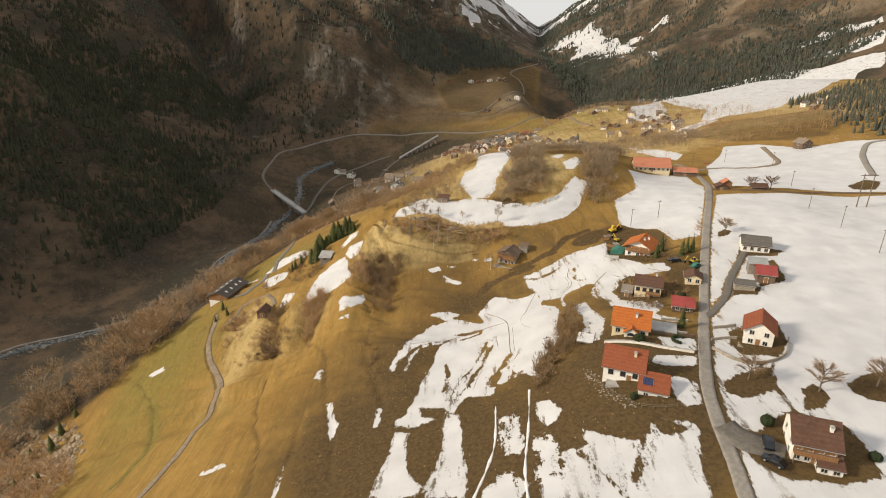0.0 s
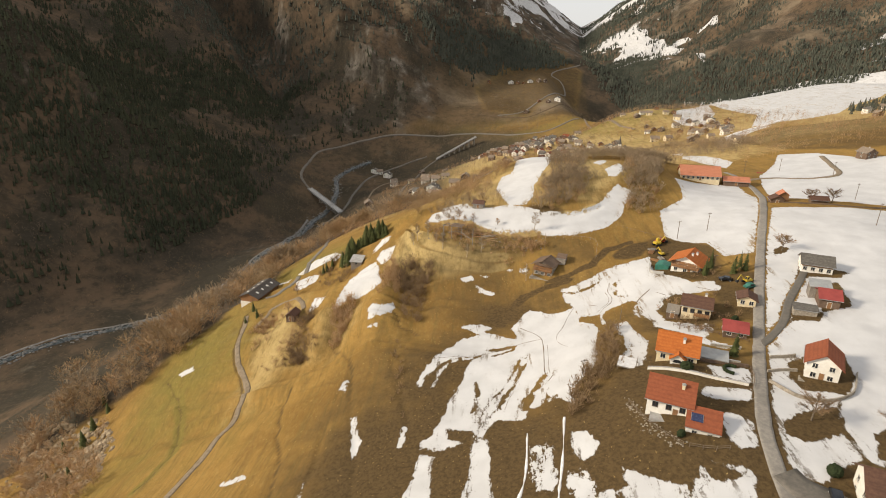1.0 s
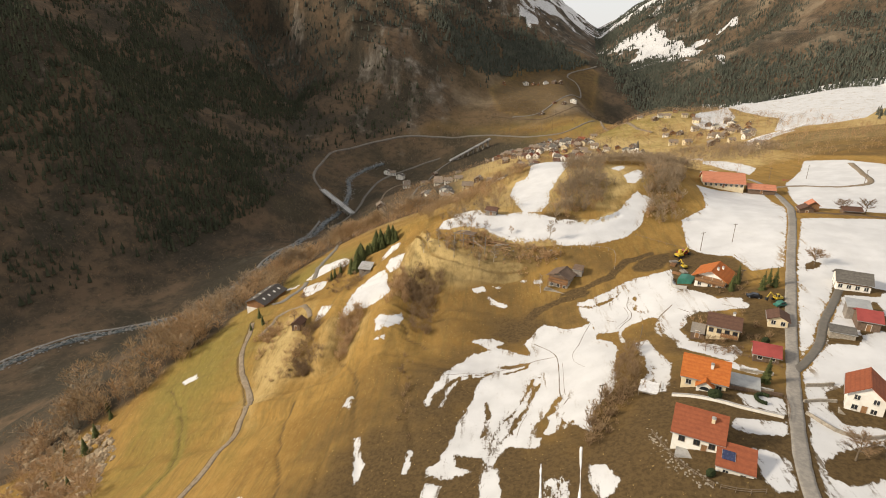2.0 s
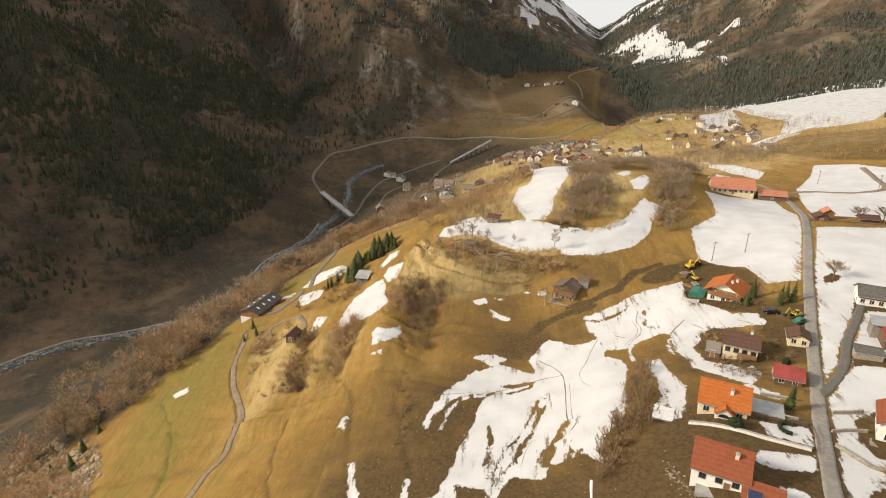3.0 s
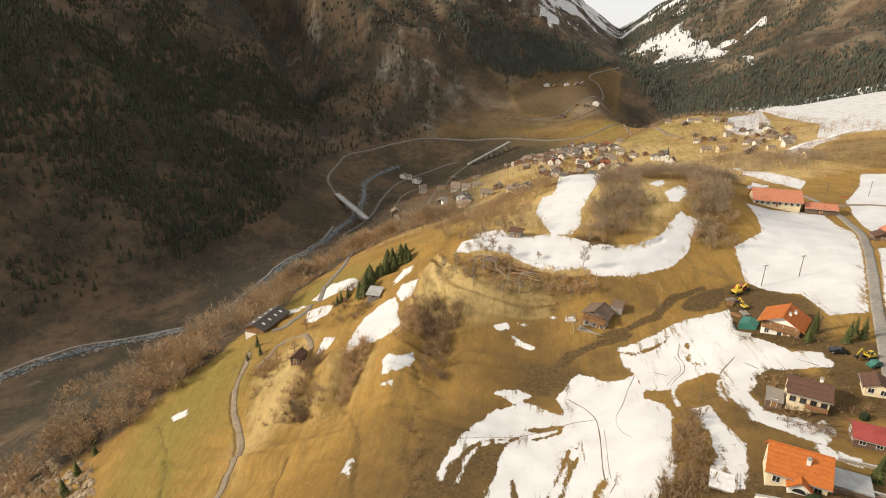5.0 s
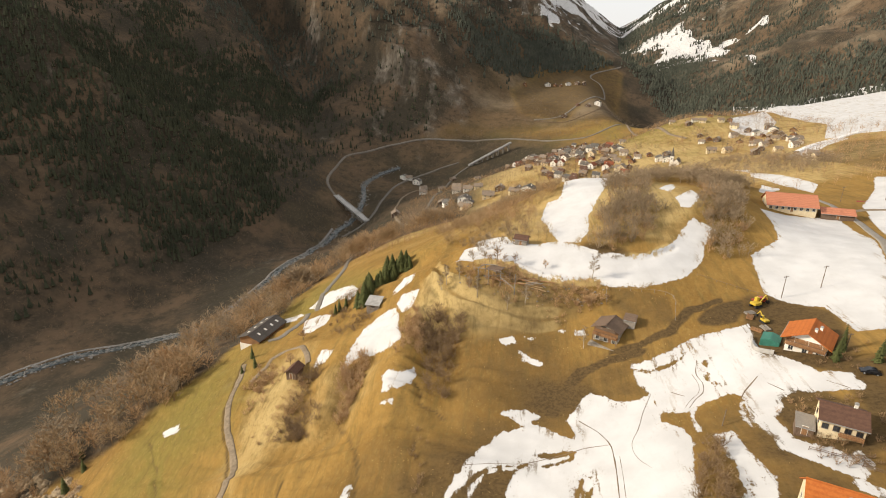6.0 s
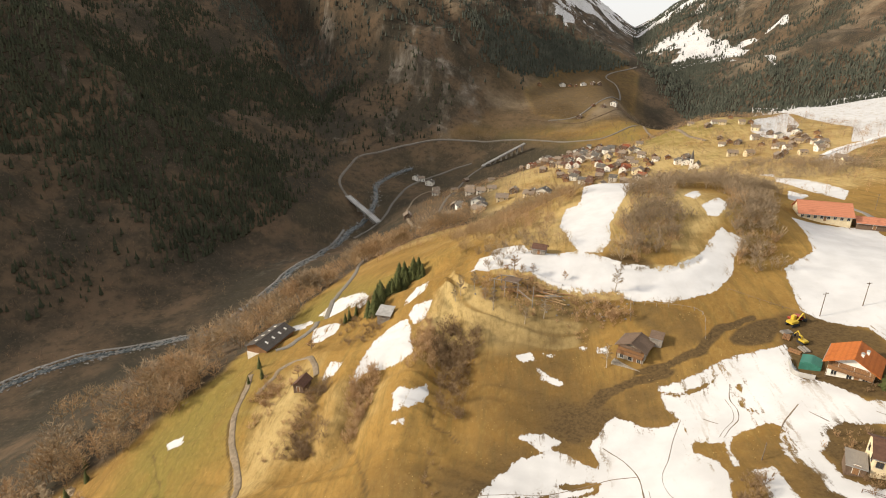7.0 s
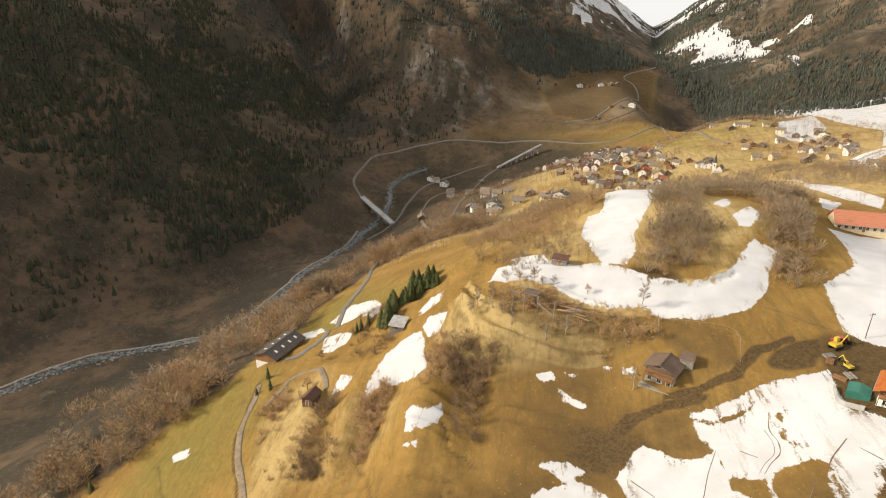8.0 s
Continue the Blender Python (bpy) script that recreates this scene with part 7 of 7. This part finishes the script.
taken = []
tries = 0
while len(taken) < 190 and tries < 4000:
    tries += 1
    x, y = VR.uniform(-10, 160), VR.uniform(520, 930)
    if inside(VILLAGE, np.array([x]), np.array([y]))[0] < 0 or any(math.hypot(x - a, y - b) < 7.6 for a, b in taken):
        continue
    taken.append((x, y))
    settle(VR.choice((0, 1, 1, 2, 3, 3, 4, 5)), x, y, VR.choice((-25, 65)) + VR.uniform(-12, 12), VR.uniform(0.7, 0.95))
for x, y in HAMLET + RIGHT_HOUSES:
    settle(VR.choice((0, 1, 1, 2, 3, 5)), x, y, VR.uniform(-45, 15), VR.uniform(0.62, 0.85))
for x, y in VALLEY_HOUSES:
    settle(VR.choice((0, 1, 5, 5, 2)), x, y, VR.uniform(-40, 30), VR.uniform(0.9, 1.15))
for x, y in HILL_HOUSES:
    settle(VR.choice((1, 3, 1, 5)), x, y, VR.uniform(-40, 20), VR.uniform(0.9, 1.2))
tries = 0
near = []
while len(near) < 20 and tries < 2000:
    tries += 1
    x, y = VR.uniform(200, 290), VR.uniform(540, 740)
    if inside(UPPER_VILLAGE, np.array([x]), np.array([y]))[0] < 0 or any(math.hypot(x - a, y - b) < 14 for a, b in near):
        continue
    near.append((x, y))
    settle(VR.choice((0, 1, 2, 3, 5)), x, y, VR.uniform(-50, 20), VR.uniform(0.62, 0.85))

c = thing("church", 145, 590, at(145, 590), -25, "white village church with a slender dark spire", "church")
shell(c, 9, 18, 6.5, 11.5, PLASTER, TILE_GREY, "v", 0.5, low=-6, rake=0.4)
tower = part("tower", one_box(-5.2, 1, -6, -0.2, 6, 15), PLASTER, c)
bm = bmesh.new()
bmesh.ops.create_cone(bm, cap_ends=True, segments=8, radius1=3.3, radius2=0.05, depth=14, matrix=pose(-2.7, 3.5, 22))
part("spire", bm, TILE_GREY, tower)
for z in (9.5,):
    part("belfry_opening", one_box(-3.4, 0.94, z, -2.0, 1.0, z + 3), GLASS, tower)
    part("belfry_opening", one_box(-5.26, 2.8, z, -5.2, 4.2, z + 3), GLASS, tower)
for v in (4, 8, 12):
    window(c, "right", v, 1.5, 1.2, 3.2, (9, 18))
c.matrix_world = c.matrix_world @ Matrix.Scale(0.6, 4)


# ---- bridge and viaduct in the valley ----
def span_bridge(name, a, b, za, zb, width, piers, label, mat):
    ax, ay = a
    bx, by = b
    L = math.hypot(bx - ax, by - ay)
    turn = math.degrees(math.atan2(by - ay, bx - ax))
    t = thing(name, ax, ay, za, turn, label, "bridge")
    k = (zb - za) / L
    bm = bmesh.new()
    extrude_outline(bm, [(0, -1.2), (L, k * L - 1.2), (L, k * L + 0.1), (0, 0.1)], "y", -width / 2, width / 2)
    deck = part("deck", bm, CONCRETE, t)
    for s in (-1, 1):
        bm = bmesh.new()
        y0 = s * width / 2 - 0.15
        extrude_outline(bm, [(0, 0.1), (L, k * L + 0.1), (L, k * L + 1.1), (0, 1.1)], "y", y0, y0 + 0.3)
        part("parapet", bm, CONCRETE, deck)
    for i in range(piers):
        f = (i + 0.5) / piers
        u = L * f
        zg = at(ax + (bx - ax) * f, ay + (by - ay) * f) - za - 1.5
        bm = bmesh.new()
        box(bm, u - 1.1, -width * 0.36, zg, u + 1.1, width * 0.36, k * u - 1.2)
        part("pier", bm, STONE, t)
    return t


(vx, vy), (wx, wy) = VALLEY_ROAD[0], VALLEY_ROAD[2]
span_bridge("road_bridge", (vx, vy), (wx, wy), at(vx, vy) + 1.8, at(wx, wy) + 1.6, 8.5, 4, "concrete road bridge over the mountain river", CONCRETE)
(vx, vy), (wx, wy) = RAILWAY[-4], RAILWAY[-1]
span_bridge("viaduct", (vx, vy), (wx, wy), at(vx, vy) + 3, at(wx, wy) + 13, 5.5, 8, "pale stone railway viaduct on tall piers", STONE)

# boulders in the river
RB = np.random.RandomState(44)
line = resample(RIVER, 3.0)
pick = RB.randint(0, len(line), 1500)
pos = line[pick] + RB.normal(0, 4, (1500, 2))
ico = bmesh.new()
bmesh.ops.create_icosphere(ico, subdivisions=1, radius=0.6)
ico.verts.ensure_lookup_table()
tri = np.array([[tuple(v.co * (1 + 0.25 * noise.noise(v.co * 4))) for v in f.verts] for f in ico.faces])
ico.free()
tri[:, :, 2] *= 0.6
scatter("river_boulders", pos, RB.uniform(0.6, 2.2, len(pos)) ** 1.2, [tri], BOULDER, "pale boulders scattered in the river bed", "boulders", 401, -0.2)

def crag_shape(seed):
    """Triangles of one craggy block about a metre across."""
    bm = bmesh.new()
    bmesh.ops.create_icosphere(bm, subdivisions=3, radius=0.6)
    for v in bm.verts:
        q = v.co.normalized() + Vector((seed, 2.0 * seed, 0))
        v.co *= 1 + 0.35 * noise.noise(q * 2.1) + 0.22 * noise.noise(q * 5.3)
        v.co.z *= 0.75
    out = np.array([[tuple(v.co) for v in f.verts] for f in bm.faces])
    bm.free()
    return out


CRAGS = [crag_shape(k) for k in range(5)]
p = fill(CRAG, 0.16, 416, 4.0)
scatter("rock_outcrop", p, RB.uniform(0.9, 1.9, len(p)) ** 2.0, CRAGS, PALE_ROCK, "pale tan crags and scree at the edge of the meadow", "rocks", 417, 0.15)
p = fill(OUTCROP, 0.07, 410, 6.0)
scatter("rock_outcrop", p, RB.uniform(0.6, 3.2, len(p)), [tri], PALE_ROCK, "broken pale rocks on the edge of the meadow", "rocks", 411, -0.05)
p = fill(SCRUB_RUIN, 0.22, 412, 3.0)
scatter("scattered_stones", p, RB.uniform(0.2, 0.8, len(p)), [tri], BOULDER, "pale stones and rubble round the ruin", "stones", 413, -0.05)
p = fill(OUTCROP, 0.10, 414, 6.0)
scatter("thicket", p, RB.uniform(1.5, 4.0, len(p)), BUSHES + TREES[:2], LICHEN, "leafless scrub among the rocks", "scrub", 415)
rubble = resample(FENCE_FRONT, 0.12)
rubble = rubble + RB.normal(0, 0.9, rubble.shape)
scatter("rubble", rubble, RB.uniform(0.12, 0.45, len(rubble)), [tri], STONE, "broken stones along the garden bank", "stones", 412, -0.03)

# ---- poles, fences, walls, machines and other small things ----
def pole(x, y, tall, arms=1, label="weathered wooden power line pole", lean=0.0):
    p = thing("power_pole", x, y, at(x, y), 25, label, "pole", "power poles")
    bm = bmesh.new()
    tube(bm, (0, 0, -0.6), (lean, 0, tall), 0.13, 0.09, 8)
    part("shaft", bm, POLE, p)
    for i in range(arms):
        z = tall - 0.5 - 0.9 * i
        a = part("crossarm", one_box(-1.0 + lean, -0.06, z, 1.0 + lean, 0.06, z + 0.14), POLE, p)
        for u in (-0.85, 0.0, 0.85):
            bm = bmesh.new()
            tube(bm, (u + lean, 0, z + 0.14), (u + lean, 0, z + 0.42), 0.05, 0.035, 6)
            part("insulator", bm, CONCRETE, a)


for i, (x, y) in enumerate(POLES):
    if i not in (1, 2):
        pole(x, y, 8.5 if i in (3, 4, 5) else 7.5, 1)
for (x, y), tall, lean in zip(POLES_B[:2], (7.0, 5.0), (0.3, 0.4)):
    pole(x, y, tall, 1, "leaning wooden pole beside the snow", lean)
pole(POLES_B[3][0], POLES_B[3][1], 4.5, 0, "plain wooden stake pole in the meadow", 0.2)
# the double pole of the larger line
(ax, ay), (bx, by) = POLES[1], POLES[2]
hp = thing("double_pole", ax, ay, at(ax, ay), math.degrees(math.atan2(by - ay, bx - ax)), "tall double timber power line pole in the snow", "pole")
gap = math.hypot(bx - ax, by - ay)
for u in (0, gap):
    bm = bmesh.new()
    tube(bm, (u, 0, -0.8), (u, 0, 14), 0.22, 0.15, 8)
    part("shaft", bm, POLE, hp)
part("crossarm", one_box(-1.4, -0.1, 13.2, gap + 1.4, 0.1, 13.5), POLE, hp)
bm = bmesh.new()
tube(bm, (0, 0, 12.6), (gap, 0, 9.6), 0.07, 0.07, 6)
part("brace", bm, POLE, hp)


def fence(name, line, tall, gap, rails, label, mat=None):
    pts = resample(line, gap)
    f = thing(name, pts[0][0], pts[0][1], at(*pts[0]), 0, label, "fence")
    o = Vector((pts[0][0], pts[0][1], at(*pts[0])))
    tops = [Vector((x, y, at(x, y))) - o for x, y in pts]
    for q in tops:
        bm = bmesh.new()
        tube(bm, q - Vector((0, 0, 0.4)), q + Vector((0, 0, tall)), 0.07, 0.06, 6)
        part("post", bm, mat or POLE, f)
    for a, b in zip(tops, tops[1:]):
        for k in range(rails):
            h = Vector((0, 0, tall * (0.9 - 0.42 * k)))
            bm = bmesh.new()
            tube(bm, a + h, b + h, 0.05, 0.05, 4)
            part("rail", bm, mat or POLE, f)


fence("garden_fence", FENCE_FRONT, 1.1, 1.9, 2, "rustic wooden fence below the red-roofed house")
fence("garden_fence", [(43.0, 98.8), (46.5, 97.6), (50.0, 97.4)], 1.1, 1.9, 2, "rustic wooden fence before the annex")
fence("field_fence", FENCE_FIELD2, 1.2, 3.2, 1, "thin weathered fence round a brown field", GREYWOOD)
fence("field_fence", FENCE_FIELD, 1.3, 1.6, 2, "weathered fence across the brown field", GREYWOOD)
fence("timber_rail", RAIL, 0.8, 3.0, 1, "long timber rail at the edge of the field")


def wall_along(name, line, thick, tall, mat, label, cap=True):
    pts = resample(line, 1.5)
    w = thing(name, pts[0][0], pts[0][1], 0, 0, label, "garden wall")
    o = Vector((pts[0][0], pts[0][1], 0))
    bm, top = bmesh.new(), bmesh.new()
    prev = None
    for i, (x, y) in enumerate(pts):
        d = pts[min(i + 1, len(pts) - 1)] - pts[max(i - 1, 0)]
        d = Vector((d[0], d[1], 0)).normalized()
        n = Vector((-d.y, d.x, 0)) * thick / 2
        z = at(x, y)
        c = Vector((x, y, 0)) - o
        ring = [c - n + Vector((0, 0, z - 1.5)), c + n + Vector((0, 0, z - 1.5)), c + n + Vector((0, 0, z + tall)), c - n + Vector((0, 0, z + tall))]
        crown = [c - n * 1.3 + Vector((0, 0, z + tall)), c + n * 1.3 + Vector((0, 0, z + tall)), c + n * 1.3 + Vector((0, 0, z + tall + 0.09)), c - n * 1.3 + Vector((0, 0, z + tall + 0.09))]
        ring, crown = [bm.verts.new(v) for v in ring], [top.verts.new(v) for v in crown]
        if prev:
            for k in range(4):
                bm.faces.new((prev[0][k], prev[0][(k + 1) % 4], ring[(k + 1) % 4], ring[k]))
                top.faces.new((prev[1][k], prev[1][(k + 1) % 4], crown[(k + 1) % 4], crown[k]))
        else:
            bm.faces.new(ring)
            top.faces.new(crown)
        prev = (ring, crown)
    bm.faces.new(prev[0][::-1])
    top.faces.new(prev[1][::-1])
    for b in (bm, top):
        bmesh.ops.recalc_face_normals(b, faces=b.faces[:])
    body = part("wall_body", bm, mat, w)
    if cap:
        part("coping", top, CONCRETE, w)
    else:
        top.free()


wall_along("garden_wall", [(43.5, 129.2), (52.5, 124.6), (63.1, 119.4)], 0.35, 0.7, PLASTER, "pale plastered wall between two gardens")
wall_along("garden_wall", [(57.6, 132.4), (61.6, 130.6), (65.4, 129.2)], 0.3, 0.9, STONE, "low dark stone wall behind a snowy garden")
wall_along("garden_wall", [(62.5, 139.9), (66.0, 138.3), (69.0, 137.0)], 0.3, 0.7, STONE, "low stone wall beside the garage")
wall_along("yard_wall", [(63.2, 199.0), (62.4, 193.2), (65.6, 190.4)], 0.3, 1.1, CONCRETE, "grey concrete wall round the chalet yard")

wall_along("garden_wall", [(73.8, 132.3), (80, 132.6)], 0.35, 0.8, STONE, "low dark stone wall behind the gabled house garden", False)
wall_along("garden_wall", [(70.3, 125.9), (74.2, 126.4), (77.1, 126)], 0.35, 0.7, STONE, "low stone terrace wall beside the gabled house", False)
wall_along("garden_wall", [(68.4, 121.3), (71.7, 115.2), (76.2, 113.4), (83.1, 115.8), (89.2, 124)], 0.3, 0.8, STONE, "dark stone garden wall round the gabled house", False)
wall_along("garden_wall", [(56.2, 130.2), (61.5, 129.2), (66.8, 128)], 0.3, 0.8, OLDWOOD, "dark timber edging wall beside the snowy garden", False)
fence("garden_fence", [(66.9, 127.2), (65.4, 121.8), (63.5, 118.4)], 1.0, 1.6, 2, "dark wooden fence between the garden and the road", OLDWOOD)
fence("garden_fence", [(64.2, 148.0), (68.6, 143.8), (72.4, 140.4)], 1.0, 1.6, 2, "dark wooden fence below the red-roofed shed", OLDWOOD)
fence("garden_fence", [(57.4, 153.5), (62.0, 150.6), (67.5, 150.4)], 0.9, 1.8, 2, "weathered wooden fence below the brown-roofed house", OLDWOOD)

# garden arch of clipped hedge in the snow
bm = bmesh.new()
n = 26
for i in range(n):
    a0 = math.pi * (0.1 + 1.25 * i / n)
    a1 = math.pi * (0.1 + 1.25 * (i + 1) / n)
    r = 1.7
    tube(bm, (r * math.cos(a0), r * math.sin(a0), 0.35), (r * math.cos(a1), r * math.sin(a1), 0.35), 0.42 + 0.08 * math.sin(i * 2.3), 0.42 + 0.08 * math.sin(i * 2.3 + 2.3), 7)
ring = part("curved_hedge", bm, HEDGE)
tagged(ring, "low curved evergreen hedge in a snowy garden", "hedge")
ring.matrix_world = pose(62.2, 126.2, at(62.2, 126.2), 0, 0, 20)

# a timber platform, still under snow, and its steps
pf = thing("platform", 38.6, 137.4, at(39.8, 136.0) + 0.2, -20, "snow-covered timber platform beside leafless scrub", "platform")
part("deck", one_box(0, -5.2, 0.5, 4.6, 0, 0.7), GREYWOOD, pf)
part("snow_layer", one_box(0.05, -5.1, 0.72, 4.5, -0.1, 0.95, bevel=0.08), TRODDEN, pf, "white snow layer")
for u in (0.2, 4.4):
    for v in (-5.0, -0.2):
        part("post", one_box(u - 0.09, v - 0.09, -1.5, u + 0.09, v + 0.09, 0.5), POLE, pf)
for i in range(6):
    part("railing_post", one_box(4.62, -5.1 + i, 0.5, 4.72, -5.0 + i, 1.5), POLE, pf)
part("handrail", one_box(4.6, -5.2, 1.5, 4.74, 0, 1.6), POLE, pf)

# the ruined barn on the knoll
ru = thing("ruined_barn", -15.0, 236.2, at(-14.0, 236.6), -20, "collapsed timber barn with bare posts and fallen planks", "ruin")
ru.matrix_world = ru.matrix_world @ Matrix.Scale(1.55, 4)
for u, v, tall in ((0, 0, 3.0), (2.6, -0.2, 3.2), (5.4, 0.2, 2.6), (0.2, 3.6, 2.4), (3.0, 3.8, 2.8), (9.5, -1.5, 3.8), (6.5, 3.2, 1.8)):
    bm = bmesh.new()
    tube(bm, (u, v, -1.2), (u + 0.1, v, tall), 0.13, 0.11, 6)
    part("post", bm, GREYWOOD, ru)
for a, b in (((-0.4, 0, 2.9), (5.6, 0.2, 3.0)), ((0, 3.7, 2.4), (3.4, 3.8, 2.8)), ((0, 0, 3.0), (0.2, 3.7, 2.4)), ((5.5, 0, 1.6), (9.6, -1.5, 0.3))):
    bm = bmesh.new()
    tube(bm, a, b, 0.11, 0.09, 6)
    part("beam", bm, GREYWOOD, ru)
bm = bmesh.new()
extrude_outline(bm, [(-0.3, 3.0), (3.9, 2.5), (3.9, 2.58), (-0.3, 3.08)], "x", 1.8, 5.2)
part("roof_piece", bm, OLDWOOD, ru, "sagging dark board roof piece")
R = random.Random(77)
for i in range(44):
    u, v, a = R.uniform(1, 14), R.uniform(0.5, 5), R.uniform(-0.6, 0.6)
    length = R.uniform(2, 4.5)
    bm = bmesh.new()
    tube(bm, (u, v, R.uniform(0.2, 0.9)), (u + length * math.cos(a), v + length * math.sin(a), R.uniform(0.3, 1.4)), 0.13, 0.09, 4)
    part("fallen_plank", bm, (PALE_WOOD, LARCH, GREYWOOD)[i % 3], ru)


def vehicle(x, y, turn, paint, label, L=4.2, W=1.75, H=1.45):
    c = thing("car", x, y, at(x, y) + 0.1, turn, label, "car")
    bm = bmesh.new()
    side = [(-L / 2, 0.35), (-L / 2, 0.75), (-L * 0.3, 0.88), (-L * 0.12, H), (L * 0.26, H), (L * 0.43, 0.92), (L / 2, 0.82), (L / 2, 0.35)]
    extrude_outline(bm, side, "y", -W / 2, W / 2)
    bmesh.ops.bevel(bm, geom=bm.edges[:], offset=0.07, segments=2, affect="EDGES")
    part("body", bm, paint, c, smooth=False)
    for s in (-1, 1):
        part("side_window", one_box(-L * 0.1, s * (W / 2 + 0.004) - 0.01, 0.95, L * 0.25, s * (W / 2 + 0.004) + 0.01, H - 0.12), GLASS, c)
        for u in (-L * 0.31, L * 0.31):
            bm = bmesh.new()
            tube(bm, (u, s * (W / 2 - 0.2), 0.32), (u, s * (W / 2 + 0.02), 0.32), 0.32, 0.32, 14)
            wh = part("wheel", bm, BLACK, c)
            bm = bmesh.new()
            tube(bm, (u, s * (W / 2 + 0.01), 0.32), (u, s * (W / 2 + 0.04), 0.32), 0.18, 0.18, 10)
            part("rim", bm, SHEET_GREY, wh)


vehicle(62.6, 82.6, -50, CAR_DARK, "dark estate car on the gravel yard")
vehicle(63.8, 86.9, 70, CAR_DARK, "dark car beside the brown-roofed house")
vehicle(80.9, 177.6, -15, CAR_DARK, "dark car on the thawed yard")


def excavator(x, y, turn, paint, label, s=1.0):
    e = thing("excavator", x, y, at(x, y), turn, label, "excavator", "building machines")
    for v in (-1.0, 1.0):
        bm = bmesh.new()
        pts = [(-1.6, 0.2), (-1.3, 0.0), (1.3, 0.0), (1.6, 0.2), (1.6, 0.55), (1.3, 0.75), (-1.3, 0.75), (-1.6, 0.55)]
        extrude_outline(bm, pts, "y", v - 0.25, v + 0.25)
        part("track", bm, BLACK, e)
    bm = bmesh.new()
    box(bm, -1.7, -1.1, 0.9, 1.2, 1.1, 1.7)
    bmesh.ops.bevel(bm, geom=bm.edges[:], offset=0.1, segments=2, affect="EDGES")
    part("body", bm, paint, e)
    cab = part("cab", one_box(0.1, 0.1, 1.7, 1.3, 1.1, 3.0, bevel=0.08), paint, e)
    part("cab_window", one_box(1.3, 0.2, 1.9, 1.33, 1.0, 2.85), GLASS, cab)
    part("cab_window", one_box(0.2, 1.1, 1.9, 1.2, 1.13, 2.85), GLASS, cab)
    for name, a, b, r in (("boom", (1.1, -0.3, 1.5), (3.3, -0.3, 3.6), 0.24), ("arm", (3.3, -0.3, 3.6), (4.6, -0.3, 1.6), 0.18)):
        bm = bmesh.new()
        tube(bm, a, b, r, r * 0.8, 4)
        part(name, bm, paint, e)
    bm = bmesh.new()
    extrude_outline(bm, [(4.2, 1.7), (5.0, 1.5), (5.1, 0.7), (4.5, 0.4), (4.1, 0.9)], "y", -0.75, 0.15)
    part("bucket", bm, BLACK, e)
    e.matrix_world = e.matrix_world @ Matrix.Scale(s, 4)


excavator(70.6, 216.0, 30, YELLOW, "yellow excavator parked on the muddy yard", 0.95)
excavator(69.4, 206.6, 110, YELLOW, "small yellow digger on the muddy yard", 0.7)
excavator(86.0, 174.4, 200, YELLOW, "yellow digger parked beside the road", 0.8)
vehicle(85.2, 170.8, 20, TEAL, "small teal van parked beside the road", 3.6, 1.6, 1.6)
vehicle(72.6, 218.6, 10, CAR_RED, "orange-red pickup beside the excavator", 4.4, 1.8, 1.6)
bm = bmesh.new()
extrude_outline(bm, [(0, -0.5), (4.6, -0.5), (4.6, 1.6), (2.3, 2.2), (0, 1.7)], "y", 0, 5.0)
bmesh.ops.bevel(bm, geom=bm.edges[:], offset=0.12, segments=2, affect="EDGES")
tarp = part("tarpaulin", bm, TEAL)
tagged(tarp, "building materials under a teal tarpaulin", "tarpaulin")
tarp.matrix_world = pose(64.0, 195.5, at(65, 197.5), 0, 0, -30)
for i, (x, y) in enumerate(((67.5, 212), (66.6, 209.5), (68.4, 203.0), (66.0, 202.5))):
    p = thing("timber_pile", x, y, at(x, y), 20 + 40 * i, "low pile of stacked planks on the muddy yard", "timber pile", "timber piles")
    for k in range(5):
        part("plank", one_box(-1.4, -0.9 + 0.36 * k, 0, 1.5, -0.6 + 0.36 * k, 0.4 + 0.1 * ((k + i) % 3)), LARCH if i % 2 else GREYWOOD, p)
